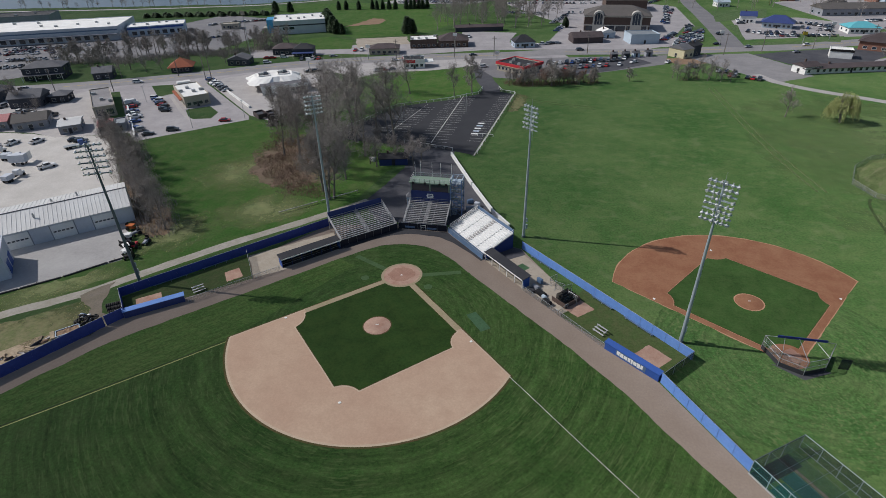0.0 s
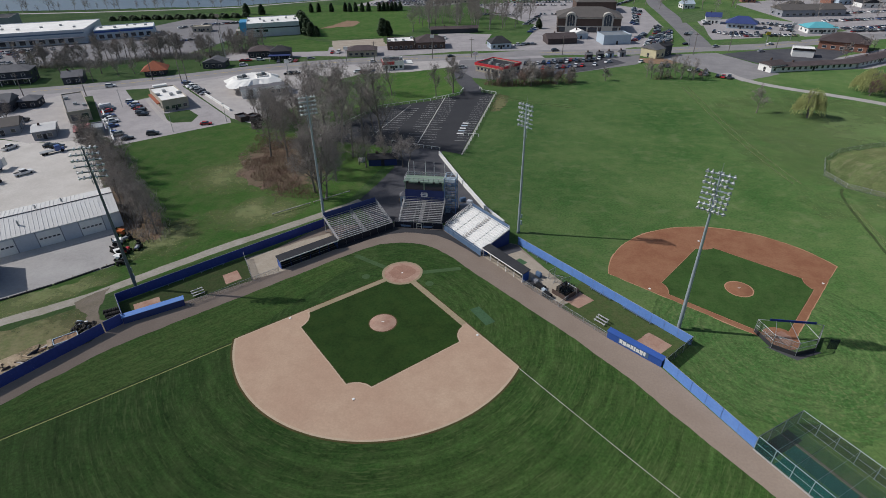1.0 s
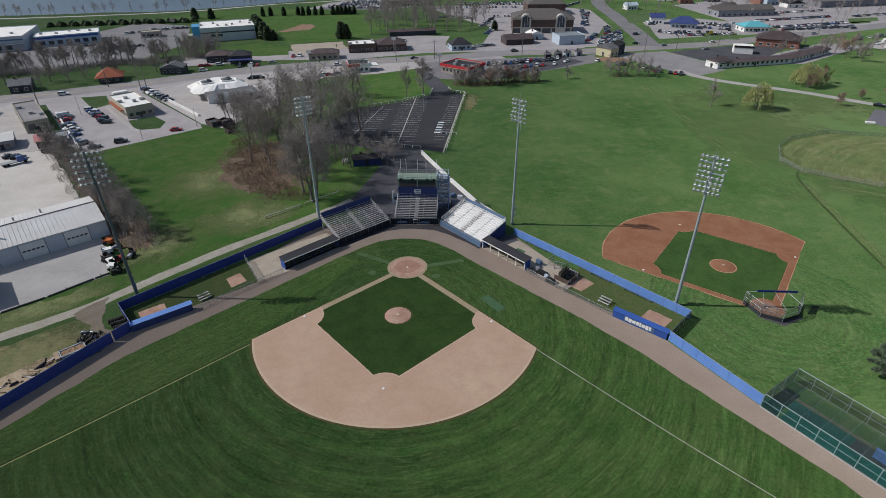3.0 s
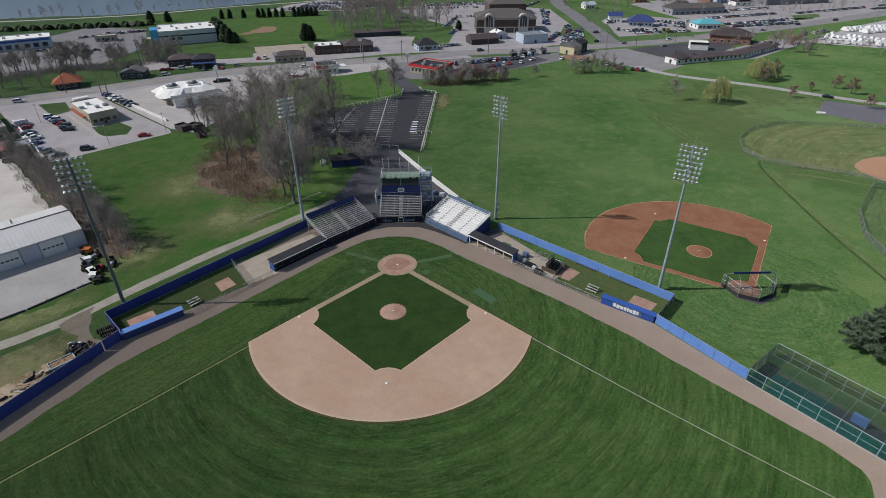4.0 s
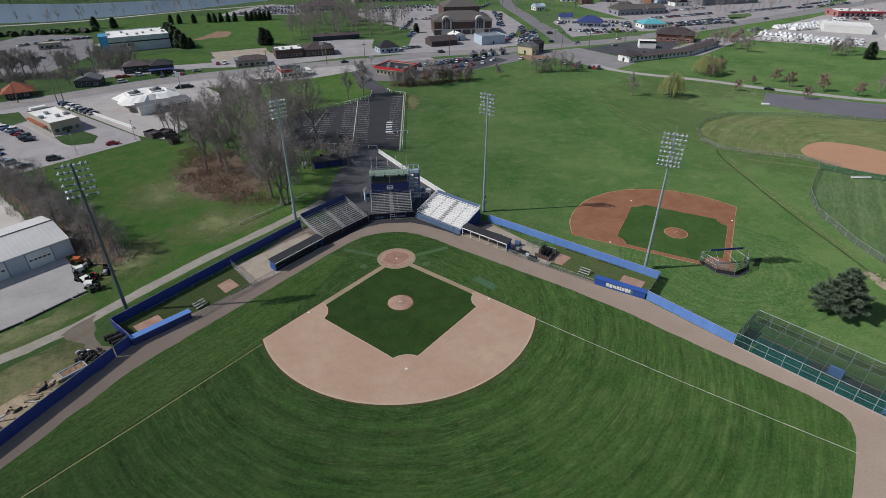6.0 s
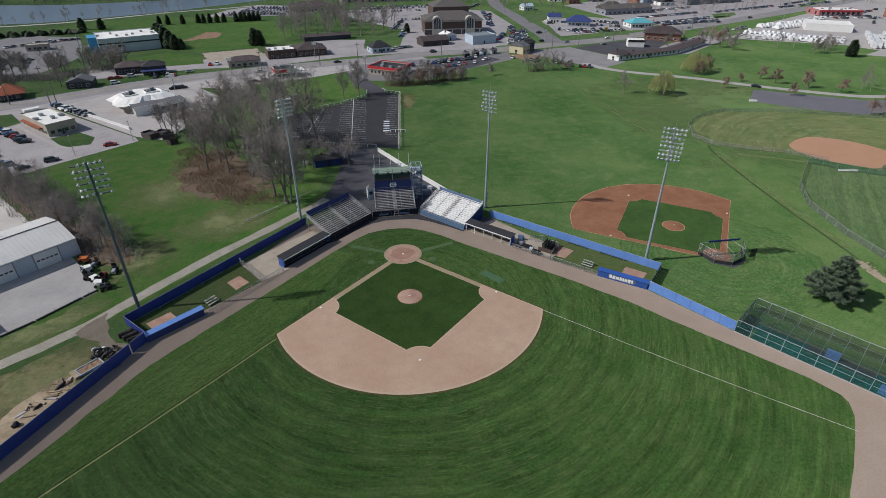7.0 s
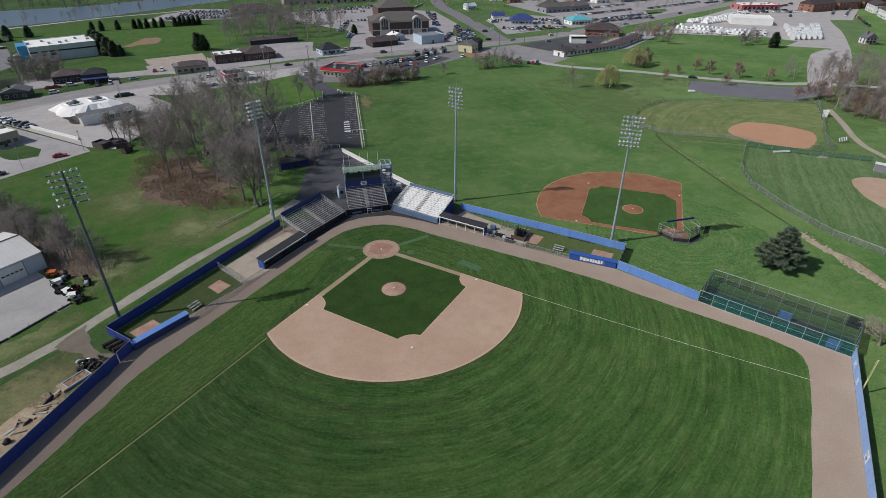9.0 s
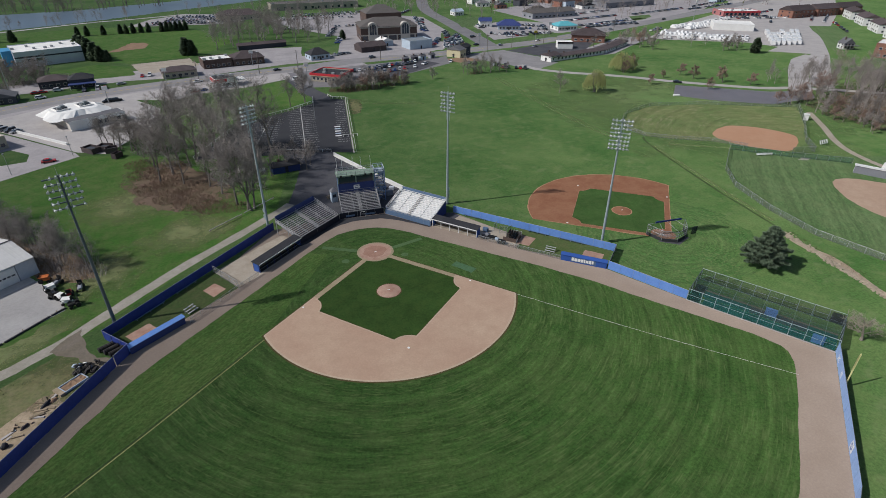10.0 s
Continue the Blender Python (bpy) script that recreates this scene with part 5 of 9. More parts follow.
for i in range(9):
    x = -W + 2 * W * i / 8
    for y in (-0.3, 3.9):
        part("deck_post", box(B(), x - 0.05, y - 0.05, 9.4, x + 0.05, y + 0.05, 10.5), M_SAGE, th)
for x in (-W + 0.4, -3.4, -0.2, 2.2, W - 0.2):
    part("antenna", tube(B(), (x, 3.9, 9.4), (x, 3.9, 13.6), 0.06, 0.04, 5), M_ALU, th)
for x in (-4.4, -1.2, 2.8, 4.6):
    part("loudspeaker", box(B(), x - 0.28, -0.75, 9.15, x + 0.28, -0.4, 9.65), M_BLACK, th)
for x in (-W + 0.2, -2, 2, W - 0.2):
    part("leg", box(B(), x - 0.12, 3.2, 0, x + 0.12, 3.44, 3.0), M_GALV, th)
for x in (-W + 0.2, W - 0.2):
    part("leg", box(B(), x - 0.12, 0.4, 0, x + 0.12, 0.64, 3.0), M_GALV, th)
# emblem: a plain ring over a plain frame
def flat_ring(bm, pts, inner, y):
    n = len(pts)
    for (p, q, r, t) in [(pts[i], pts[(i + 1) % n], inner[(i + 1) % n], inner[i]) for i in range(n)]:
        f = [bm.verts.new((x, y, z)) for x, z in (p, q, r, t)]
        k = [bm.verts.new((x, y + 0.04, z)) for x, z in (p, q, r, t)]
        bm.faces.new(f), bm.faces.new(k[::-1])
        for i in range(4):
            bm.faces.new((f[i], k[i], k[(i + 1) % 4], f[(i + 1) % 4]))
    return bm


part("emblem_ring", flat_ring(B(), [(-0.85, 4.95), (0.85, 4.95), (0.85, 6.2), (-0.85, 6.2)], [(-0.55, 5.2), (0.55, 5.2), (0.55, 5.95), (-0.55, 5.95)], -0.09), M_WHITE, th, "plain white frame emblem")
part("emblem_bar", box(B(), -1.05, -0.14, 5.45, 1.05, -0.095, 5.68), M_WHITE, th)
# stair tower
th = thing("stair_tower", "pale blue steel stair tower with cross bracing beside the press box", "stairs", 5.35, 30.0)
TW = 3.1
for x in (0.12, TW):
    for y in (0.1, 3.6):
        part("post", box(B(), x - 0.11, y - 0.11, 0, x + 0.11, y + 0.11, 10.6), M_TOWER, th)
TREAD = finish(box(B(), -0.62, -0.13, 0, 0.62, 0.13, 0.04), "tread", M_LBLUE)
for k in range(4):
    z0 = 2.35 * k
    bm = B()
    x = 0.85 if k % 2 == 0 else 2.3
    y0, y1 = (0.6, 3.3) if k % 2 == 0 else (3.3, 0.6)
    beam(bm, (x - 0.62, y0, z0), (x - 0.62, y1, z0 + 2.35), 0.06, 0.25)
    beam(bm, (x + 0.62, y0, z0), (x + 0.62, y1, z0 + 2.35), 0.06, 0.25)
    fl = part("flight", bm, M_TOWER, th)
    for i in range(12):
        piece("tread", TREAD, fl, pose(x, y0 + (y1 - y0) * (i + 0.5) / 12, z0 + 2.35 * (i + 0.5) / 12))
    part("landing", box(B(), 0.15, (2.9 if k % 2 == 0 else 0.1), z0 + 2.28, TW - 0.03, (3.6 if k % 2 == 0 else 1.0), z0 + 2.35), M_LBLUE, th)
    for y in (0.1, 3.6):
        part("side_rail", box(B(), 0.12, y - 0.06, z0 + 2.2, TW, y + 0.06, z0 + 2.38), M_TOWER, th)
        part("side_rail", box(B(), 0.12, y - 0.04, z0 + 3.2, TW, y + 0.04, z0 + 3.3), M_LBLUE, th)
        bm = B()
        beam(bm, (0.15, y, z0 + 0.1), (TW, y, z0 + 2.2), 0.08, 0.08)
        beam(bm, (0.15, y + 0.09, z0 + 2.2), (TW, y + 0.09, z0 + 0.1), 0.08, 0.08)
        part("cross_brace", bm, M_TOWER, th)
    bm = B()
    beam(bm, (TW, 0.2, z0 + 0.1), (TW, 3.5, z0 + 2.2), 0.08, 0.08)
    beam(bm, (TW + 0.09, 0.2, z0 + 2.2), (TW + 0.09, 3.5, z0 + 0.1), 0.08, 0.08)
    part("cross_brace", bm, M_TOWER, th)
    for x in (0.12, TW):
        part("side_rail", box(B(), x - 0.04, 0.1, z0 + 3.2, x + 0.04, 3.6, z0 + 3.3), M_LBLUE, th)
    part("side_mesh", box(B(), TW - 0.06, 0.2, z0 + 2.3, TW - 0.04, 3.5, z0 + 3.2), M_MESH, th)
    part("side_mesh", box(B(), 0.2, 0.02, z0 + 2.38, TW - 0.1, 0.04, z0 + 3.2), M_MESH, th)
part("top_landing", box(B(), 0.15, 0.1, 9.4, TW, 3.6, 9.48), M_LBLUE, th)
for x in (0.12, 1.6, TW):
    part("top_rail", box(B(), x - 0.05, 0.1, 10.6, x + 0.05, 3.6, 10.72), M_LBLUE, th)
for y in (0.1, 3.6):
    part("top_rail", box(B(), 0.12, y - 0.05, 10.73, TW, y + 0.05, 10.85), M_LBLUE, th)
# gear behind the stands: covered crates, bins and a round white dish
for x, y, w, d, h, hd, m, lab in ((10.2, 33.4, 2.2, 1.3, 1.5, 20, M_GWALL, "grey covered crate on the asphalt"), (11.6, 36.8, 1.6, 1.2, 1.2, -15, M_SHEDWALL, "pale plastic bin on the asphalt"), (9.4, 38.4, 1.8, 1.0, 1.1, 40, M_STEELBLUE, "blue-grey plastic bin on the asphalt"), (13.2, 32.6, 1.4, 1.0, 0.9, 10, M_DWALL, "dark covered box on the asphalt")):
    bm = B()
    box(bm, -w / 2, -d / 2, 0, w / 2, d / 2, h)
    bmesh.ops.bevel(bm, geom=bm.edges[:], offset=0.12, segments=2, affect="EDGES")
    ob = tagged(new("storage_bin", finish(bm, "storage_bin", m)), lab, "bin", "storage bins")
    ob.matrix_basis = pose(x, y, 0.02, 0, 0, hd)

# ticket booth beside the stand
th = thing("ticket_booth", "small pale blue booth with a peaked roof", "booth", -6.9, 33.5, 0, 12)
part("wall", box(B(), -0.9, -0.9, 0, 0.9, 0.9, 3.4), M_LBLUE, th)
part("window", box(B(), -0.5, -0.94, 1.6, 0.5, -0.905, 2.6), M_GLASS, th)
bm = B()
v = [bm.verts.new(p) for p in ((-1.05, -1.05, 3.4), (1.05, -1.05, 3.4), (1.05, 1.05, 3.4), (-1.05, 1.05, 3.4), (0, 0, 4.6))]
for f in ((0, 1, 4), (1, 2, 4), (2, 3, 4), (3, 0, 4), (3, 2, 1, 0)):
    bm.faces.new([v[i] for i in f])
part("roof", bm, M_GSHINGLE, th)
th = thing("picnic_table", "grey timber picnic table on the asphalt", "table", -8.0, 36.2, 0, 20)
part("top", box(B(), -0.9, -0.38, 0.7, 0.9, 0.38, 0.76), M_WOOD, th)
for y in (-0.75, 0.75):
    part("bench", box(B(), -0.9, y - 0.13, 0.42, 0.9, y + 0.13, 0.47), M_WOOD, th)
for x in (-0.7, 0.7):
    part("leg", box(B(), x - 0.05, -0.7, 0, x + 0.05, 0.7, 0.42), M_WOOD, th)

# white rail wall running to the parking lot
for a, b in (((21.9, 25.6), (16.6, 33.0)), ((16.3, 33.6), (8.3, 49.0)), ((8.0, 49.6), (-2.9, 72.3))):
    L, H = along(a, b)
    th = thing("white_wall", "long low white-topped concrete wall along the meadow", "wall", a[0], a[1], 0, H)
    n = round(L / 3.0)
    block = finish(box(B(), 0.02, -0.22, 0, L / n - 0.02, 0.22, 1.25), "panel", M_WHITE)
    cap = finish(box(B(), 0.01, -0.28, 1.25, L / n - 0.01, 0.28, 1.36), "coping", M_WHITE)
    for i in range(n):
        piece("panel", block, th, pose(L * i / n, 0, 0))
        piece("coping", cap, th, pose(L * i / n, 0, 0))

# ---- bench shelters ----


def shelter(a, b, depth, height, label, roof=M_DARK, trim=M_WHITE, wall=M_SHADENAVY, ends=M_ROYAL, posts=None):
    """An open-fronted bench shelter; a to b is the front edge, the depth goes to the left of it."""
    L, H = along(a, b)
    th = thing("dugout", label, "dugout", a[0], a[1], 0, H, "bench shelters")
    bm = B()
    v = [bm.verts.new(p) for p in ((-0.2, -0.35, height), (L + 0.2, -0.35, height), (L + 0.2, depth + 0.2, height + 0.35), (-0.2, depth + 0.2, height + 0.35))]
    w = [bm.verts.new(p.co - Vector((0, 0, 0.14))) for p in v]
    bm.faces.new(v), bm.faces.new(w[::-1])
    for i in range(4):
        bm.faces.new((w[i], w[(i + 1) % 4], v[(i + 1) % 4], v[i]))
    part("roof", bm, roof, th)
    part("fascia", box(B(), -0.2, -0.42, height - 0.2, L + 0.2, -0.355, height + 0.06), trim, th)
    part("back_wall", box(B(), 0, depth - 0.12, 0, L, depth, height + 0.15), wall, th)
    for x in (0, L - 0.12):
        part("end_wall", box(B(), x, 0.2, 0, x + 0.12, depth - 0.12, height - 0.1), ends, th)
    n = round(L / 2.6)
    for i in range(n + 1):
        x = min(max(L * i / n, 0.06), L - 0.06)
        part("post", box(B(), x - 0.06, -0.1, 0, x + 0.06, 0.02, height - 0.1), posts or trim, th)
    # floor darkened for the shaded inside, except before a concrete wall
    part("floor", box(B(), 0.02, -0.05, 0.03, L - 0.02, depth - 0.13, 0.06), M_PAD if wall is M_CONC else M_DARK, th)
    part("bench", box(B(), 0.3, depth - 0.7, 0.42, L - 0.3, depth - 0.3, 0.48), M_WOOD, th)
    part("front_rail", box(B(), 0.1, -0.08, 0.85, L - 0.1, -0.04, 0.91), M_GALV, th)
    return th


# near-black back wall, dark floor and posts: shade under the roof put in as colour
shelter((-28.6, -2.2), (-18.3, 8.6), 2.0, 2.4, "long navy bench shelter with a dark felt roof", posts=M_DKBLUE)
shelter((17.9, 9.6), (27.6, -0.2), 2.0, 2.4, "long bench shelter with dark roof and white fascia", wall=M_CONC)


def bullpen_shelter(a, b, label, letters):
    L, H = along(a, b)
    th = thing("bullpen_shelter", label, "bench shelter", a[0], a[1], 0, H, "bullpen shelters")
    d, h = 1.1, 1.6
    part("front_wall", box(B(), 0, 0, 0, L, 0.1, h), M_DKBLUE if not letters else M_ROYAL, th)
    bm = B()
    v = [bm.verts.new(p) for p in ((-0.15, -0.15, h), (L + 0.15, -0.15, h), (L + 0.15, d, h + 0.25), (-0.15, d, h + 0.25))]
    w = [bm.verts.new(p.co + Vector((0, 0, 0.1))) for p in v]
    bm.faces.new(w), bm.faces.new(v[::-1])
    for i in range(4):
        bm.faces.new((v[i], v[(i + 1) % 4], w[(i + 1) % 4], w[i]))
    part("roof", bm, M_ROYAL if letters else M_BLUE, th, "blue metal roof")
    for x in (0, L - 0.1):
        part("end_wall", box(B(), x, 0.11, 0, x + 0.1, d - 0.1, h), M_ROYAL, th)
    part("bench", box(B(), 0.2, 0.3, 0.42, L - 0.2, 0.7, 0.48), M_WOOD, th)
    for x in (0.1, L / 2, L - 0.1):
        part("rear_post", box(B(), x - 0.05, d - 0.2, 0, x + 0.05, d - 0.1, h + 0.15), M_GALV, th)
    if letters:
        part("banner", box(B(), 2.5, -0.05, 0.3, L - 2.6, -0.01, 1.5), M_STEELBLUE, th, "banner with unreadable white lettering")
        rnd = random.Random(5)
        x = 2.7
        while x < L - 3.2:
            w = rnd.uniform(0.35, 0.75)
            z = 0.5 + rnd.uniform(0, 0.25)
            part("bar", box(B(), x, -0.08, 0.42 + rnd.uniform(0, 0.12), x + w, -0.052, 1.2 + rnd.uniform(0, 0.2)), M_WHITE, th)
            x += w + 0.12
    return th


bullpen_shelter((-52.6, -25.8), (-43.6, -18.2), "low bullpen bench shelter with a bright blue roof", False)
bullpen_shelter((44.4, -16.6), (53.2, -23.6), "blue bullpen bench shelter with a white-lettered banner", True)

# small bleacher benches in the bullpens
for x, y, h in ((43.2, -12.6, -42), (-42.4, -14.6, 48)):
    th = thing("small_bleacher", "small three-row pale aluminium bleacher on the bullpen grass", "bleacher", x, y, 0, h, "small bleachers")
    for k in range(3):
        part("seat", box(B(), -1.3, 0.6 * k, 0.4 + 0.3 * k, 1.3, 0.6 * k + 0.3, 0.45 + 0.3 * k), M_DULLALU, th)
    for s in (-1.1, 1.1):
        bm = B()
        beam(bm, (s, 0.0, 0.3), (s, 1.5, 1.0), 0.06, 0.08)
        box(bm, s - 0.04, 0.1, 0, s + 0.04, 0.2, 0.4), box(bm, s - 0.04, 1.3, 0, s + 0.04, 1.4, 1.0)
        part("frame", bm, M_GALV, th)

# storage pen with gear beside the bench shelter
th = thing("storage_pen", "low storage pen with leaning hitting screens", "pen", 34.2, -3.4, 0, -42)
for x0, y0, x1, y1 in ((-0.2, 0, 3.6, 0.1), (-0.2, 4.4, 3.6, 4.5), (3.5, 0.1, 3.6, 4.4)):
    part("side", box(B(), x0, y0, 0, x1, y1, 1.1), M_BRICK, th)
for k in range(4):
    part("screen_frame", box(B(), 0.5 + 0.7 * k, 0.5, 0, 0.56 + 0.7 * k, 4.0, 1.9), M_DKNET, th)
for x, y, w, d, h, m, lab in ((30.4, 0.3, 1.9, 1.0, 0.9, M_GWALL, "grey tarpaulin cover on the concrete"), (33.0, -4.8, 2.2, 1.3, 1.0, M_BLACK, "black covered gear cart on the concrete"), (31.6, -1.6, 2.6, 1.5, 0.7, M_BLACK, "black tarpaulin over gear on the concrete"), (32.4, -2.9, 1.2, 0.8, 0.8, M_LBLUE, "pale blue gear tub on the concrete"), (29.6, -0.8, 2.0, 1.2, 0.6, M_DARK, "dark mat rolled up on the concrete"), (31.2, 2.6, 1.6, 0.8, 1.3, M_STEELBLUE, "blue-grey equipment locker on the concrete")):
    bm = B()
    box(bm, -w / 2, -d / 2, 0, w / 2, d / 2, h)
    bmesh.ops.bevel(bm, geom=bm.edges[:], offset=0.18, segments=2, affect="EDGES")
    ob = tagged(new("gear_cover", finish(bm, "gear_cover", m)), lab, "equipment")
    ob.matrix_basis = pose(x, y, 0, 0, 0, -42)
for x, y, h, w in ((36.0, -0.6, 30, 2.4), (34.6, 0.8, -20, 2.0), (33.4, 2.2, 48, 2.2), (37.4, -2.2, -42, 2.4)):
    th = thing("hitting_screen", "grey steel-framed hitting screen with thin netting", "screen", x, y, 0.02, h, "hitting screens")
    part("netting", box(B(), 0, -0.01, 0.1, w, 0.01, 2.0), M_CHAIN, th)
    for u in (0, w):
        part("upright", tube(B(), (u, 0, 0), (u, 0, 2.1), 0.04, n=6), M_GALV, th)
        part("foot", box(B(), u - 0.04, -0.6, 0, u + 0.04, 0.6, 0.06), M_GALV, th)
    part("top_bar", tube(B(), (0, 0, 2.08), (w, 0, 2.08), 0.04, n=6), M_GALV, th)
area("practice_mat", [(25.4, 8.2), (27.3, 6.6), (28.6, 8.2), (26.7, 9.8)], 0.03, M_MAT, "square of green practice turf on the concrete", "mat")

# ---- batting cage ----
CA, CB = (64.0, -39.9), (81.0, -63.2)
L, H = along(CA, CB)
cage = thing("batting_cage", "long steel-framed batting cage with green netting", "batting cage", CA[0], CA[1], 0, H)
CW, CH = 10.6, 2.9
n = 10
LANE = (3.3, 6.6)
for i in range(n + 1):
    x = L * i / n
    for y in (0, *LANE, CW):
        if y in (0, CW) or i in (0, n):
            part("post", tube(B(), (x, y, 0), (x, y, CH), 0.06, n=6), M_POLE, cage)
    part("cross_rail", tube(B(), (x, 0, CH), (x, CW, CH), 0.025 if 0 < i < n else 0.06, n=5), M_DKPOLE, cage)
    if 0 < i < n:
        part("net_cable", tube(B(), (x, LANE[0], CH - 0.1), (x, LANE[0], 0.3), 0.012, n=4), M_DKPOLE, cage)
for y in (0, *LANE, CW):
    part("long_rail", tube(B(), (0, y, CH + 0.05), (L, y, CH + 0.05), 0.06 if y in (0, CW) else 0.016, n=5), M_POLE if y in (0, CW) else M_DKPOLE, cage)
for y in (0, CW):
    part("mid_rail", tube(B(), (0, y, 1.45), (L, y, 1.45), 0.035, n=5), M_POLE, cage)
    part("foot_rail", tube(B(), (0, y, 0.1), (L, y, 0.1), 0.035, n=5), M_POLE, cage)
for i in range(n):
    x0, x1 = L * i / n, L * (i + 1) / n
    part("side_net", box(B(), x0 + 0.05, -0.01, 0.05, x1 - 0.05, 0.01, CH - 0.05), M_NET, cage)
    part("side_net", box(B(), x0 + 0.05, CW - 0.01, 0.05, x1 - 0.05, CW + 0.01, CH - 0.05), M_ROOFNET, cage)
    for y in LANE:
        # hanging lane nets sag between their cables
        bm = B()
        rows = [[bm.verts.new((x0 + (x1 - x0) * u / 6, y + 0.12 * math.sin(math.pi * u / 6) * w / 3, CH - 0.1 - (CH - 0.15) * w / 3 - 0.14 * math.sin(math.pi * u / 6) * (1 - w / 3))) for u in range(7)] for w in range(4)]
        for ra, rb in zip(rows, rows[1:]):
            for u in range(6):
                bm.faces.new((ra[u], ra[u + 1], rb[u + 1], rb[u]))
        part("lane_net", bm, M_NET, cage)
    part("roof_net", box(B(), x0 + 0.05, 0.05, CH - 0.06, x1 - 0.05, CW - 0.05, CH - 0.05), M_ROOFNET, cage)
part("end_screen", box(B(), -0.05, 0.05, 0.05, -0.03, CW - 0.05, CH), M_MESH, cage)
part("end_screen", box(B(), L + 0.03, 0.05, 0.05, L + 0.05, CW - 0.05, CH), M_MESH, cage)
part("end_windscreen", box(B(), L - 2.4, CW - 0.06, 0.05, L - 0.05, CW - 0.04, CH - 0.3), M_DKNET, cage)
part("turf_strip", box(B(), 3.2, 0.3, 0, L - 0.3, LANE[0] - 0.1, 0.03), M_TURF, cage)
part("turf_strip", box(B(), 2.6, LANE[0] + 0.1, 0, L * 0.42, LANE[1] - 0.5, 0.03), M_TURF, cage)
part("dark_strip", box(B(), L * 0.42 + 0.05, LANE[0] + 0.1, 0, L * 0.80, LANE[1] - 0.5, 0.031), M_OLDASPH, cage)
part("turf_strip", box(B(), L * 0.80 + 0.05, LANE[0] + 0.1, 0, L - 0.3, LANE[1] - 0.5, 0.03), M_TURF, cage)
part("worn_strip", box(B(), 2.0, LANE[1] - 0.35, 0, L - 0.3, LANE[1] + 0.2, 0.028), M_MUD, cage)
part("dark_floor", box(B(), 0.1, 0.1, 0, 2.5, LANE[1] + 1.4, 0.036), M_BLACK, cage, "black rubber floor at the cage end")
for x, y, lab in ((L - 4.6, 0.5, "pale blue ball screen in the cage"), (L * 0.52, 4.4, "pale blue ball screen in the cage")):
    c = Matrix.Translation((*CA, 0)) @ Matrix.Rotation(radians(H), 4, "Z") @ Vector((x, y, 0))
    th = thing("ball_screen", lab, "screen", c.x, c.y, 0.03, H, "ball screens")
    part("netting", box(B(), 0, -0.02, 0.1, 2.2, 0.02, 2.1), M_BLUE, th)
    for u in (0, 2.2):
        part("upright", box(B(), u - 0.04, -0.04, 0, u + 0.04, 0.04, 2.2), M_BLUE, th)
    part("top_bar", box(B(), 0.04, -0.04, 2.1, 2.16, 0.04, 2.2), M_BLUE, th)
# kerb boards at the cage foot
th = thing("cage_kerb", "pale timber kerb along the cage", "kerb", CA[0], CA[1], 0, H)
part("board", box(B(), 0, -0.22, 0, L, -0.1, 0.2), M_CONC, th)

# ---- practice backstop ----
th = thing("backstop", "chain-link backstop with a navy banner and dark boards", "backstop", 0, 0)
ring = [(73.0, -11.0), (74.6, -15.4), (78.2, -17.2), (82.2, -15.4), (84.6, -11.2)]
for p, q in zip(ring, ring[1:]):
    L, H = along(p, q)
    b = part("mesh_panel", box(B(), 0, -0.01, 0.9, L, 0.01, 3.1), M_CHAIN, th)
    b.matrix_basis = pose(*p, 0, 0, 0, H)
    b = part("kick_board", box(B(), 0, -0.04, 0.02, L, 0.04, 0.9), M_DARK, th)
    b.matrix_basis = pose(*p, 0, 0, 0, H)
    b = part("rail", tube(B(), (0, 0, 3.1), (L, 0, 3.1), 0.05, n=6), M_GALV, th)
    b.matrix_basis = pose(*p, 0, 0, 0, H)
    b = part("rail", tube(B(), (0, 0, 1.8), (L, 0, 1.8), 0.04, n=6), M_GALV, th)
    b.matrix_basis = pose(*p, 0, 0, 0, H)
for p in ring:
    part("post", tube(B(), (*p, 0), (*p, 3.15), 0.06, n=6), M_GALV, th)
    part("hood_arm", tube(B(), (*p, 3.1), (74.9 + (p[0] - 73.0) * 0.66, -11.6, 3.6), 0.05, n=6), M_GALV, th)
part("banner", box(B(), 74.7, -11.7, 3.5, 82.9, -11.6, 4.0), M_NAVY, th, "navy banner along the hood")
part("side_door", box(B(), 84.7, -14.4, 0.1, 86.4, -14.36, 2.4), M_DKNET, th)
area("backstop_pad", [(73.6, -15.2), (78.2, -18.4), (83.4, -15.6), (82.2, -15.2), (78.2, -17), (74.7, -15.2)], 0.02, M_OLDASPH, "grey strip at the foot of the backstop", "pavement")

# ---- park fences round the softball fields ----
link_fence([(126.9, 22.1), (119.7, 9.2), (117, -8), (117.2, -24), (122.6, -39), (135, -62)], 1.8, 4.0, "curved chain-link outfield fence")
link_fence([(126.9, 22.1), (142.3, 38.2)], 1.8, 4.0, "chain-link fence between the softball fields")
link_fence([(143.0, 38.6), (155.8, 27.4), (174.6, 14.4)], 2.0, 4.0, "fence with pale green netting between the softball fields", material=M_NET)
link_fence([(150.9, 38.8), (142.4, 47.8), (130.3, 53.6), (120.7, 60.7), (118.3, 69.8), (123.3, 81.6), (131, 90), (148, 98), (176, 93), (214, 77)], 1.5, 5.0, "chain-link outfield fence of the softball field")
link_fence([(214, 77), (196, 56), (178, 38), (171, 27), (162, 28.6)], 2.4, 4.5, "tall chain-link fence behind the softball plate")
th = thing("park_bleacher", "small aluminium bleacher behind the softball fence", "bleacher", 181.5, 34.5, 0, 225)
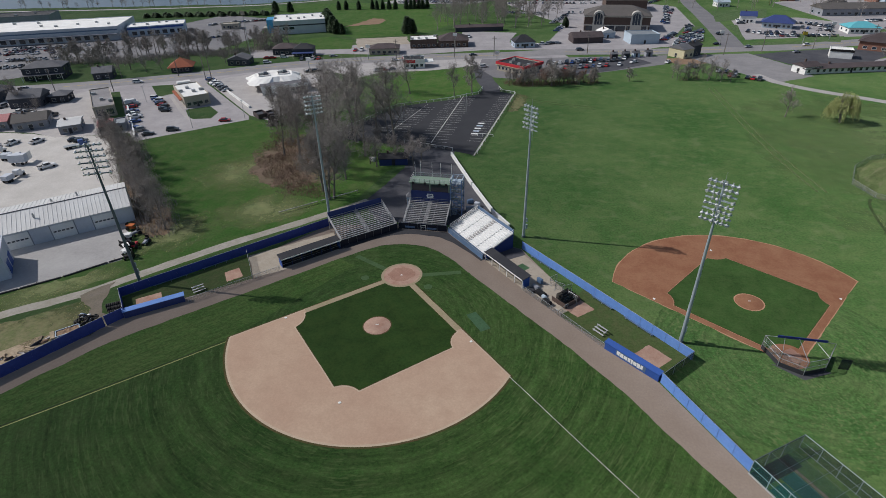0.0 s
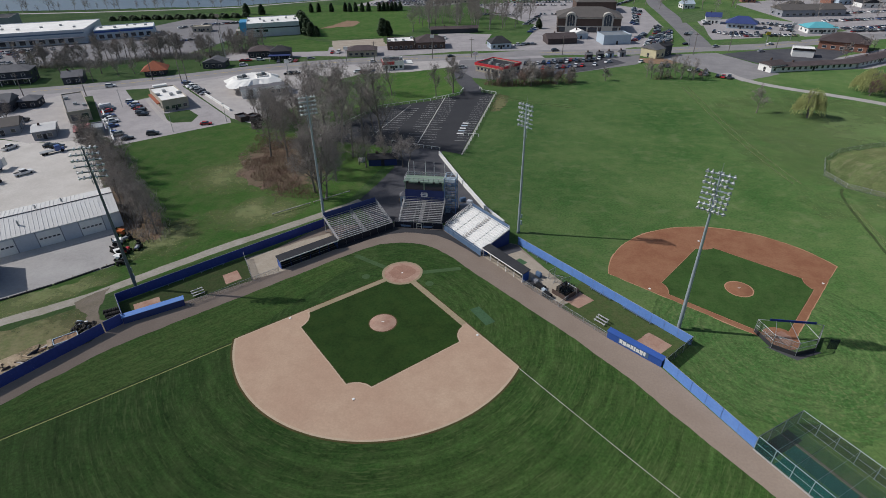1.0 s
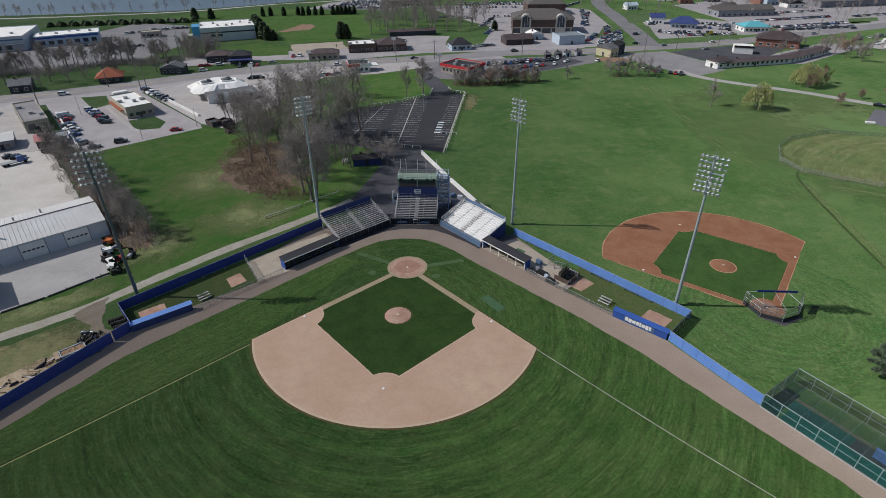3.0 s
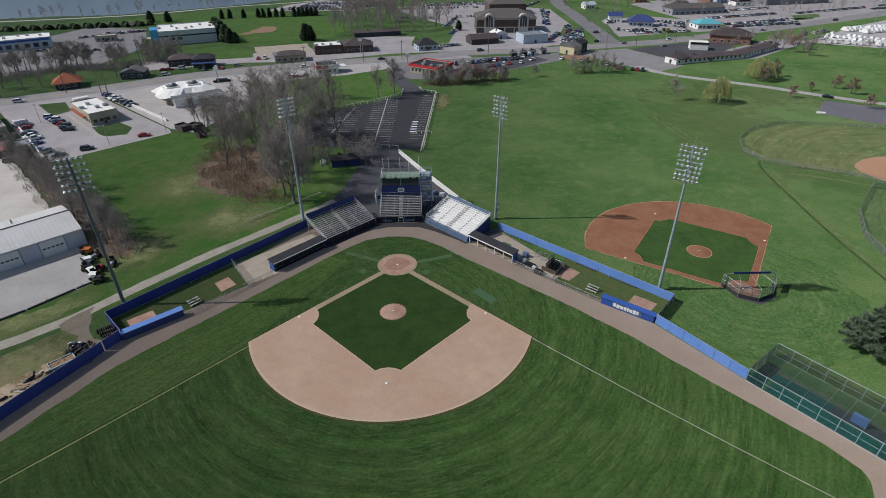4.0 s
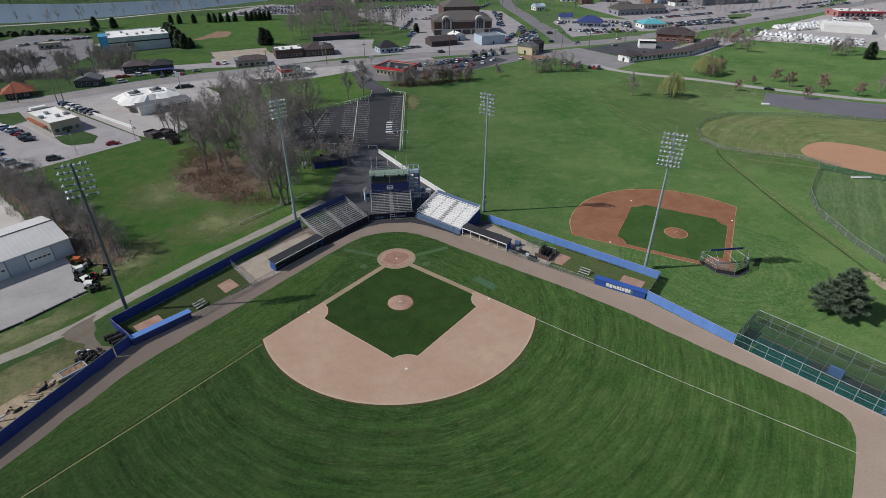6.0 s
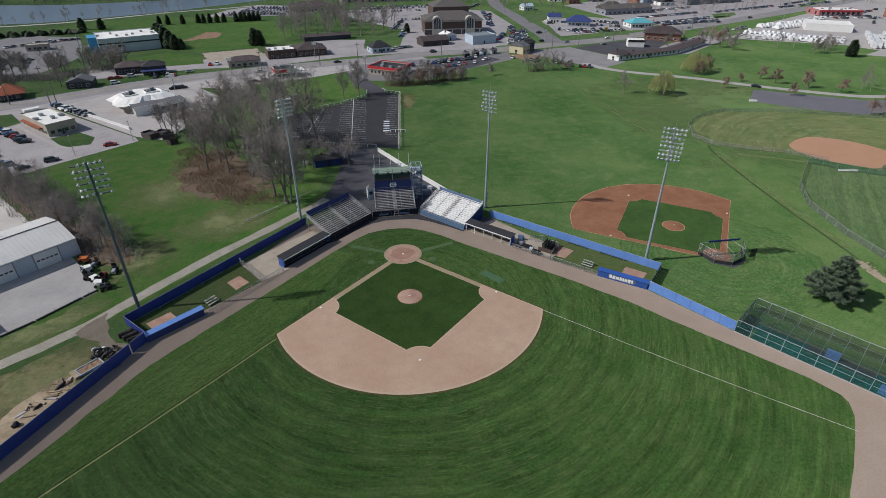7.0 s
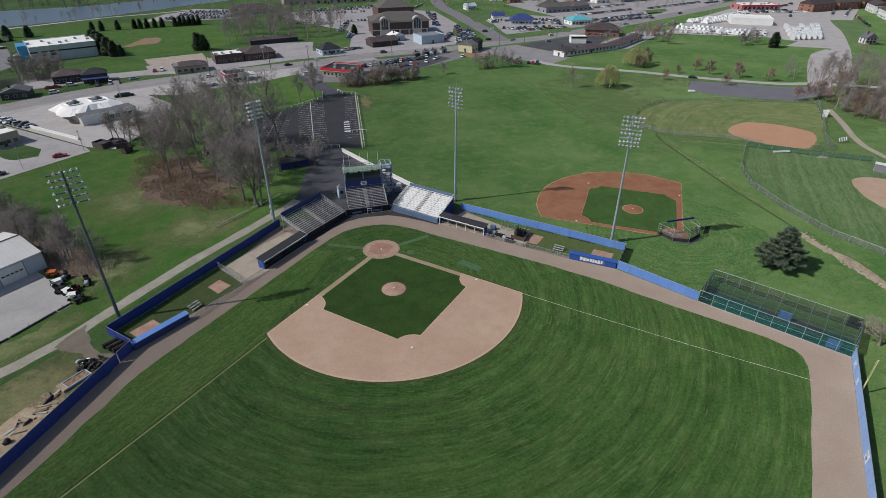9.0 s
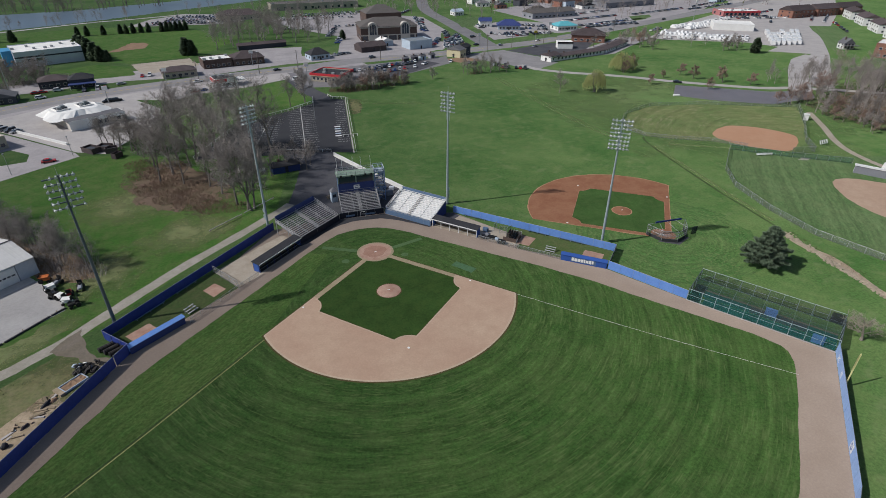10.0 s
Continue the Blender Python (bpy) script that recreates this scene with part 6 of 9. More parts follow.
for k in range(4):
    part("seat", box(B(), -2.4, 0.65 * k, 0.4 + 0.3 * k, 2.4, 0.65 * k + 0.3, 0.45 + 0.3 * k), M_ALU, th)
for s in (-2.1, 2.1):
    part("frame", beam(B(), (s, 0, 0.3), (s, 2.2, 1.3), 0.06, 0.3), M_GALV, th)
th = thing("players_bench", "long pale players' bench beside the softball infield", "bench", 150.5, 29.5, 0, -10)
part("seat", box(B(), -3.2, -0.2, 0.45, 3.2, 0.2, 0.52), M_ALU, th)
part("backrest", box(B(), -3.2, 0.2, 0.6, 3.2, 0.26, 0.95), M_ALU, th)
for s in (-2.8, 0, 2.8):
    part("leg", box(B(), s - 0.05, -0.15, 0, s + 0.05, 0.2, 0.45), M_GALV, th)
shelter((175.6, 1.0), (169.4, 9.4), 2.6, 2.4, "white-trimmed bench shelter of the softball field", roof=M_WHITE, ends=M_WHITE, wall=M_GWALL)
th = thing("concrete_block", "pale concrete block at the corner of the wet lot", "block", 172.0, 110.2, 0, -18)
bm = box(B(), -1.6, -0.7, 0, 1.6, 0.7, 0.7)
bmesh.ops.bevel(bm, geom=bm.edges[:], offset=0.08, segments=1, affect="EDGES")
part("block", bm, M_WHITE, th)
th = thing("score_booth", "small white scorer's booth by the softball fence", "booth", 201.5, 60.5, 0, 40)
part("wall", box(B(), -1, -1, 0, 1, 1, 2.4), M_WHITE, th)
part("roof", box(B(), -1.2, -1.2, 2.4, 1.2, 1.2, 2.55), M_WHITE, th)
# timber rail beside the gravel lane
for a, b in (((-42.0, 22.7), (-33.8, 30.8)), ((-33.2, 31.4), (-24.8, 39.8))):
    L, H = along(a, b)
    th = thing("timber_rail", "low pale timber rail in the grass", "rail", a[0], a[1], 0, H)
    part("rail", box(B(), 0, -0.08, 0.5, L, 0.08, 0.72), M_CONC, th)
    for x in (0.3, L / 2, L - 0.3):
        part("post", box(B(), x - 0.08, -0.07, 0, x + 0.08, 0.07, 0.5), M_WOOD, th)

# ---- tyres and rubble behind the fence ----
tyre = B()
for i in range(14):
    a = 2 * math.pi * i / 14
    for j in range(6):
        b = 2 * math.pi * j / 6
        tyre.verts.new(((0.36 + 0.15 * math.cos(b)) * math.cos(a), (0.36 + 0.15 * math.cos(b)) * math.sin(a), 0.14 + 0.14 * math.sin(b)))
tyre.verts.ensure_lookup_table()
for i in range(14):
    for j in range(6):
        tyre.faces.new([tyre.verts[k] for k in (i * 6 + j, ((i + 1) % 14) * 6 + j, ((i + 1) % 14) * 6 + (j + 1) % 6, i * 6 + (j + 1) % 6)])
tyre = finish(tyre, "tyre", M_TYRE, True)
rnd = random.Random(3)
for r in range(4):
    for c in range(8):
        ob = tagged(new("old_tyre", tyre), "worn black rubber tyre standing in a row", "tyre", "old tyres")
        x, y = -58.9 + 1.17 * r + 0.29 * c, -23.6 - 0.96 * r + 0.22 * c
        ob.matrix_basis = pose(x, y, 0.58, 90, 0, 127 + rnd.uniform(-7, 7)) @ Matrix.Diagonal((1.14, 1.14, 1.25, 1))
for k in range(30):
    ob = tagged(new("old_tyre", tyre), "worn black rubber tyre in a loose heap", "tyre", "old tyres")
    ob.matrix_basis = pose(-59.8 + rnd.uniform(-2.0, 1.8), -28.0 + rnd.uniform(-1.5, 1.2), rnd.uniform(0, 0.9), rnd.uniform(-40, 40), rnd.uniform(-40, 40), 0)
# skip with soil in it
L, H = along((-61.9, -34.0), (-58.9, -30.9))
th = thing("soil_skip", "pale blue and white open skip filled with soil", "skip", -61.9, -34.0, 0, H)
part("floor", box(B(), 0, 0, 0, L, 2.3, 0.1), M_LBLUE, th)
for x0, y0, x1, y1 in ((0, 0, L, 0.14), (0, 2.16, L, 2.3), (0, 0.15, 0.14, 2.15), (L - 0.14, 0.15, L, 2.15)):
    part("side", box(B(), x0, y0, 0.1, x1, y1, 0.45), M_LBLUE, th)
part("rim", box(B(), -0.9, -0.1, 0.0, -0.1, 2.4, 0.5), M_SAND, th, "pale timber end boards")
bm = B()
bmesh.ops.create_grid(bm, x_segments=12, y_segments=8, size=1, matrix=Matrix.Diagonal((L / 2 - 0.16, 0.99, 1, 1)))
for v in bm.verts:
    v.co = Vector((v.co.x + L / 2, v.co.y + 1.15, 0.30 + 0.2 * noise.noise(v.co * 1.7)))
part("soil", bm, M_BARE, th)
for k in range(5):
    bm = B()
    bmesh.ops.create_icosphere(bm, subdivisions=2, radius=1)
    for v in bm.verts:
        v.co = Vector((v.co.x * 0.55, v.co.y * 0.4, (v.co.z + 0.9) * 0.3)) * (1 + 0.25 * noise.noise(v.co * 1.9 + Vector((k, 0, 0))))
    ob = tagged(new("white_sack", finish(bm, "white_sack", M_WHITE if k % 2 == 0 else M_LBLUE)), "crumpled pale sack among old tyres", "sack", "sacks")
    ob.matrix_basis = pose(-60.4 + rnd.uniform(-1.4, 1.2) - 0.5 * k, -27.4 + rnd.uniform(-0.7, 0.7), 0.1, 0, 0, 60 * k)
for k, (x, y, w, d, h, m, lab) in enumerate(((-64.4, -36.0, 2.6, 0.8, 0.6, M_DARK, "dark scrap lying on pale sand"), (-63.6, -35.2, 1.6, 1.0, 0.4, M_BARE, "heap of orange-brown soil"), (-66.2, -40.6, 1.8, 0.6, 0.5, M_SHINGLE, "rusty steel scrap lying on sand"), (-67.8, -44.5, 1.4, 0.9, 0.9, M_DARK, "dark broken barrow on the bank"), (-61.2, -27.0, 1.8, 1.2, 0.8, M_STEELBLUE, "blue-grey tarpaulin over a heap"))):
    bm = B()
    bmesh.ops.create_icosphere(bm, subdivisions=2, radius=1)
    for v in bm.verts:
        v.co = Vector((v.co.x * w / 2, v.co.y * d / 2, max(0, v.co.z) * h)) * (1 + 0.35 * noise.noise(v.co * 1.7 + Vector((k, 0, 0))))
    ob = tagged(new("debris_mound", finish(bm, "debris_mound", m)), lab, "heap")
    ob.matrix_basis = pose(x, y, 0, 0, 0, 62)
for k in range(14):
    w, d, h = rnd.uniform(0.8, 2.6), rnd.uniform(0.15, 0.5), rnd.uniform(0.1, 0.3)
    t = rnd.random()
    bm = B()
    box(bm, -w / 2, -d / 2, 0, w / 2, d / 2, h)
    ob = tagged(new("loose_board", finish(bm, "loose_board", rnd.choice((M_WOOD, M_SAND, M_SAND, M_CONC)))), "loose old board lying on the sandy bank", "board", "loose boards")
    ob.matrix_basis = pose(-62.6 - 5.0 * t + rnd.uniform(-2.6, 0.2), -34.5 - 11 * t + rnd.uniform(-0.8, 0.8), 0.02, 0, 0, rnd.uniform(0, 180))

# dark timber edge between yard and lawn
for a, b in (((-90.2, -26.8), (-84.2, -21.2)), ((-84.0, -21.0), (-78.2, -15.4)), ((-77.9, -15.1), (-71.9, -7.9)), ((-71.7, -7.7), (-69.6, -5.4))):
    L, H = along(a, b)
    th = thing("yard_edge", "dark weathered timber edging along the yard", "edging", a[0], a[1], 0, H, "yard edging")
    part("beam", box(B(), 0, -0.16, 0, L, 0.16, 0.32), M_DARK, th)
    part("stake", box(B(), L * 0.4, 0.17, 0, L * 0.4 + 0.15, 0.3, 0.6), M_WOOD, th)

# ---- town ----


def windows_row(th, x0, x1, n, z0, z1, w, y, pane=None, frame_mat=None, face=0, door_at=()):
    """A row of framed windows on a wall facing -y at depth y of the thing."""
    pane = pane or M_GLASS
    frame_mat = frame_mat or M_STONE
    h = z1 - z0
    f = B()
    for a, b, c, d in ((-w / 2 - 0.1, -w / 2, -0.1, h + 0.1), (w / 2, w / 2 + 0.1, -0.1, h + 0.1), (-w / 2, w / 2, h, h + 0.1), (-w / 2, w / 2, -0.1, 0)):
        box(f, a, -0.08, c, b, 0.0, d)
    f = finish(f, "window_frame", frame_mat)
    g = finish(box(B(), -w / 2, -0.04, 0, w / 2, 0.0, h), "pane", pane)
    for i in range(n):
        x = x0 + (x1 - x0) * (i + 0.5) / n
        win = piece("window", f, th, pose(x, y - 0.01, z0))
        piece("pane", g, win, pose(0, 0, 0))


def end_windows(th, n, depth, z0, z1, w, x, right):
    """Windows on an end wall."""
    h = z1 - z0
    g = finish(box(B(), -w / 2, -0.05, 0, w / 2, 0.0, h), "pane", M_GLASS)
    for i in range(n):
        piece("window", g, th, pose(x + (0.01 if right else -0.01), depth * (i + 0.5) / n, z0, 0, 0, 90 if right else -90))


def building(name, label, a, b, depth, height, roof="flat", wall=None, top=None, pitch=2.5, win=0, storeys=1, win_w=1.4, ends=2, door=True, category="building", units=0, ridge_across=False, over=0.4, frame_mat=None, group="", pane_h=1.3):
    """A house or shop. a, b: the foot of the front wall, left to right; the house goes back from it."""
    wall, top = wall or M_GWALL, top or M_GSHINGLE
    L, H = along(a, b)
    th = thing(name, label, category, a[0], a[1], 0, H, group)
    part("wall", box(B(), 0, 0, 0, L, depth, height), wall, th)
    if roof == "flat":
        bm = B()
        box(bm, 0.25, 0.25, height, L - 0.25, depth - 0.25, height + 0.12)
        part("roof", bm, top, th)
        for x0, y0, x1, y1 in ((-0.05, -0.05, L + 0.05, 0.22), (-0.05, depth - 0.22, L + 0.05, depth + 0.05), (-0.05, 0.22, 0.22, depth - 0.22), (L - 0.22, 0.22, L + 0.05, depth - 0.22)):
            part("parapet", box(B(), x0, y0, height, x1, y1, height + 0.5), wall, th)
        unit = finish(box(B(), -0.9, -0.7, 0, 0.9, 0.7, 1.0), "roof_unit", M_GALV)
        rnd = random.Random(int(abs(a[0]) * 10))
        for k in range(units):
            piece("roof_unit", unit, th, pose(L * (k + 0.5 + rnd.uniform(-0.3, 0.3)) / units, depth * rnd.uniform(0.2, 0.8), height + 0.12, 0, 0, rnd.choice((0, 90))))
    else:
        o = over
        bm = B()
        if roof == "gable":
            if ridge_across:
                r0, r1 = (L / 2, -o), (L / 2, depth + o)
            else:
                r0, r1 = (-o, depth / 2), (L + o, depth / 2)
        elif roof == "hip":
            i = min(L, depth) / 2 * 0.95
            r0, r1 = ((i, depth / 2), (L - i, depth / 2)) if L >= depth else ((L / 2, i), (L / 2, depth - i))
        else:
            r0, r1 = (L / 2 - 0.1, depth / 2), (L / 2 + 0.1, depth / 2)
        e = [bm.verts.new((x, y, height + z)) for z in (0.0, 0.15) for x, y in ((-o, -o), (L + o, -o), (L + o, depth + o), (-o, depth + o))]
        p, q = bm.verts.new((*r0, height + pitch)), bm.verts.new((*r1, height + pitch))
        bm.faces.new(e[3::-1])
        for i in range(4):
            bm.faces.new((e[i], e[(i + 1) % 4], e[4 + (i + 1) % 4], e[4 + i]))
        if ridge_across or (roof == "hip" and L < depth):
            for f in ((e[4], e[5], p), (e[5], e[6], q, p), (e[6], e[7], q), (e[7], e[4], p, q)):
                bm.faces.new(f)
        else:
            for f in ((e[4], e[5], q, p), (e[5], e[6], q), (e[6], e[7], p, q), (e[7], e[4], p)):
                bm.faces.new(f)
        part("roof", bm, top, th)
        if L * depth < 400 and roof == "gable":
            part("chimney", box(B(), L * 0.3 - 0.35, depth * 0.5 - 0.35, height + pitch * 0.6, L * 0.3 + 0.35, depth * 0.5 + 0.35, height + pitch + 0.8), M_BRICK, th)
    for s in range(storeys):
        base = height / storeys * s
        if win:
            windows_row(th, L * 0.04, L * 0.96, win, base + 0.9, base + 0.9 + pane_h, win_w, 0, frame_mat=frame_mat)
            if ends:
                end_windows(th, ends, depth, base + 0.9, base + 0.9 + pane_h, win_w, L, True)
                end_windows(th, ends, depth, base + 0.9, base + 0.9 + pane_h, win_w, 0, False)
    if door:
        part("door", box(B(), L * 0.5 - 0.55, -0.06, 0.02, L * 0.5 + 0.55, -0.005, 2.1), M_DARK, th)
    return th


# shopping strip
mall = building("shopping_strip", "long pale shopping strip with a white membrane roof", (-420, 175), (-273, 244), 46, 8.3, "flat", M_SHEDWALL, M_WROOF, units=14, win=26, win_w=3.4, pane_h=2.6, ends=0, door=False)
part("canopy", box(B(), 0, -3.0, 3.9, 162, -0.02, 4.4), M_GWALL, mall)
part("fascia_stripe", box(B(), 0, -0.1, 6.2, 162, -0.02, 7.0), M_STEELBLUE, mall)
th = building("shopping_strip", "lower wing of the shopping strip with a white roof", (-272.5, 252), (-240.5, 272), 20, 6, "flat", M_LBLUE, M_WROOF, units=5, win=7, win_w=3, pane_h=2.4, ends=0)
part("blue_band", box(B(), 0, -0.12, 4.6, 37, -0.02, 5.8), M_ROYAL, th)
building("shopping_strip", "dark-roofed rear hall behind the shopping strip", (-470, 235), (-372, 288), 26, 8, "flat", M_GWALL, M_DARK, units=6)
# street front, far side
th = building("town_house", "two-storey dark blue-grey house with a porch", (-243, 136), (-226, 144.5), 12, 6.2, "hip", M_DWALL, M_GSHINGLE, 2.6, win=4, storeys=2, frame_mat=M_WHITE, category="house")
part("porch_roof", box(B(), -0.6, -2.6, 2.9, 19.6, -0.02, 3.1), M_GSHINGLE, th)
for x in (0, 6, 12, 18.6):
    part("porch_post", box(B(), x - 0.1, -2.4, 0, x + 0.1, -2.2, 2.9), M_WHITE, th)
building("town_house", "small dark grey house on a lawn", (-207, 143), (-199, 147.5), 9, 3.4, "gable", M_DWALL, M_GSHINGLE, 2.6, win=2, ends=1, category="house", frame_mat=M_WHITE)
th = building("orange_hut", "low shop with a peaked orange shingle roof", (-174.5, 162), (-165.5, 166.5), 9, 2.9, "peak", M_DWALL, M_ORANGE, 4.2, win=3, ends=2, over=1.5)
building("town_house", "low black-sided house beside the street", (-152.5, 181.5), (-141, 183.5), 9, 3.2, "gable", M_DWALL, M_GSHINGLE, 2.2, win=3, ends=1, category="house", ridge_across=True)
building("shop", "dark brown low shop with a hipped roof", (-139, 209), (-126, 213), 11, 3.6, "hip", M_DWALL, M_SHINGLE, 2.4, win=4)
th = building("shop", "navy-sided shop with a blue porch roof", (-124, 206), (-113, 209), 9, 4.4, "hip", M_DWALL, M_DARK, 2.6, win=3)
part("porch_roof", box(B(), -0.5, -4.5, 2.7, 12, -0.02, 3.0), M_BLUEROOF, th)
for x in (0, 5.5, 11.5):
    part("porch_post", box(B(), x - 0.1, -4.2, 0, x + 0.1, -4.0, 2.7), M_WHITE, th)
building("shop", "long brown shop with a low shingle roof", (-81, 216.5), (-64, 221), 10, 3.4, "hip", M_BEIGE, M_SHINGLE, 2.2, win=5, win_w=1.8)
building("shop", "brown brick shop with a flat grey roof", (-61.5, 237), (-45.5, 241.5), 14, 4.6, "flat", M_BRICK, M_WROOF, units=4, win=5, ends=2)
building("shop", "brown brick restaurant with a hipped shingle roof", (-45, 241.5), (-27, 245.5), 15, 3.8, "hip", M_BRICK, M_SHINGLE, 3.6, win=5, ends=2)
building("barn_shed", "long low dark timber shed before the park trees", (-44, 292), (-12, 300), 6, 2.8, "gable", M_DWALL, M_SHINGLE, 1.6, door=False)
th = building("fast_food_shop", "small white shop with red upper walls", (-51.5, 187), (-41, 190.5), 10, 4.2, "flat", M_WHITE, M_DARK, win=4, units=3)
part("red_band", box(B(), -0.15, -0.2, 2.9, 6.0, -0.03, 4.5), M_REDROOF, th)
part("red_band", box(B(), -0.3, -0.18, 2.9, -0.12, 9.0, 4.5), M_REDROOF, th)
part("canopy", box(B(), 11.3, 1.0, 2.6, 16, 8.0, 3.0), M_WHITE, th)
th = building("diner", "cream diner with a broad red roof band", (-2.4, 191), (12.4, 181), 15, 3.6, "flat", M_BEIGE, M_DARK, win=7, win_w=1.3, ends=4, units=4)
Ld = 17.9
for x0, y0, x1, y1 in ((-0.5, -0.5, Ld + 0.4, 0.0), (-0.5, 15.0, Ld + 0.4, 15.5), (-0.5, 0.0, 0.0, 15.0), (Ld, 0.0, Ld + 0.4, 15.0)):
    part("red_band", box(B(), x0, y0, 3.2, x1, y1, 4.5), M_REDROOF, th)
part("gold_stripe", box(B(), -0.55, -0.56, 3.0, Ld + 0.45, -0.505, 3.2), M_CREAM, th)
building("shop", "pale restaurant with a steep dark roof", (1.5, 245), (13.5, 249), 10, 3.2, "hip", M_LBLUE, M_DARK, 3.6, win=4)
# brick hall with arched windows
hall = building("brick_hall", "large brown brick hall with two tall arched windows", (42.5, 306), (85.0, 305.5), 26, 9.6, "hip", M_BRICK, M_TANSHINGLE, 5.2, win=9, win_w=2.6, pane_h=2.2, ends=5, over=0.9)
part("cornice", box(B(), -0.3, -0.35, 8.8, 42.8, -0.02, 9.5), M_STONE, hall)
part("belt_course", box(B(), -0.1, -0.25, 3.4, 42.6, -0.02, 4.0), M_STONE, hall)
for x in (9.0, 33.5):
    bm = B()
    pts = [(x - 3.6, 0.2), (x + 3.6, 0.2)] + [(x + 3.6 * math.cos(t), 9.0 + 3.6 * math.sin(t)) for t in [math.pi * k / 12 for k in range(13)]]
    front = [bm.verts.new((u, -0.9, z)) for u, z in pts]
    back = [bm.verts.new((u, 4.0, z)) for u, z in pts]
    bm.faces.new(front), bm.faces.new(back[::-1])
    for i in range(len(pts)):
        bm.faces.new((front[i], back[i], back[(i + 1) % len(pts)], front[(i + 1) % len(pts)]))
    arch = part("arched_bay", bm, M_STONE, hall, "pale stone arched bay")
    bm = B()
    pts = [(x - 2.5, 4.2), (x + 2.5, 4.2)] + [(x + 2.5 * math.cos(t), 9.0 + 2.5 * math.sin(t)) for t in [math.pi * k / 12 for k in range(13)]]
    bm.faces.new([bm.verts.new((u, -0.96, z)) for u, z in pts])
    part("arched_pane", bm, M_GLASS, arch)
    for u in (-0.85, 0.85):
        part("mullion", box(B(), x + u - 0.1, -1.05, 4.2, x + u + 0.1, -0.97, 11.2), M_STONE, arch)
for k in range(6):
    part("shop_bay", box(B(), 1.2 + 6.9 * k, -0.14, 0.3, 6.0 + 6.9 * k, -0.03, 3.2), M_GLASS, hall)
    part("stone_pier", box(B(), 6.1 + 6.9 * k, -0.3, 0.0, 7.0 + 6.9 * k, -0.03, 3.4), M_STONE, hall)
building("brick_hall", "brown brick annexe with a hipped roof", (60, 392), (92, 394), 26, 8, "hip", M_BRICK, M_TANSHINGLE, 6, win=6, ends=3)
building("shed", "dark weathered barn with a low roof", (36, 262), (54, 267), 12, 3.2, "gable", M_SHINGLE, M_SHINGLE, 2.6)
building("shed", "white gabled shed with pale blue trim", (53, 280), (62, 283), 9, 3.4, "gable", M_LBLUE, M_WROOF, 2.2, ridge_across=True)
building("shed", "pale blue metal box building", (70, 263.5), (87, 268), 13, 5.2, "flat", M_LBLUE, M_GALV, win=0, ends=0)
th = building("cottage", "narrow cream cottage with a dark lean-to", (88.0, 235), (95.0, 227.6), 8, 4.6, "gable", M_CREAM, M_GSHINGLE, 2.4, win=1, ends=2, ridge_across=True, category="house")
building("cottage", "dark tall annexe of the cream cottage", (100.6, 233), (105.4, 238), 6, 5.6, "gable", M_DWALL, M_DARK, 1.6, win=1, category="house")
for k, (x, y) in enumerate(((57, 224), (63.5, 226.5), (69, 228), (76, 231))):
    building("garden_shed", "small portable garden shed on display", (x, y), (x + 3.4, y + 1.0), 3.2, 2.2, "gable", (M_SHINGLE, M_DWALL, M_LBLUE, M_GWALL)[k], M_GSHINGLE, 1.2, category="shed", group="garden sheds", over=0.15)
# near side of the street, left
building("workshop", "long flat grey-roofed concrete workshop", (-158.5, 88.3), (-152.5, 94.0), 33, 4.2, "flat", M_BEIGE, M_STREET, units=3, win=2, win_w=2.6, pane_h=2.4, ends=6)
building("workshop", "small pale grey garage with a low metal roof", (-157.5, 68.5), (-151.5, 73.0), 11, 3.2, "gable", M_GWALL, M_METALROOF, 1.0, win=2)
th = building("workshop", "low shed with a faded pink metal roof", (-142.4, 72.0), (-138.6, 75.0), 9, 2.8, "gable", M_DWALL, M_PINK, 0.8)
building("workshop", "low grey lean-to shed", (-138.2, 75.6), (-135.0, 78.0), 8, 2.6, "flat", M_GWALL, M_GALV)
building("town_house", "dark rambling house with grey shingle roofs", (-207.8, 94.0), (-196.0, 99.6), 11, 4.2, "gable", M_DWALL, M_GSHINGLE, 2.8, win=3, ends=2, category="house")
building("town_house", "small dark lean-to house", (-196.5, 104.0), (-189.5, 107.0), 8, 3.2, "hip", M_DWALL, M_GSHINGLE, 1.8, win=2, category="house")
building("town_house", "dark house with a broad hipped roof", (-238, 98), (-222, 102), 12, 4.4, "hip", M_DWALL, M_GSHINGLE, 3.0, win=3, category="house")
building("town_house", "grey-brown house with a low shingle roof", (-179.0, 68.5), (-169.5, 75.5), 12, 3.3, "gable", M_GWALL, M_TANSHINGLE, 2.2, win=3, category="house")
building("town_house", "low house with a rust-red metal roof", (-193.0, 66.0), (-184.0, 71.0), 10, 3.3, "gable", M_GWALL, M_PINK, 1.8, win=3, category="house")
building("town_house", "grey house beside the yard", (-232, 64), (-214, 66), 11, 4.2, "gable", M_GWALL, M_GSHINGLE, 2.4, win=3, category="house")
building("town_house", "brown house beside the street", (-268, 96), (-252, 101), 12, 4.6, "gable", M_SHINGLE, M_SHINGLE, 2.6, win=3, category="house")
# restaurants
th = building("restaurant", "tan restaurant with a flat white roof", (-128.5, 107.0), (-121.0, 114.5), 24.5, 4.4, "flat", M_BEIGE, M_WROOF, units=4, win=4, ends=7, win_w=1.5)
part("entrance_tower", box(B(), 2.0, 24.6, 0, 8.0, 27.0, 5.6), M_WHITE, th)
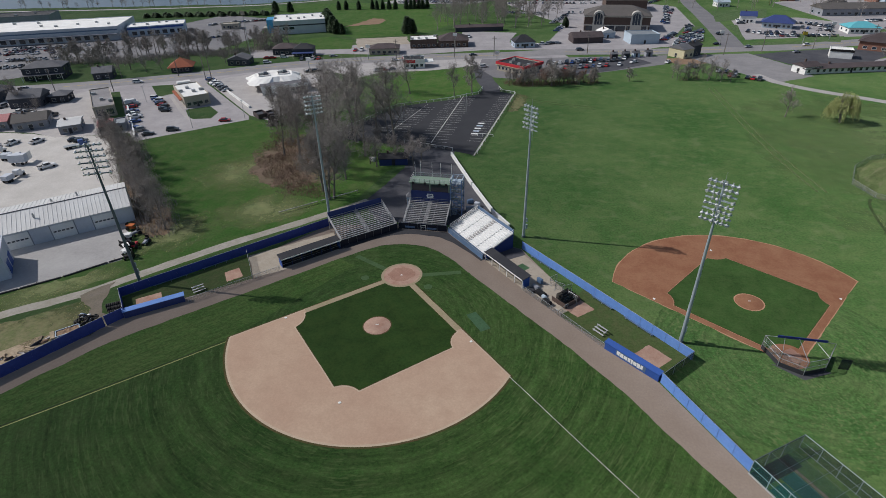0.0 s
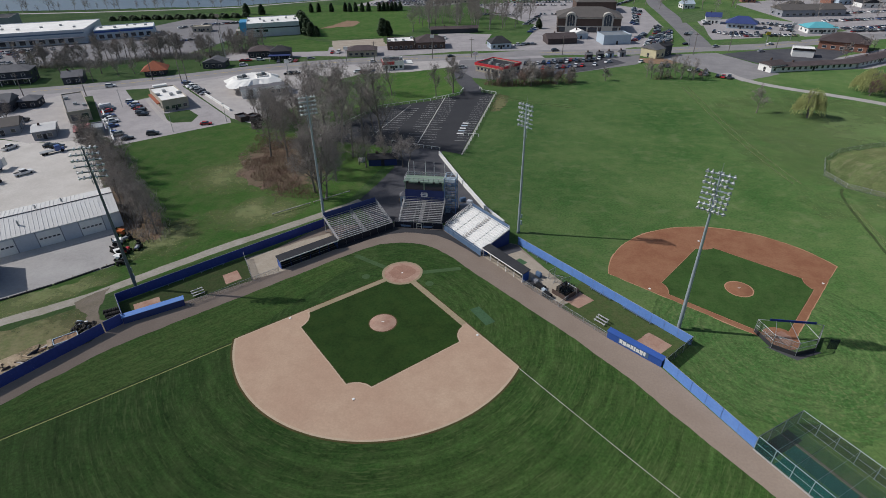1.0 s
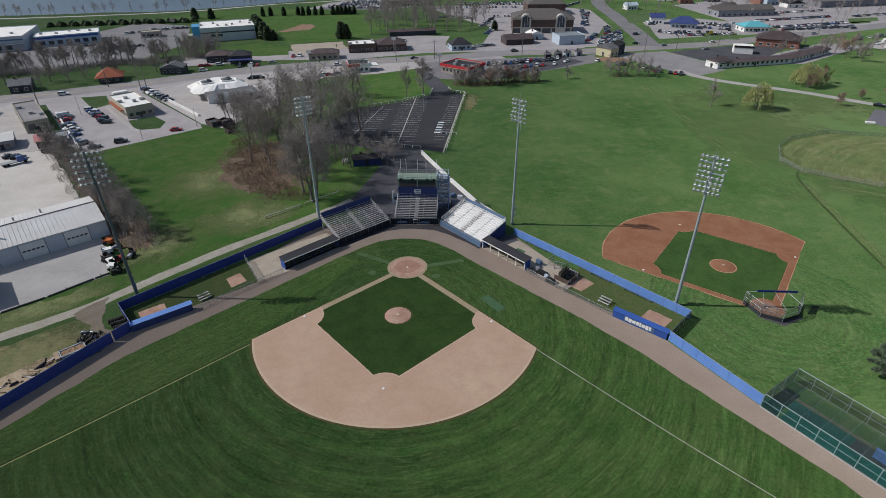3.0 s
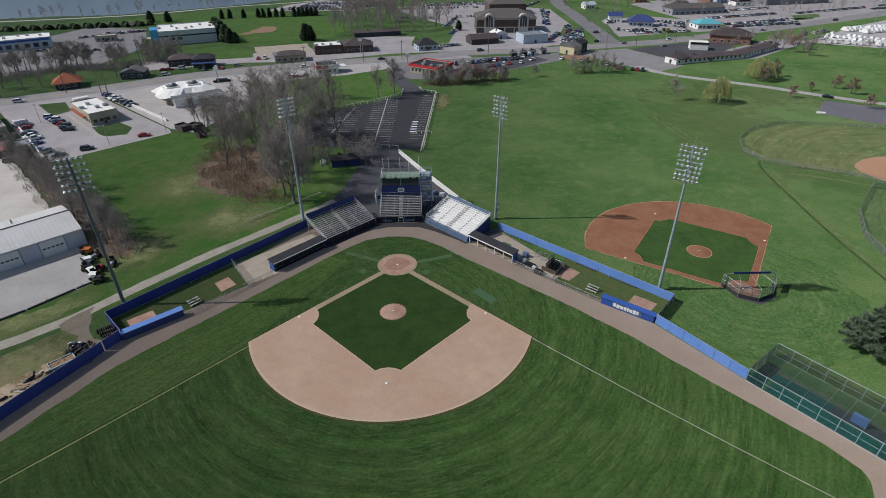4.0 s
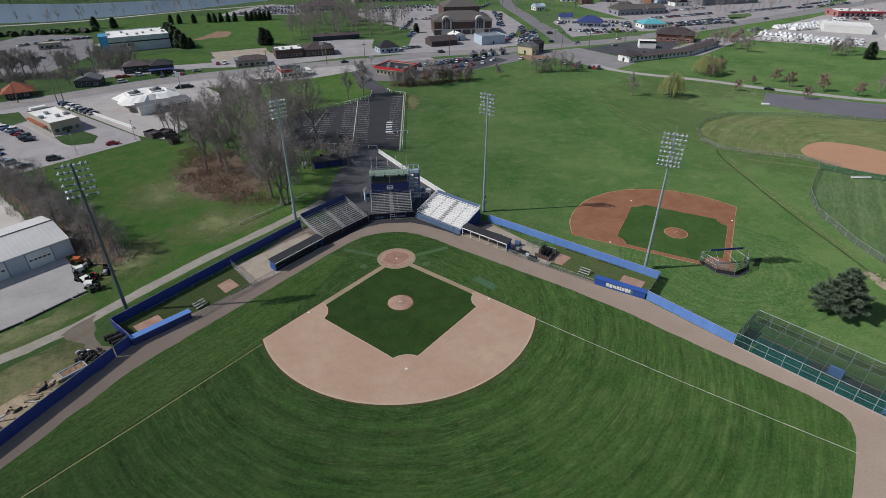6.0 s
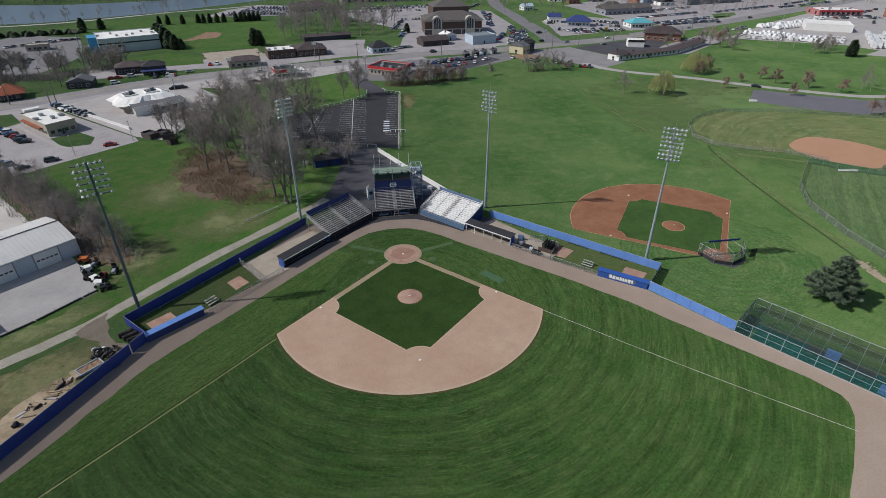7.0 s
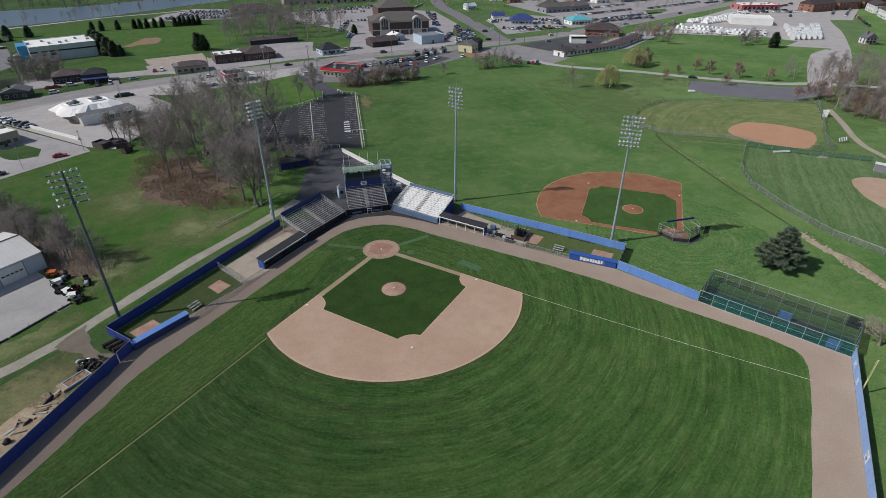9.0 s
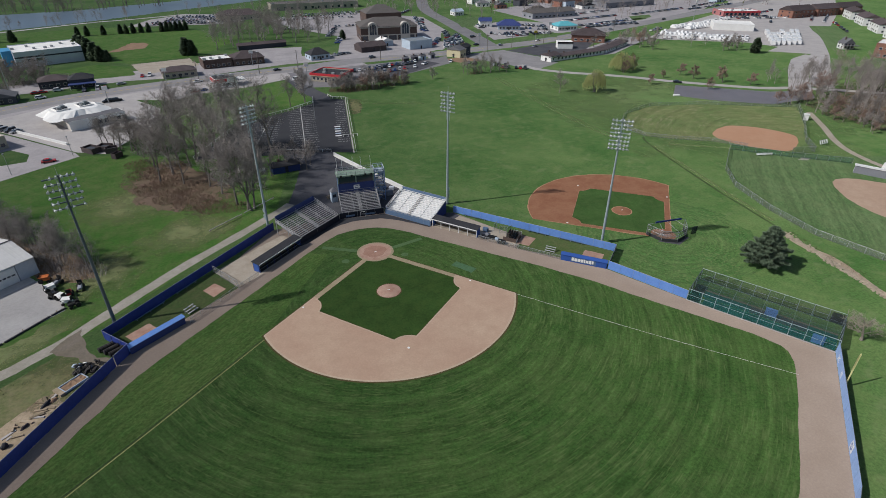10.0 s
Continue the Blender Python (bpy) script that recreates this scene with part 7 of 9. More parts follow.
part("awning", box(B(), -1.4, 4.0, 2.6, -0.06, 22.0, 3.0), M_ORANGE, th)
th = thing("restaurant", "white restaurant with a broad white mansard roof and roof wells", "building", -103.5, 129.5, 0, 33)
part("wall", box(B(), 0, 0, 0, 21, 24, 3.3), M_STONE, th)
part("slab_roof", box(B(), -0.4, -0.4, 3.3, 21.4, 6.6, 4.0), M_GSHINGLE, th, "grey flat roof over the front wing")
part("white_fascia", box(B(), -0.45, -0.5, 2.6, 21.45, -0.42, 4.1), M_WHITE, th)
part("white_fascia", box(B(), 21.42, -0.4, 2.6, 21.5, 6.6, 4.1), M_WHITE, th)
# mansard: corners drawn out, sides hollowed, a flat top with two sunken wells
bm = B()
X0, X1, Y0, Y1 = -5.2, 19.6, 5.6, 27.0
rim, top = [], []
for k in range(32):
    a = 2 * math.pi * (k + 0.5) / 32
    u, v = math.cos(a), math.sin(a)
    f = 1 / max(abs(u), abs(v))
    pull = 1 - 0.10 * (1 - abs(abs(u) - abs(v)))
    cusp = 0.06 * math.cos(8 * a)
    rim.append(bm.verts.new(((X0 + X1) / 2 + (X1 - X0) / 2 * u * f * (1.0 - cusp) * (0.95 + 0.05 * f), (Y0 + Y1) / 2 + (Y1 - Y0) / 2 * v * f * (1.0 - cusp) * (0.95 + 0.05 * f), 2.9 + 0.9 * abs(math.sin(4 * a)))))
    top.append(bm.verts.new(((X0 + X1) / 2 + (X1 - X0) * 0.36 * u * f * pull, (Y0 + Y1) / 2 + (Y1 - Y0) * 0.34 * v * f * pull, 5.6 + 0.25 * math.cos(4 * a))))
for k in range(32):
    bm.faces.new((rim[k], rim[(k + 1) % 32], top[(k + 1) % 32], top[k]))
bm.faces.new(top)
part("mansard_roof", bm, M_WROOF, th, "white mansard roof with drawn-out corners")
for x0, x1 in ((0.4, 5.0), (9.4, 14.0)):
    well = part("roof_well", box(B(), x0, 13.4, 5.4, x1, 18.8, 5.92), M_OLDASPH, th, "dark sunken roof well")
    for a0, b0, a1, b1 in ((x0 - 0.4, 13.0, x1 + 0.4, 13.38), (x0 - 0.4, 18.82, x1 + 0.4, 19.2), (x0 - 0.4, 13.4, x0 - 0.02, 18.8), (x1 + 0.02, 13.4, x1 + 0.4, 18.8)):
        part("well_kerb", box(B(), a0, b0, 5.3, a1, b1, 6.1), M_WROOF, th)
    for j in range(2):
        part("roof_unit", box(B(), x0 + 0.5 + 2.0 * j, 14.0 + 2.2 * j, 5.93, x0 + 2.1 + 2.0 * j, 16.0 + 2.2 * j, 7.0), M_GALV, th)
part("white_wall", box(B(), -0.2, -0.2, 0, 9.0, -0.03, 2.58), M_WHITE, th)
windows_row(th, 10, 20, 4, 0.9, 2.4, 1.6, 0)
# low walls round the restaurant lot
for a, b in (((-142.0, 149.5), (-100.5, 111.7)), ((-163.7, 113), (-126.0, 71))):
    L, H = along(a, b)
    th = thing("lot_wall", "long low white-painted retaining wall", "wall", a[0], a[1], 0, H)
    n = round(L / 4)
    blk = finish(box(B(), 0.02, -0.3, 0, L / n - 0.02, 0.3, 1.0), "panel", M_WHITE)
    for i in range(n):
        piece("panel", blk, th, pose(L * i / n, 0, 0))
for x, y, w, d, hd in ((-93, 101.5, 6, 4, -40), (-88, 101, 4.5, 4, -20), (-84, 97, 4, 3, 10), (-79, 90, 3.5, 2, 60)):
    th = thing("bin_enclosure", "brown timber enclosure for rubbish bins", "enclosure", x, y, 0, hd, "bin enclosures")
    for x0, y0, x1, y1 in ((0, 0, w, 0.15), (0, d - 0.15, w, d), (0, 0.16, 0.15, d - 0.16), (w - 0.15, 0.16, w, d - 0.16)):
        part("side", box(B(), x0, y0, 0, x1, y1, 2.0), M_SHINGLE, th)
    part("bin", box(B(), 0.6, 0.6, 0, w - 0.6, d - 0.6, 1.4), M_DWALL, th)
# blue-gabled hall by the ball ground
th = building("sports_hall", "grey metal sports hall with a white roof", (-169, 270), (-136.5, 284.5), 30, 8.4, "flat", M_SHEDWALL, M_WROOF, units=7, win=0, ends=0, door=False)
part("dark_band", box(B(), 0, -0.1, 5.2, 35.8, -0.02, 6.0), M_DWALL, th)
for x in (6, 10.5):
    part("window", box(B(), x, -0.1, 3.0, x + 3.4, -0.02, 4.6), M_GLASS, th)
part("blue_entrance", box(B(), -5.0, 8.0, 0, -0.06, 22.0, 8.8), M_AZURE, th, "bright blue entrance block")
part("porch", box(B(), -8.0, 9.0, 3.0, -5.05, 17.0, 3.4), M_BEIGE, th)
for y in (9.5, 13, 16.5):
    part("porch_post", box(B(), -7.8, y - 0.15, 0, -7.5, y + 0.15, 3.0), M_ORANGE, th)
# workshop hall on the gravel yard
th = thing("workshop_hall", "long pale metal workshop with a ribbed roof", "building", -122, -27.5, 0, 43.6)
LH = 58.0
part("wall", box(B(), 0, 0, 0, LH, 17.6, 4.7), M_SHEDWALL, th)
bm = B()
n = 58
cols = [(x, dz) for i in range(n) for x, dz in ((LH * i / n, 0.07), (LH * i / n + 0.12, 0.07), (LH * i / n + 0.14, 0.0), (LH * (i + 1) / n - 0.02, 0.0))]
rows = ((-0.5, 4.65), (8.8, 6.5), (18.1, 4.65))
top = [[bm.verts.new((x, y, z + dz)) for y, z in rows] for x, dz in cols]
low = [[bm.verts.new((x, y, z - 0.12)) for y, z in rows] for x, dz in cols]
for i in range(len(cols) - 1):
    for j in range(2):
        bm.faces.new((top[i][j], top[i + 1][j], top[i + 1][j + 1], top[i][j + 1]))
        bm.faces.new((low[i][j + 1], low[i + 1][j + 1], low[i + 1][j], low[i][j]))
    for j in (0, 2):
        bm.faces.new((low[i][j], low[i + 1][j], top[i + 1][j], top[i][j]))
for i in (0, len(cols) - 1):
    for j in range(2):
        bm.faces.new((low[i][j], low[i][j + 1], top[i][j + 1], top[i][j]))
part("roof", bm, M_METALROOF, th, "pale ribbed metal roof")
part("ridge_cap", box(B(), 0, 8.6, 6.5, LH, 9.0, 6.62), M_OLDASPH, th)
for x in (LH - 0.02,):
    bm = B()
    v = [bm.verts.new(p) for p in ((x + 0.03, 0, 4.6), (x + 0.03, 17.6, 4.6), (x + 0.03, 8.8, 6.35))]
    bm.faces.new(v)
    part("gable", bm, M_SHEDWALL, th)
for k, x in enumerate((LH - 7.0, LH - 16.5, LH - 26.5, LH - 36.5, LH - 46.5)):
    d = part("overhead_door", box(B(), x - 2.6, -0.1, 0.05, x + 2.6, -0.02, 4.0), M_WHITE, th, "white overhead door")
    for j in range(5):
        part("door_pane", box(B(), x - 2.3 + 0.95 * j, -0.13, 2.0, x - 1.6 + 0.95 * j, -0.105, 2.4), M_GLASS, d)
    part("door_frame", box(B(), x - 2.85, -0.08, 0.0, x - 2.62, -0.02, 4.2), M_GWALL, th)
    part("door_frame", box(B(), x + 2.62, -0.08, 0.0, x + 2.85, -0.02, 4.2), M_GWALL, th)
for x, y in ((40, 11.5), (46, 12.5), (36, 4.0)):
    part("roof_vent", tube(B(), (x, y, 5.6), (x, y, 6.9), 0.25, 0.2, 8), M_GALV, th)
th = building("block_house", "flat-roofed blue-grey concrete block building", (-106, -34), (-89.6, -17.8), 11, 6.0, "flat", M_SHEDWALL, M_METALROOF, units=2, win=3, win_w=1.6)
part("door", box(B(), 23.06, 2.0, 0.05, 23.12, 5.0, 3.2), M_ROYAL, th)
part("door", box(B(), 23.06, 6.2, 0.05, 23.12, 9.2, 3.2), M_ROYAL, th)
# far side, right
th = building("blue_shop", "shop with a broad blue metal roof", (160, 329), (177, 323), 12, 3.4, "hip", M_LBLUE, M_BLUEROOF, 4.2, win=6, over=1.2)
building("blue_shop", "white gabled shop with blue roof", (150, 346), (160, 344), 10, 4.6, "gable", M_WHITE, M_BLUEROOF, 2.6, win=2)
th = building("turquoise_shop", "white shop with a turquoise mansard roof", (206, 311), (224, 312), 13, 3.4, "hip", M_WHITE, M_TEAL, 3.0, win=6, win_w=1.6, over=0.8)
th = building("brick_shop", "red brick store with a brown hipped roof", (193, 263), (214, 251.5), 16, 4.6, "hip", M_RBRICK, M_SHINGLE, 4.2, win=5, win_w=2.0, frame_mat=M_WHITE, over=0.9)
th = building("kiosk", "white box kiosk with a black fascia", (170.5, 240), (180.5, 237), 8, 4.0, "flat", M_WHITE, M_WROOF, door=False)
part("fascia", box(B(), -0.2, -0.2, 3.4, 10.7, -0.06, 4.6), M_BLACK, th)
th = building("motel", "long single-storey white motel with brown roof", (146.5, 201), (192, 214.5), 8, 2.5, "gable", M_WHITE, M_SHINGLE, 1.3, win=14, win_w=1.2, over=0.9)
building("motel", "brown-roofed motel wing beside paving", (194, 216), (226, 240), 8, 2.5, "gable", M_WHITE, M_SHINGLE, 1.3, win=10, win_w=1.2, over=0.9)
building("motel_office", "white motel office with a brown gable roof", (142.5, 207.5), (146.2, 200), 9, 3.4, "gable", M_WHITE, M_SHINGLE, 1.8, win=1, ridge_across=True)
building("warehouse", "long grey-roofed warehouse with windows", (214, 380), (262, 388), 18, 4.6, "gable", M_GWALL, M_TANSHINGLE, 3.2, win=9, win_w=2.4)
building("warehouse", "long grey flat-roofed warehouse", (322, 432), (390, 446), 22, 5, "gable", M_GWALL, M_GSHINGLE, 3.0, win=8)
building("dealer_canopy", "low white canopy over parked vehicles", (334, 282), (360, 265), 22, 4.6, "flat", M_WHITE, M_WROOF, door=False)
th = building("supermarket", "white supermarket with a red fascia band", (398, 346), (434, 338), 22, 4.4, "flat", M_PINK, M_WROOF, units=8, win=8, win_w=2.6, pane_h=2.4)
part("red_band", box(B(), 0, -0.2, 3.4, 36.6, -0.06, 4.6), M_REDROOF, th)
th = building("town_house", "white gabled house with a grey porch roof", (362, 184), (369, 182), 7, 3.6, "gable", M_WHITE, M_GSHINGLE, 3.6, win=3, storeys=2, category="house", ridge_across=True)
part("porch_roof", box(B(), -0.5, -2.6, 2.5, 9.8, -0.02, 2.75), M_GSHINGLE, th)
building("school", "red brick school with arched windows", (357, 158), (374, 130), 22, 8.5, "flat", M_RBRICK, M_WROOF, win=9, storeys=2, win_w=1.6, frame_mat=M_WHITE)
for k in range(4):
    x, y = 424 + 25 * k, 196 + 34 * k
    building("town_houses", "row of white-sided town houses", (x + 15, y + 21), (x, y), 14, 6.4, "gable", M_WHITE, M_SHINGLE, 3.0, win=4, storeys=2, category="house", group="town houses")
for k in range(3):
    building("town_houses", "row of brick town houses with brown roofs", (452 + 34 * k, 318 + 4 * k), (482 + 34 * k, 322 + 4 * k), 15, 6.4, "gable", M_RBRICK, M_SHINGLE, 4.0, win=5, storeys=2, category="house", group="town houses")
building("town_house", "small white cottage on the green", (150, 420), (160, 422), 9, 3.4, "gable", M_WHITE, M_LBLUE, 2.4, win=2, category="house")
building("park_office", "long low hall with a brown hipped roof", (-66, 440), (-28, 448), 20, 4.0, "hip", M_BEIGE, M_SHINGLE, 4.5, win=6)
building("plaza", "long beige shopping plaza", (-20, 500), (70, 512), 24, 6, "flat", M_BEIGE, M_TANSHINGLE, units=6, win=12, win_w=2.6, pane_h=2.4)
building("drive_in_canopy", "low beige pavilion with a flat roof on the lot", (-220, 286), (-208, 290), 7, 3.4, "flat", M_BEIGE, M_BEIGE, win=4)

# scattered houses of the far quarter
rnd = random.Random(11)
walls = (M_WHITE, M_GWALL, M_BEIGE, M_RBRICK, M_LBLUE, M_DWALL)
wall_words = ("white", "grey", "beige", "red brick", "pale blue", "dark")
roofs = (M_GSHINGLE, M_SHINGLE, M_TANSHINGLE, M_DARK)
roof_words = ("grey", "brown", "tan", "black")
for k in range(100):
    side = k % 3
    if side == 0:
        x, y = rnd.uniform(156, 320), rnd.uniform(415, 640)
    elif side == 1:
        x, y = rnd.uniform(300, 640), rnd.uniform(440, 680)
    else:
        x, y = rnd.uniform(80, 640), rnd.uniform(560, 800)
    if 118 < x < 180 and y < 640:
        x += 50
    w, r = rnd.randrange(6), rnd.randrange(4)
    wd = rnd.uniform(10, 18)
    h = rnd.uniform(-25, 25)
    th = building("town_house", f"distant {wall_words[w]} house with a {roof_words[r]} roof", (x, y), (x + wd * math.cos(radians(h)), y + wd * math.sin(radians(h))), rnd.uniform(9, 13), rnd.choice((3.4, 5.6, 6.0)), rnd.choice(("gable", "gable", "hip")), walls[w], roofs[r], rnd.uniform(2.2, 3.6), win=0, ends=0, category="house", ridge_across=rnd.random() < 0.3, group="distant houses")
    g = finish(box(B(), -0.7, -0.05, 0, 0.7, 0.0, 1.3), "window", M_GLASS)
    for i in range(3):
        piece("window", g, th, pose(wd * (i + 0.5) / 3 + (0.9 if i == 1 else 0), -0.01, 1.0))

# ---- parking lot paint, kerb rails and masts ----
lines = B()
for k in range(22):
    y = 84 + 2.75 * k
    for x0, x1 in ((-12.2 + 0.06 * k, -6.8 + 0.06 * k), (-18.0 + 0.06 * k, -12.8 + 0.06 * k)):
        box(lines, x0, y, 0.021, x1, y + 0.12, 0.026)
    if k < 22:
        x = 4.6 + 0.081 * (y - 76)
        box(lines, x - 5.0, y + 3, 0.021, x - 0.3, y + 3.12, 0.026)
    if 3 < k < 16:
        box(lines, -30.5 + 0.35 * k, y - 2, 0.021, -25.0 + 0.35 * k, y - 1.88, 0.026)
        box(lines, -37.0 + 0.35 * k, y - 2, 0.021, -31.0 + 0.35 * k, y - 1.88, 0.026)
tagged(new("bay_lines", finish(lines, "bay_lines", M_PAINT)), "white painted parking bay lines on asphalt", "road marking", kind="structure")
ribbon("bay_line", [(-12.5, 83), (-11.2, 144)], 0.3, 0.027, M_PAINT, "long white line between parking bays", "road marking")
ribbon("bay_line", [(-31.2, 88), (-24.5, 128)], 0.2, 0.027, M_PAINT, "long white line between parking bays", "road marking")
for k in range(5):
    area("bay_symbol", [(0.2 + 0.2 * k, 94 + 3.0 * k), (2.6 + 0.2 * k, 94 + 3.0 * k), (2.6 + 0.2 * k, 95.3 + 3.0 * k), (0.2 + 0.2 * k, 95.3 + 3.0 * k)], 0.028, M_LBLUE if k % 2 else M_WHITE, "pale blue and white painted bay symbol", "road marking")
ribbon("lot_kerb", [(4.7, 73.5), (10.7, 148.4)], 0.45, 0.03, M_CONC, "pale concrete kerb beside the lot", "kerb")
link_fence([(-52, 83), (-37, 123), (-17, 135.5), (-5.2, 146.5), (-4.6, 155)], 1.0, 3.5, "low white rail fence round the parking lot", steel=M_WHITE, thick=3.0)
link_fence([(3, 157), (5.0, 151.5), (11, 149.0)], 1.0, 2.5, "low white rail fence at the lot entrance", steel=M_WHITE, thick=3.0)
link_fence([(-22, 81.5), (-3.4, 76.8)], 1.1, 3.0, "low white rail fence between lot and stands", steel=M_WHITE, thick=2.2)
link_fence([(3.0, 92.6), (8.8, 92.1)], 1.0, 2.0, "short white ramp rail beside the painted bays", steel=M_WHITE, thick=2.5)
link_fence([(5.7, 75), (11.5, 148)], 1.0, 4.0, "low rail fence along the parking lot kerb", steel=M_WHITE, thick=1.6)
th = building("park_shelter", "small navy park shelter with a dark roof", (-24.5, 59.8), (-15.5, 62.0), 5, 2.3, "gable", M_DKBLUE, M_DARK, 1.2, category="shelter")
th = thing("white_barrier", "white barrier boards beside the shelter", "barrier", -27.6, 62.4, 0, 70)
for k in range(3):
    part("board", box(B(), 0, 0.7 * k, 0, 1.6, 0.7 * k + 0.1, 1.4), M_WHITE, th)


def street_pole(x, y, h, label, sign=None, lean=0):
    th = thing("utility_pole", label, "pole", x, y, 0, 0, "utility poles")
    part("shaft", tube(B(), (0, 0, 0), (lean, 0, h), 0.22, 0.14, 7), M_BARK if sign is None else M_GALV, th)
    if sign is None:
        part("crossarm", box(B(), lean - 1.3, -0.08, h - 1.2, lean + 1.3, 0.08, h - 1.0), M_BARK, th)
    else:
        part("sign_box", box(B(), lean - 1.2, -0.2, h - 0.6, lean + 1.2, 0.2, h + 1.1), sign, th)
    return th


for x, y, h in ((-146.6, 150.6, 18), (-150.1, 201, 17), (-167, 157, 12), (-145.6, 154, 12), (-181, 126, 10), (-62, 208, 11), (-30, 217, 11), (-8, 222, 11), (118, 240, 12), (140, 250, 12), (-211, 122, 11), (-240, 108, 11), (170, 262, 11), (206, 278, 11), (250, 298, 11), (44, 234, 11)):
    street_pole(x, y, h, "tall timber utility pole beside the street")
for x, y, h, m in ((-150, 202.5, 24, M_BEIGE), (-99, 172, 7, M_WHITE), (-78, 206, 7, M_WHITE), (-34, 239, 8, M_WHITE), (-4, 203, 6, M_WHITE), (120, 262, 8, M_WHITE), (166, 268, 7, M_YEL), (188, 290, 9, M_WHITE), (352, 330, 16, M_WHITE)):
    street_pole(x, y, h, "roadside sign box on a steel pole", m)
for x, y in ((-125, 69), (-110, 84), (-95, 98), (-152, 112), (-6, 120), (-28, 100)):
    th = thing("lot_lamp", "slim grey parking lot lamp", "street lamp", x, y, 0, 0, "lot lamps")
    part("shaft", tube(B(), (0, 0, 0), (0, 0, 7.5), 0.1, 0.07, 6), M_GALV, th)
    part("head", box(B(), -0.2, -0.6, 7.4, 0.2, 0.6, 7.6), M_GALV, th)

# ---- vehicles ----


def car_proto(colour, kind, far=False):
    """One vehicle at the origin, nose along +x: shaped body, glazed cabin, four wheels."""
    word = {"saloon": "saloon car", "suv": "tall estate car", "pickup": "pickup truck", "van": "panel van"}[kind]
    th = thing("car" if kind != "van" else "van", f"parked {colour} {word} on its wheels", "car" if kind != "van" else "van")
    paint = CAR_PAINT[colour]
    L, W = {"saloon": (4.6, 1.8), "suv": (4.7, 1.9), "pickup": (5.6, 1.95), "van": (5.8, 2.1)}[kind]
    hood, deck = {"saloon": (0.82, 0.90), "suv": (1.0, 1.05), "pickup": (1.05, 1.05), "van": (1.15, 1.2)}[kind]
    h = L / 2
    side = [(-h, 0.32), (h, 0.32), (h, hood * 0.72), (h - 0.25, hood * 0.88), (h - 1.2, hood), (-h + 0.15, deck), (-h, deck * 0.85)]
    bm = B()
    l = [bm.verts.new((x, -W / 2 + (0.08 if z > 0.8 else 0), z)) for x, z in side]
    r = [bm.verts.new((x, W / 2 - (0.08 if z > 0.8 else 0), z)) for x, z in side]
    bm.faces.new(l), bm.faces.new(r[::-1])
    for i in range(len(side)):
        bm.faces.new((l[i], r[i], r[(i + 1) % len(side)], l[(i + 1) % len(side)]))
    top = {"saloon": 1.42, "suv": 1.75, "pickup": 1.8, "van": 2.35}[kind]
    x0, x1, x2, x3 = {"saloon": (-h + 0.5, -h + 1.1, 0.35, 1.15), "suv": (-h + 0.1, -h + 0.45, 0.5, 1.25), "pickup": (-0.9, -0.75, 0.75, 1.45), "van": (-h + 0.05, -h + 0.12, 1.35, 2.1)}[kind]
    box(bm, x1 - 0.05, -W / 2 + 0.22, top - 0.07, x2 + 0.05, W / 2 - 0.22, top)
    part("body", bm, paint, th)
    base = deck - 0.04
    prof = [(x0, base), (x3, base), (x2, top - 0.07), (x1, top - 0.07)]
    bm = B()
    l = [bm.verts.new((x, -W / 2 + (0.1 if z == base else 0.24), z)) for x, z in prof]
    r = [bm.verts.new((x, W / 2 - (0.1 if z == base else 0.24), z)) for x, z in prof]
    bm.faces.new(l), bm.faces.new(r[::-1])
    for i in range(4):
        bm.faces.new((l[i], r[i], r[(i + 1) % 4], l[(i + 1) % 4]))
    part("cabin_glass" if kind != "van" else "cargo_body", bm, M_GLASS if kind != "van" else paint, th)
    if kind == "van":
        part("windscreen", box(B(), 1.45, -W / 2 + 0.25, 1.5, 1.98, W / 2 - 0.25, 2.0), M_GLASS, th)
    if kind == "pickup":
        part("load_bed", box(B(), -h + 0.12, -W / 2 + 0.2, deck - 0.02, -1.05, W / 2 - 0.2, deck + 0.015), M_BLACK, th)
    wheel = finish(tube(B(), (0, -0.11, 0), (0, 0.11, 0), 0.33, n=8), "wheel", M_BLACK)
    if far:
        axle = finish(tube(B(), (0, -W / 2, 0), (0, W / 2, 0), 0.33, n=7), "axle", M_BLACK)
        for x in (-h + 0.9, h - 0.9):
            piece("axle", axle, th, pose(x, 0, 0.33))
        return th
    for x in (-h + 0.9, h - 0.9):
        for y in (-W / 2 + 0.1, W / 2 - 0.1):
            piece("wheel", wheel, th, pose(x, y, 0.33))
    return th


PROTO = {}
KINDS = [("white", "saloon"), ("silver", "saloon"), ("black", "saloon"), ("grey", "suv"), ("white", "suv"), ("blue", "saloon"), ("red", "saloon"), ("black", "suv"), ("silver", "suv"), ("white", "pickup"), ("grey", "pickup"), ("white", "van")]


def park(x, y, heading, key, z=0.035):
    m = pose(x, y, z, 0, 0, heading)
    key = (*key, math.hypot(x, y + 110) > 270)
    if key not in PROTO:
        PROTO[key] = car_proto(*key)
        PROTO[key].matrix_basis = m
        tagged(PROTO[key], group="parked vehicles")
        return PROTO[key]
    return copy_thing(PROTO[key], m)


rc = random.Random(21)


def row(a, b, n, heading, fill=0.85, only=None, jitter=0.3):
    for i in range(n):
        if rc.random() > fill:
            continue
        t = (i + 0.5) / n
        key = only or rc.choice(KINDS[:11])
        park(a[0] + (b[0] - a[0]) * t + rc.uniform(-jitter, jitter), a[1] + (b[1] - a[1]) * t + rc.uniform(-jitter, jitter), heading + rc.choice((0, 180)) + rc.uniform(-3, 3), key)


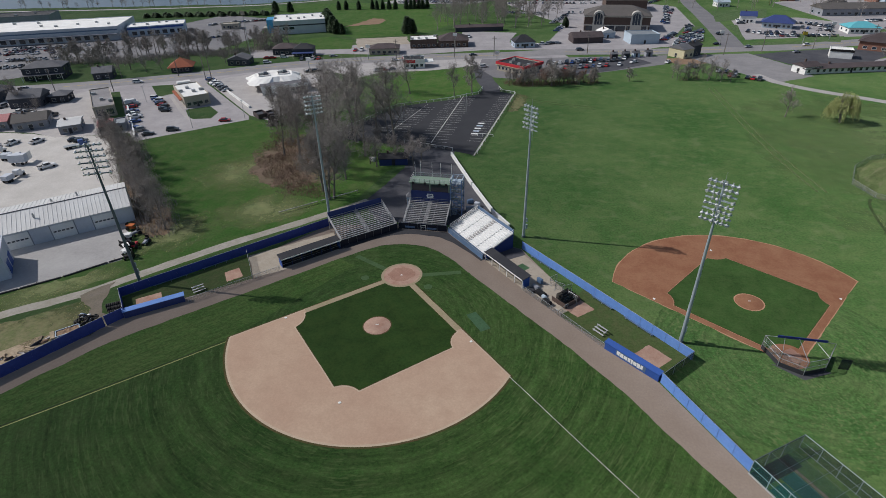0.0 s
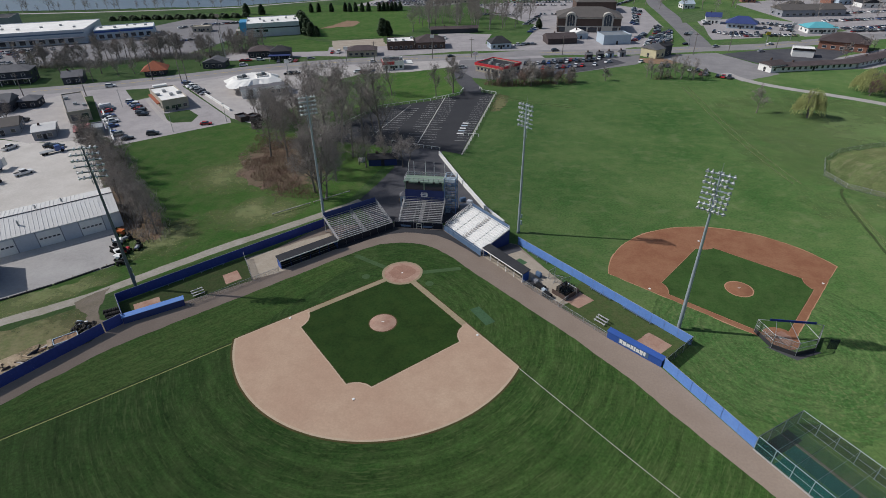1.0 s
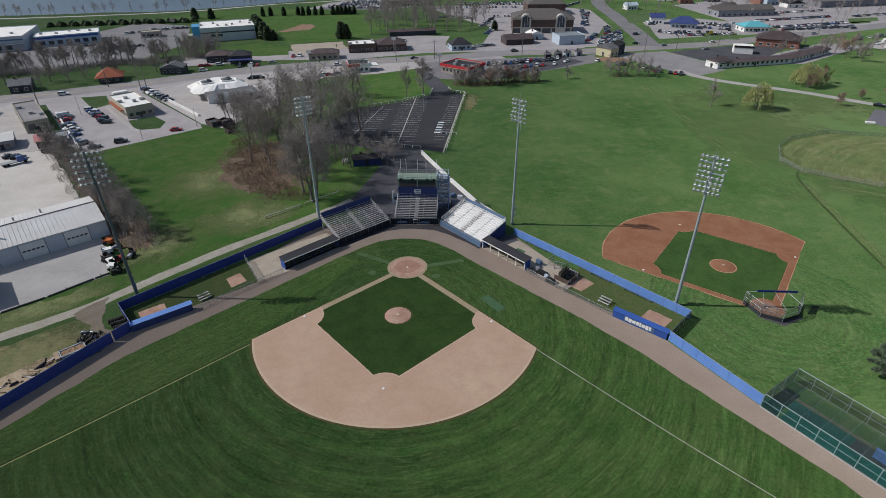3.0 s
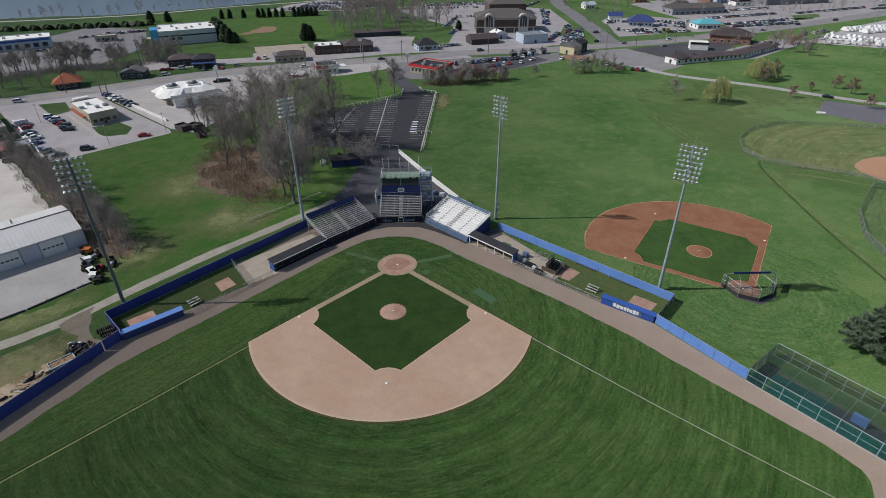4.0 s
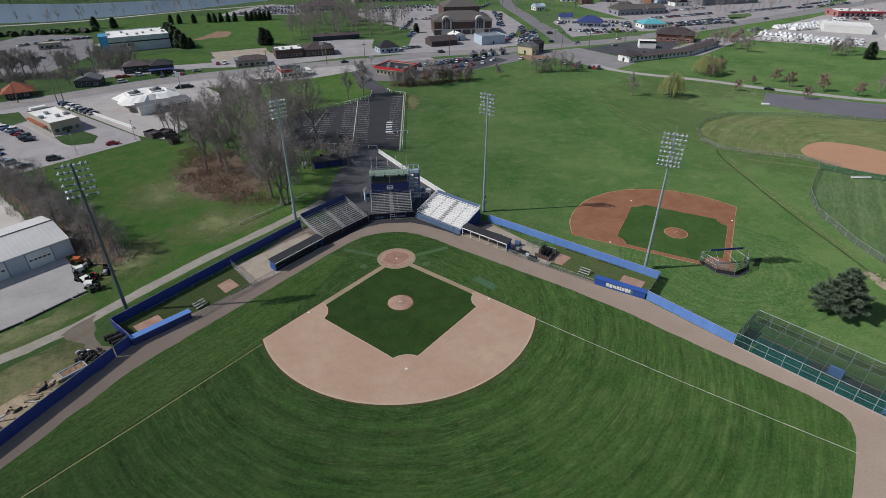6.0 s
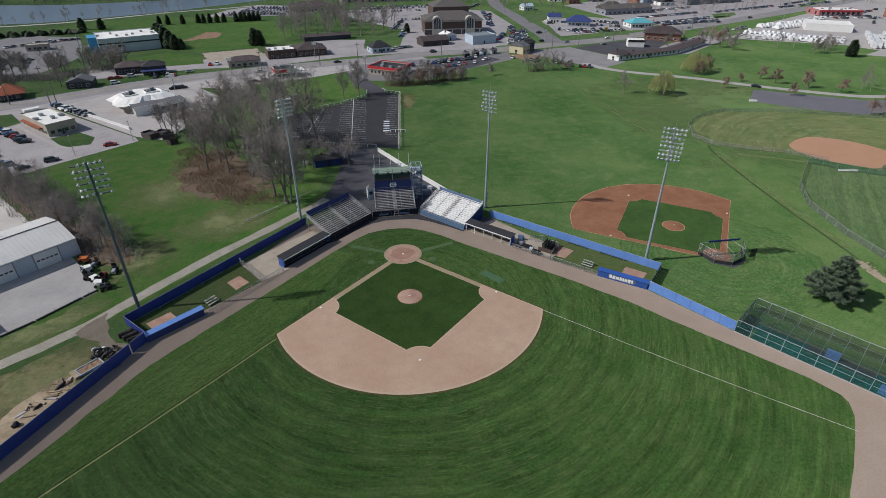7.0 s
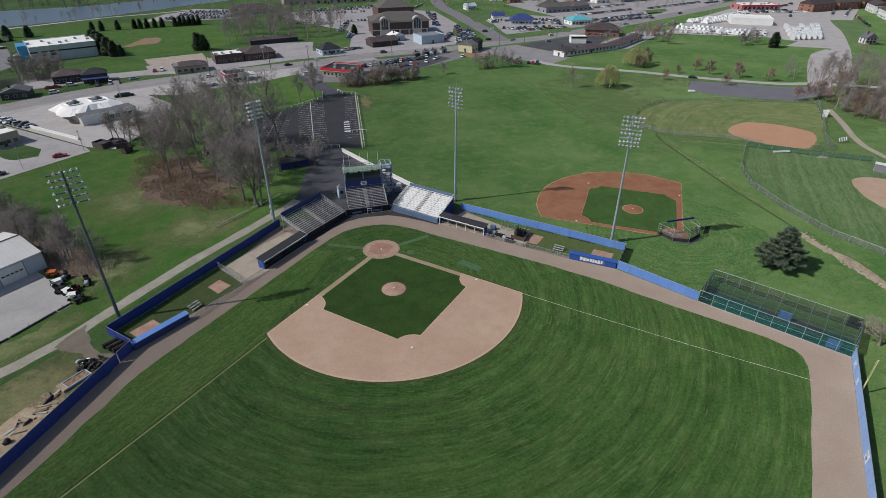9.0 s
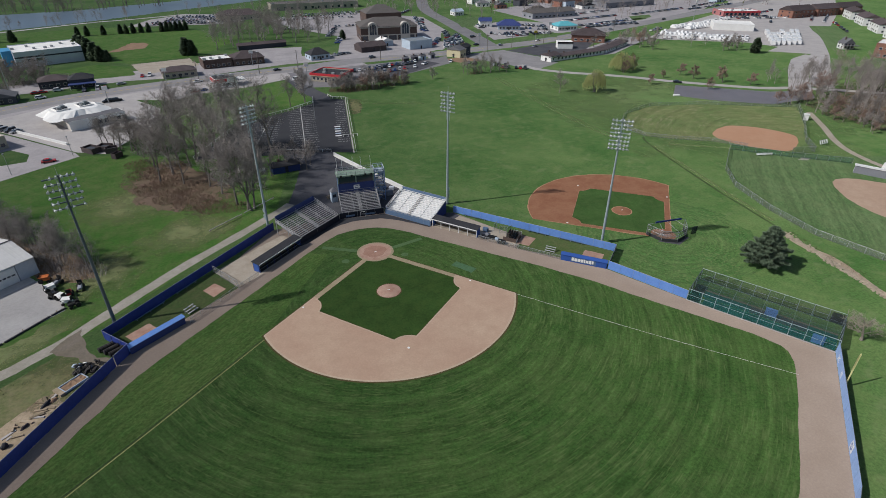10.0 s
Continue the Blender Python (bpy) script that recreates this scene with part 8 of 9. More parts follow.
row((110, 194), (124, 187), 6, 65, 0.9)
# restaurant lots
row((-161, 112), (-128, 76), 15, 48, 0.8)
row((-152.7, 119.0), (-133.5, 100.8), 9, 15, 0.95)
row((-146.5, 153), (-124, 133), 9, 45, 0.95)
park(-101.5, 93.5, 20, ("red", "saloon")), park(-116, 80, 30, ("grey", "suv")), park(-122.5, 74, 40, ("black", "saloon")), park(-157, 108.5, 48, ("white", "van"))
row((-102, 173), (-94, 176), 2, 20, 1.0, ("black", "suv"))
row((-66, 180), (-56, 184), 3, 30, 0.9)
# street and far side
for x, y, k in ((-133, 190, 4), (-101, 210, 1), (-62, 205, 0), (-20, 222, 2), (40, 243, 3), (-10, 196, 4), (120, 268, 2), (136, 262, 1), (170, 272, 0), (128, 300, 7), (-180, 142, 4), (-228, 122, 8), (210, 290, 3), (250, 303, 1), (290, 326, 2), (330, 343, 7), (158, 250.5, 1)):
    park(x, y, 25, KINDS[k])
row((-118, 200), (-106, 204), 4, 100, 0.9)
row((-140, 200), (-128, 204), 4, 20, 0.8)
row((-95, 226), (-78, 231), 5, 95, 0.8)
row((-55, 272), (-30, 276), 6, 95, 0.3)
row((16, 256), (28, 262), 4, 30, 0.9)
row((98, 272), (113, 300), 9, 0, 0.95), row((90, 276), (102, 304), 9, 0, 0.9), row((108, 300), (114, 330), 9, 0, 0.8)
row((22, 206), (66, 222), 14, 80, 0.9), row((28, 196), (62, 210), 10, 80, 0.8), row((34, 214), (72, 226), 12, 80, 0.6)
row((84, 219), (116, 196), 10, 65, 0.75)
row((60, 213), (76, 218), 5, 40, 0.5)
row((24, 300), (30, 330), 7, 0, 0.7), row((96, 330), (112, 400), 14, 5, 0.7)
# mall lot
row((-300, 150), (-268, 166), 9, 110, 0.7)
row((-226, 236), (-200, 262), 8, 40, 0.5)
# gravel yard
for x, y, k, h in ((-175, 55, 5, 80), (-168, 57, 9, 85), (-160, 60, 9, 85), (-147, 64, 2, 50), (-143, 63, 7, 30), (-136, 69, 3, 15), (-136, 40, 9, 60), (-162, 40, 4, 20), (-166, 34, 10, 30), (-152, 33, 9, 20), (-172, 30, 2, 0)):
    park(x, y, h, KINDS[k])
row((-205, 90), (-178, 88), 6, 90, 0.7), row((-240, 92), (-212, 96), 7, 90, 0.6)
# right side
row((146, 312), (160, 300), 5, 60, 0.9), row((158, 306), (182, 308), 7, 90, 0.9), row((184, 330), (200, 316), 6, 60, 0.8), row((150, 340), (152, 356), 5, 0, 0.8), row((190, 345), (205, 330), 6, 50, 0.7)
row((240, 330), (300, 350), 14, 95, 0.5)
row((215, 248), (240, 262), 6, 40, 0.7), row((196, 225), (222, 243), 7, 40, 0.25)
row((430, 240), (470, 290), 12, 50, 0.7), row((410, 300), (440, 330), 9, 50, 0.7), row((440, 350), (480, 372), 10, 90, 0.7)
W = ("white", "van")
for r in range(2):
    row((268 + 9 * r, 258 + 9 * r), (322 + 9 * r, 229 + 9 * r), 18, 58, 0.97, W, 0.15)
row((352, 316), (392, 330), 10, 60, 0.9, W), row((268, 268), (284, 276), 5, 60, 0.9, ("white", "pickup")), row((262, 280), (300, 300), 10, 60, 0.7)
for r in range(4):
    row((332 + 9 * r, 217 + 9.5 * r), (352 + 8 * r, 209 + 9 * r), 7, 50, 0.97, W, 0.15)
for x, y, k in ((182.5, 7.5, 11),):
    park(x, y, 20, KINDS[k])
park(189.5, 133.2, -35, ("black", "saloon"))


def far_cars(name, label, rows, material, size=(4.6, 1.8, 0.9, 1.45), pitch=2.9, fill=0.8, glazed=True):
    """Rows of far vehicles that nobody could count, as one object: bodies with hood and tapered cabin, dark glass bands."""
    verts, faces, glass = [], [], []
    L, W, h, top = size
    for (ax, ay), (bx, by), heading in rows:
        n = max(1, int(math.hypot(bx - ax, by - ay) / pitch))
        for i in range(n):
            if rc.random() > fill:
                continue
            x, y = ax + (bx - ax) * (i + 0.5) / n, ay + (by - ay) * (i + 0.5) / n
            a = radians(heading + rc.uniform(-3, 3) + rc.choice((0, 180)))
            ca, sa = math.cos(a), math.sin(a)
            s = len(verts)
            for u, v, z in [(p * L / 2, q * W / 2, z) for z, k in ((0.3, 1), (h, 0.97)) for p, q in ((-k, -k), (k, -k), (k, k), (-k, k))] + [(p, q * W / 2, z) for z, p0, p1, k in ((h, -L * 0.42, L * 0.24, 0.88), (top, -L * 0.30, L * 0.10, 0.74)) for p, q in ((p0, -k), (p1, -k), (p1, k), (p0, k))]:
                verts.append((x + ca * u - sa * v, y + sa * u + ca * v, 0.03 + z))
            faces += [tuple(s + k for k in f) for f in ((4, 5, 6, 7), (0, 1, 5, 4), (1, 2, 6, 5), (2, 3, 7, 6), (3, 0, 4, 7), (12, 13, 14, 15))]
            glass += [0] * 6 + [1 if glazed else 0] * 4
            faces += [tuple(s + k for k in f) for f in ((8, 9, 13, 12), (9, 10, 14, 13), (10, 11, 15, 14), (11, 8, 12, 15))]
    me = bpy.data.meshes.new(name)
    me.from_pydata(verts, [], faces)
    me.materials.append(material)
    me.materials.append(M_GLASS)
    for p, g in zip(me.polygons, glass):
        p.material_index = g
    return tagged(new(name, me), label, "cars", kind="stuff")


far_cars("dealer_vehicles", "tight rows of white vans on the dealer lot", [((277 + 8 * r, 274 + 7 * r), (309 + 8 * r, 231 + 7 * r), 40) for r in (0, 1)] + [((306, 297), (352, 310), 105), ((314, 289), (340, 297), 105)], CAR_PAINT["white"], (6.8, 2.2, 1.5, 2.8), 3.2, 0.9, False)
far_cars("parked_trailers", "tight block of long white trailers on the dealer lot", [((328 + 10 * k, 214 + 12.5 * k), (353 + 11 * k, 211 + 11.5 * k), 49) for k in range(4)], CAR_PAINT["white"], (12.5, 2.8, 3.05, 3.2), 3.6, 0.85, False)
far_cars("distant_cars", "many parked cars on the trading estate", [((226 + 8 * k, 326 + 32 * k), (290 + 12 * k, 346 + 34 * k), 100) for k in range(3)] + [((236 + 6 * k, 318 + 5 * k), (290 + 4 * k, 330 + 4 * k), 20) for k in range(2)] + [((320, 380), (400, 410), 95), ((400, 400), (480, 430), 95), ((420, 420), (520, 470), 60), ((390, 340), (440, 335), 90), ((400, 330), (450, 322), 90), ((456, 300), (500, 340), 45), ((460, 290), (516, 336), 45), ((150, 296), (196, 302), 90), ((196, 316), (206, 340), 10), ((170, 350), (200, 344), 80)], M_CARS, fill=0.8)
far_cars("distant_cars", "many parked cars on the lot by the river", [((-126 + 3 * k, 432 + 8 * k), (-52 + 2 * k, 430 + 8 * k), 90) for k in range(7)], M_CARS, fill=0.85)
far_cars("distant_cars", "many parked cars round the brick hall", [((96 + 5 * k, 262 + 4 * k), (104 + 5 * k, 290 + 8 * k), 0) for k in range(4)] + [((-26, 430), (60, 436), 90), ((-14, 446), (70, 458), 90), ((-4, 462), (96, 474), 90), ((100, 336), (110, 420), 5), ((88, 420), (116, 470), 5), ((20, 330), (30, 372), 5), ((-20, 380), (14, 372), 80), ((30, 380), (60, 384), 90)], M_CARS, fill=0.8)
far_cars("distant_cars", "many parked cars along the shopping strip", [((-400 + 6 * k, 158 + 8 * k), (-300 + 8 * k, 196 + 10 * k), 110) for k in range(3)] + [((-330 + 4 * k, 162 + 21 * k), (-266, 186 + 21 * k), 110) for k in range(3)] + [((-250, 250), (-226, 264), 30), ((-240, 300), (-216, 318), 60), ((-228, 316), (-204, 326), 60)], M_CARS, fill=0.6)

# box trailer and tractors on the yard
th = thing("box_trailer", "grey box trailer with an open white door", "trailer", -148, 41, 0, 20)
part("box_body", box(B(), -2.6, -1.2, 1.0, 2.6, 1.2, 3.6), M_SHEDWALL, th)
part("door", box(B(), 2.62, 1.2, 1.0, 2.7, 3.4, 3.6), M_WHITE, th)
wheel = finish(tube(B(), (0, -0.15, 0), (0, 0.15, 0), 0.5, n=12), "wheel", M_BLACK)
for x in (-1.6, 1.4):
    for y in (-1.05, 1.05):
        piece("wheel", wheel, th, pose(x, y, 0.5))
for k, (x, y, col, word) in enumerate(((-77.3, 7.5, M_MACHINE, "orange"), (-74.9, 3.0, M_WHITE, "white"), (-73.1, -0.1, M_BLACK, "black"), (-70.2, 0.0, M_REDROOF, "red"), (-71.2, -1.8, M_WHITE, "white"), (-69.5, -3.8, M_WHITE, "white"), (-67.9, -5.2, M_BLACK, "black"), (-74.2, 5.4, M_GWALL, "grey"), (-68.4, 1.8, M_GWALL, "grey"))):
    th = thing("yard_tractor", f"small {word} tractor parked at the yard's edge", "tractor", x, y, 0, 35 * k, "yard tractors")
    bm = B()
    box(bm, -1.1, -0.45, 0.5, 1.1, 0.45, 1.1)
    bmesh.ops.bevel(bm, geom=bm.edges[:], offset=0.12, segments=1, affect="EDGES")
    part("hood", bm, col, th)
    if word in ("white", "orange"):
        part("bonnet_cover", box(B(), -0.95, -0.75, 1.5, 1.05, 0.75, 1.62), col, th)
    part("seat", box(B(), -0.8, -0.3, 1.12, -0.3, 0.3, 1.5), M_BLACK, th)
    part("roll_bar", box(B(), -1.05, -0.5, 1.1, -0.95, 0.5, 2.1), M_BLACK, th)
    for u, r in ((-0.7, 0.55), (0.8, 0.35)):
        for s in (-0.62, 0.62):
            part("wheel", tube(B(), (u, s - 0.14, r), (u, s + 0.14, r), r, n=12), M_BLACK, th)


# lorries on the yard
for x, y, h, col, word, box_len in ((-176, 47, 70, "blue", "blue", 0), (-169, 49, 80, "silver", "grey", 3.6), (-165, 46.5, 75, "white", "white", 0), (-154, 44, 15, "white", "white", 3.2), (-141, 58, 50, "blue", "dark blue", 0), (-139, 30, 95, "white", "white", 3.0)):
    th = thing("lorry", f"parked {word} work lorry on the gravel", "lorry", x, y, 0, h, "lorries")
    bm = B()
    box(bm, 1.2, -1.1, 0.6, 3.0, 1.1, 2.5)
    bmesh.ops.bevel(bm, geom=bm.edges[:], offset=0.18, segments=1, affect="EDGES")
    part("cab", bm, CAR_PAINT[col], th)
    part("windscreen", box(B(), 2.97, -0.9, 1.6, 3.04, 0.9, 2.3), M_GLASS, th)
    bm = B()
    box(bm, 3.02, -0.8, 0.6, 4.1, 0.8, 1.5)
    bmesh.ops.bevel(bm, geom=bm.edges[:], offset=0.15, segments=1, affect="EDGES")
    part("bonnet", bm, CAR_PAINT[col], th)
    part("chassis", box(B(), -3.6, -0.5, 0.6, 1.15, 0.5, 0.9), M_BLACK, th)
    if box_len:
        part("load_box", box(B(), -3.5, -1.15, 0.92, -3.5 + box_len, 1.15, 2.4), M_SHEDWALL, th)
    else:
        part("flat_bed", box(B(), -3.6, -1.15, 0.92, 1.0, 1.15, 1.08), M_GALV, th)
    for u in (-2.8, -1.7, 3.2):
        for s in (-0.95, 0.95):
            piece("wheel", wheel, th, pose(u, s, 0.5))

# ---- trees ----


def bare_mesh(seed, height, spread, trunk_r, counts=(11, 6, 7, 6), lean=0.12, twig_w=0.035):
    """A leafless tree as two lists of vertices and faces: tubes for the wood, slivers for the twigs.
    counts: limbs, branches on each limb, sprigs on each branch, twigs on each sprig."""
    rnd = random.Random(seed)
    wood, wf, tw, tf = [], [], [], []

    def stem(pts, radii, n):
        base = len(wood)
        for i, (p, r) in enumerate(zip(pts, radii)):
            d = (pts[min(i + 1, len(pts) - 1)] - pts[max(i - 1, 0)]).normalized()
            u = d.orthogonal().normalized()
            v = d.cross(u)
            wood.extend(p + r * (math.cos(2 * math.pi * k / n) * u + math.sin(2 * math.pi * k / n) * v) for k in range(n))
        for i in range(len(pts) - 1):
            for k in range(n):
                wf.append((base + i * n + k, base + i * n + (k + 1) % n, base + (i + 1) * n + (k + 1) % n, base + (i + 1) * n + k))

    def bend(p, d, length, steps, wander, lift):
        pts = [p]
        for _ in range(steps):
            d = (d + Vector((rnd.uniform(-1, 1), rnd.uniform(-1, 1), rnd.uniform(-0.6, 0.8) + lift)) * wander).normalized()
            pts.append(pts[-1] + d * length / steps)
        return pts

    def side(d, out):
        q = Vector((rnd.uniform(-1, 1), rnd.uniform(-1, 1), rnd.uniform(-0.4, 0.8)))
        q = (q - q.dot(d) * d).normalized()
        return (d * (1 - out) + q * out).normalized()

    def sample(pts, t):
        f = t * (len(pts) - 1)
        i = min(int(f), len(pts) - 2)
        return pts[i].lerp(pts[i + 1], f - i), (pts[i + 1] - pts[i]).normalized()

    trunk = bend(Vector((0, 0, -0.1)), Vector((rnd.uniform(-lean, lean), rnd.uniform(-lean, lean), 1)).normalized(), height * 0.8, 6, 0.09, 0.3)
    stem(trunk, [trunk_r * (1.25 if i == 0 else 1 - 0.14 * i) for i in range(7)], 6)
    for a in range(counts[0]):
        t = 0.24 + 0.74 * (a + rnd.random()) / counts[0]
        p, d = sample(trunk, t)
        d1 = side(d, spread * (1.0 - 0.45 * t))
        l1 = height * rnd.uniform(0.30, 0.46) * (1.15 - 0.55 * t)
        limb = bend(p, d1, l1, 4, 0.22, 0.35)
        r1 = trunk_r * 0.42 * (1.1 - 0.6 * t)
        stem(limb, [r1 * (1 - 0.19 * i) for i in range(5)], 4)
        for b in range(counts[1]):
            p, d = sample(limb, 0.22 + 0.78 * (b + rnd.random()) / counts[1])
            l2 = l1 * rnd.uniform(0.32, 0.55)
            branch = bend(p, side(d, 0.6), l2, 3, 0.25, 0.3)
            stem(branch, [r1 * 0.42 * (1 - 0.26 * i) for i in range(4)], 3)
            for c in range(counts[2]):
                p, d = sample(branch, 0.15 + 0.85 * (c + rnd.random()) / counts[2])
                d3 = side(d, 0.62)
                l3 = l2 * rnd.uniform(0.4, 0.75)
                e = p + d3 * l3 + Vector((0, 0, rnd.uniform(-0.1, 0.15) * l3))
                s = d3.cross(Vector((rnd.uniform(-1, 1), rnd.uniform(-1, 1), rnd.uniform(-1, 1)))).normalized() * twig_w
                i = len(tw)
                tw.extend((p - s, p + s, e))
                tf.append((i, i + 1, i + 2))
                for k in range(counts[3]):
                    q = p.lerp(e, 0.2 + 0.8 * (k + rnd.random()) / counts[3])
                    g = q + side(d3, 0.6) * l3 * rnd.uniform(0.4, 0.85)
                    s = d3.cross(Vector((rnd.uniform(-1, 1), rnd.uniform(-1, 1), rnd.uniform(-1, 1)))).normalized() * twig_w * 0.75
                    i = len(tw)
                    tw.extend((q - s, q + s, g))
                    tf.append((i, i + 1, i + 2))
    return wood, wf, tw, tf


def from_lists(name, verts, faces, material):
    me = bpy.data.meshes.new(name)
    me.from_pydata([tuple(v) for v in verts], [], faces)
    me.materials.append(material)
    return me


def bare_tree(seed, height, spread, label, twig, trunk_r=0.34, counts=(11, 6, 7, 6), bark=None, twig_w=0.045):
    wood, wf, tw, tf = bare_mesh(seed, height, spread, trunk_r, counts, twig_w=twig_w)
    th = thing("tree", label, "tree", group="trees")
    for name, v, f, m in (("trunk", wood, wf, bark or M_BARK), ("crown", tw, tf, twig)):
        ob = new(name, from_lists(name, v, f, m))
        ob.parent = th
    return th


BARE = "tall leafless grey-brown deciduous tree"
protos = [bare_tree(1, 18, 0.62, BARE, M_TWIG), bare_tree(2, 21, 0.52, BARE, M_TWIG), bare_tree(3, 15, 0.75, BARE, M_TWIG), bare_tree(4, 19, 0.66, BARE, M_TWIG), bare_tree(5, 20, 0.45, BARE, M_TWIG)]
bushy = [bare_tree(11, 12, 0.85, "bushy leafless grey-brown tree", M_TWIG, 0.3, twig_w=0.085), bare_tree(12, 14, 0.75, "bushy leafless grey-brown tree", M_TWIG, 0.34, twig_w=0.085), bare_tree(13, 12, 0.8, "bushy reddish-brown leafless tree", M_RBUD, 0.3, twig_w=0.085)]
bud = bare_tree(7, 12, 0.75, "tree with greenish spring buds", M_BUD)
red = bare_tree(8, 6, 0.95, "small round tree with reddish spring buds", M_RBUD, 0.16, (11, 7, 8, 7))
pale = bare_tree(9, 11, 1.05, "wide pale leafless tree with spreading limbs", M_PALEBARK, 0.3, (11, 6, 6, 5), M_PALEBARK, 0.04)
rt = random.Random(31)
used = set()


def plant(proto, x, y, scale=1.0, z=1.0):
    m = pose(x, y, 0, 0, 0, rt.uniform(0, 360))
    if id(proto) not in used:
        used.add(id(proto))
        proto.matrix_basis = m
        proto.scale = (scale, scale, scale * z)
        return proto
    c = copy_thing(proto, m)
    c.scale = (scale, scale, scale * z)
    return c


def wood_patch(pts, lo=0.7, hi=1.05, kinds=None):
    for x, y in pts:
        plant(rt.choice(kinds or protos), x + rt.uniform(-1, 1), y + rt.uniform(-1, 1), rt.uniform(lo, hi))


LITE = [bare_mesh(40 + k, 17, 0.62, 0.34, (8, 5, 5, 4), twig_w=0.075) for k in range(4)]
FAR = [bare_mesh(60 + k, 17, 0.62, 0.34, (6, 4, 3, 3), twig_w=0.11) for k in range(4)]


def far_wood(name, label, spots, lo, hi, material, kinds=None):
    """Many far trees that nobody could count, as one object."""
    verts, faces = [], []
    for x, y in spots:
        wood, wf, tw, tf = rt.choice(kinds or LITE)
        s, a = rt.uniform(lo, hi), rt.uniform(0, 6.28)
        ca, sa = s * math.cos(a), s * math.sin(a)
        for vs, fs in ((wood, wf), (tw, tf)):
            i = len(verts)
            verts.extend((x + ca * v.x - sa * v.y, y + sa * v.x + ca * v.y, s * v.z) for v in vs)
            faces.extend(tuple(i + k for k in f) for f in fs)
    return tagged(new(name, from_lists(name, verts, faces, material)), label, "trees", kind="stuff")


# grove between lane and parking lot: tall slender trees towards the lot, thicker growth over the leaf litter
for x, y, sc in ((-24.8, 79, 1.4), (-39.8, 79.8, 1.42), (-32, 67, 1.08), (-35.7, 57.2, 1.12), (-42.2, 68, 1.2), (-50.7, 80, 1.2), (-31.8, 48, 0.9), (-45, 90, 1.25), (-36, 92, 1.15), (-56, 96, 1.15), (-48, 104, 1.1), (-62, 102, 1.1), (-30, 88, 0.95)):
    plant(rt.choice((protos[1], protos[4], protos[0])), x, y, sc)
wood_patch([(-57, 70), (-64, 77), (-60, 64), (-52, 60), (-47, 66), (-66, 86), (-58, 84), (-45, 56), (-41, 49), (-52, 74), (-70, 92), (-74, 98), (-66, 98), (-60, 112), (-52, 118), (-44, 122)], 0.75, 1.05)
for x, y in ((-31.2, 33.6), (-30.4, 34.6), (-32.2, 34.8), (-35.4, 38.8)):
    plant(protos[3], x, y, rt.uniform(1.0, 1.22))
wood_patch([(-72, 94), (-69, 90), (-80, 100)], 0.6, 0.8)
wood_patch([(-36, 142), (-46, 146)], 0.7, 0.9)
# shrubby trees round the park shelter
wood_patch([(-14.1, 60.7), (-20, 63), (-25, 58.5), (-17.5, 68), (-28, 68)], 0.6, 0.8, [protos[2]])
wood_patch([(-11, 66), (-22, 72), (-29, 60)], 0.4, 0.55)
plant(bushy[1], -8.6, 148.5, 1.15), plant(protos[4], -15.7, 142.4, 0.75)
for x, y, sc in ((-87.6, 108.6, 0.55), (-84.8, 106.6, 0.6), (-82.4, 104.4, 0.62), (-79.4, 101.6, 0.66), (-75.4, 98.2, 0.75)):
    plant(protos[4], x, y, sc)
# hedge trees beside the gravel yard
for k in range(34):
    t = k / 33
    plant(rt.choice(protos), -131 + 60 * t + rt.uniform(-4, 4), 66 - 54 * t + rt.uniform(-4, 4), rt.uniform(0.45, 0.66))
# along the mall lot
for k in range(28):
    t = k / 27
    plant(rt.choice(bushy[:2] + [bud] * (k % 6 == 0)), -255 + 120 * t + rt.uniform(-8, 8), 172 + 58 * t + rt.uniform(-7, 7) + 10 * math.sin(3.1 * t), rt.uniform(0.75, 1.05))
# brush row on the meadow's upper edge
for k in range(30):
    t = k / 29
    plant(rt.choice(bushy), 7 + 40 * t + rt.uniform(-2, 2), 164 + 8 * t + rt.uniform(-3, 3), rt.uniform(0.35, 0.62))
for x, y, sc in ((27, 163.5, 0.95), (24.5, 166, 0.8), (13, 165, 0.6), (36, 170, 0.75), (46, 173, 0.6), (63, 177.5, 0.55)):
    plant(bushy[0], x, y, sc)
for k in range(14):
    plant(rt.choice(protos[:3] + bushy[:1]), 84 + 1.9 * k + rt.uniform(-1, 1), rt.uniform(182, 188), rt.uniform(0.3, 0.58))
wood_patch([(16, 178), (12, 172), (26, 176), (34, 180)], 0.4, 0.55)
plant(protos[2], 118.2, 132.0, 0.72), plant(protos[3], -143, 232, 0.7)
for x, y, s in ((189, 144.5, 0.8), (202.8, 149, 1.2), (204.4, 139.4, 1.35), (195.6, 116.3, 1.1), (213.7, 127, 1.5), (224.4, 118.6, 1.2), (172.5, 134.7, 1.0)):
    plant(red, x, y, s)
for x, y, s, k in ((222.8, 239.6, 0.95, 0), (229.2, 229, 0.95, 2), (233, 219.4, 0.9, 0), (278, 203, 0.7, 1), (288.6, 202, 0.7, 1), (284, 205, 0.6, 0), (198, 239, 0.7, 0), (240, 236, 0.6, 0)):
    plant(bushy[k], x, y, s)
plant(bud, 188, 172, 0.8)
# wood beyond the softball field, low and dense along its edge
for k in range(15):
    t = k / 14
    plant(bushy[k % 3], 226 - 20 * t + rt.uniform(-3, 8) + 6 * (k % 2), 84 - 46 * t + rt.uniform(-2, 3), rt.uniform(0.42, 0.62))
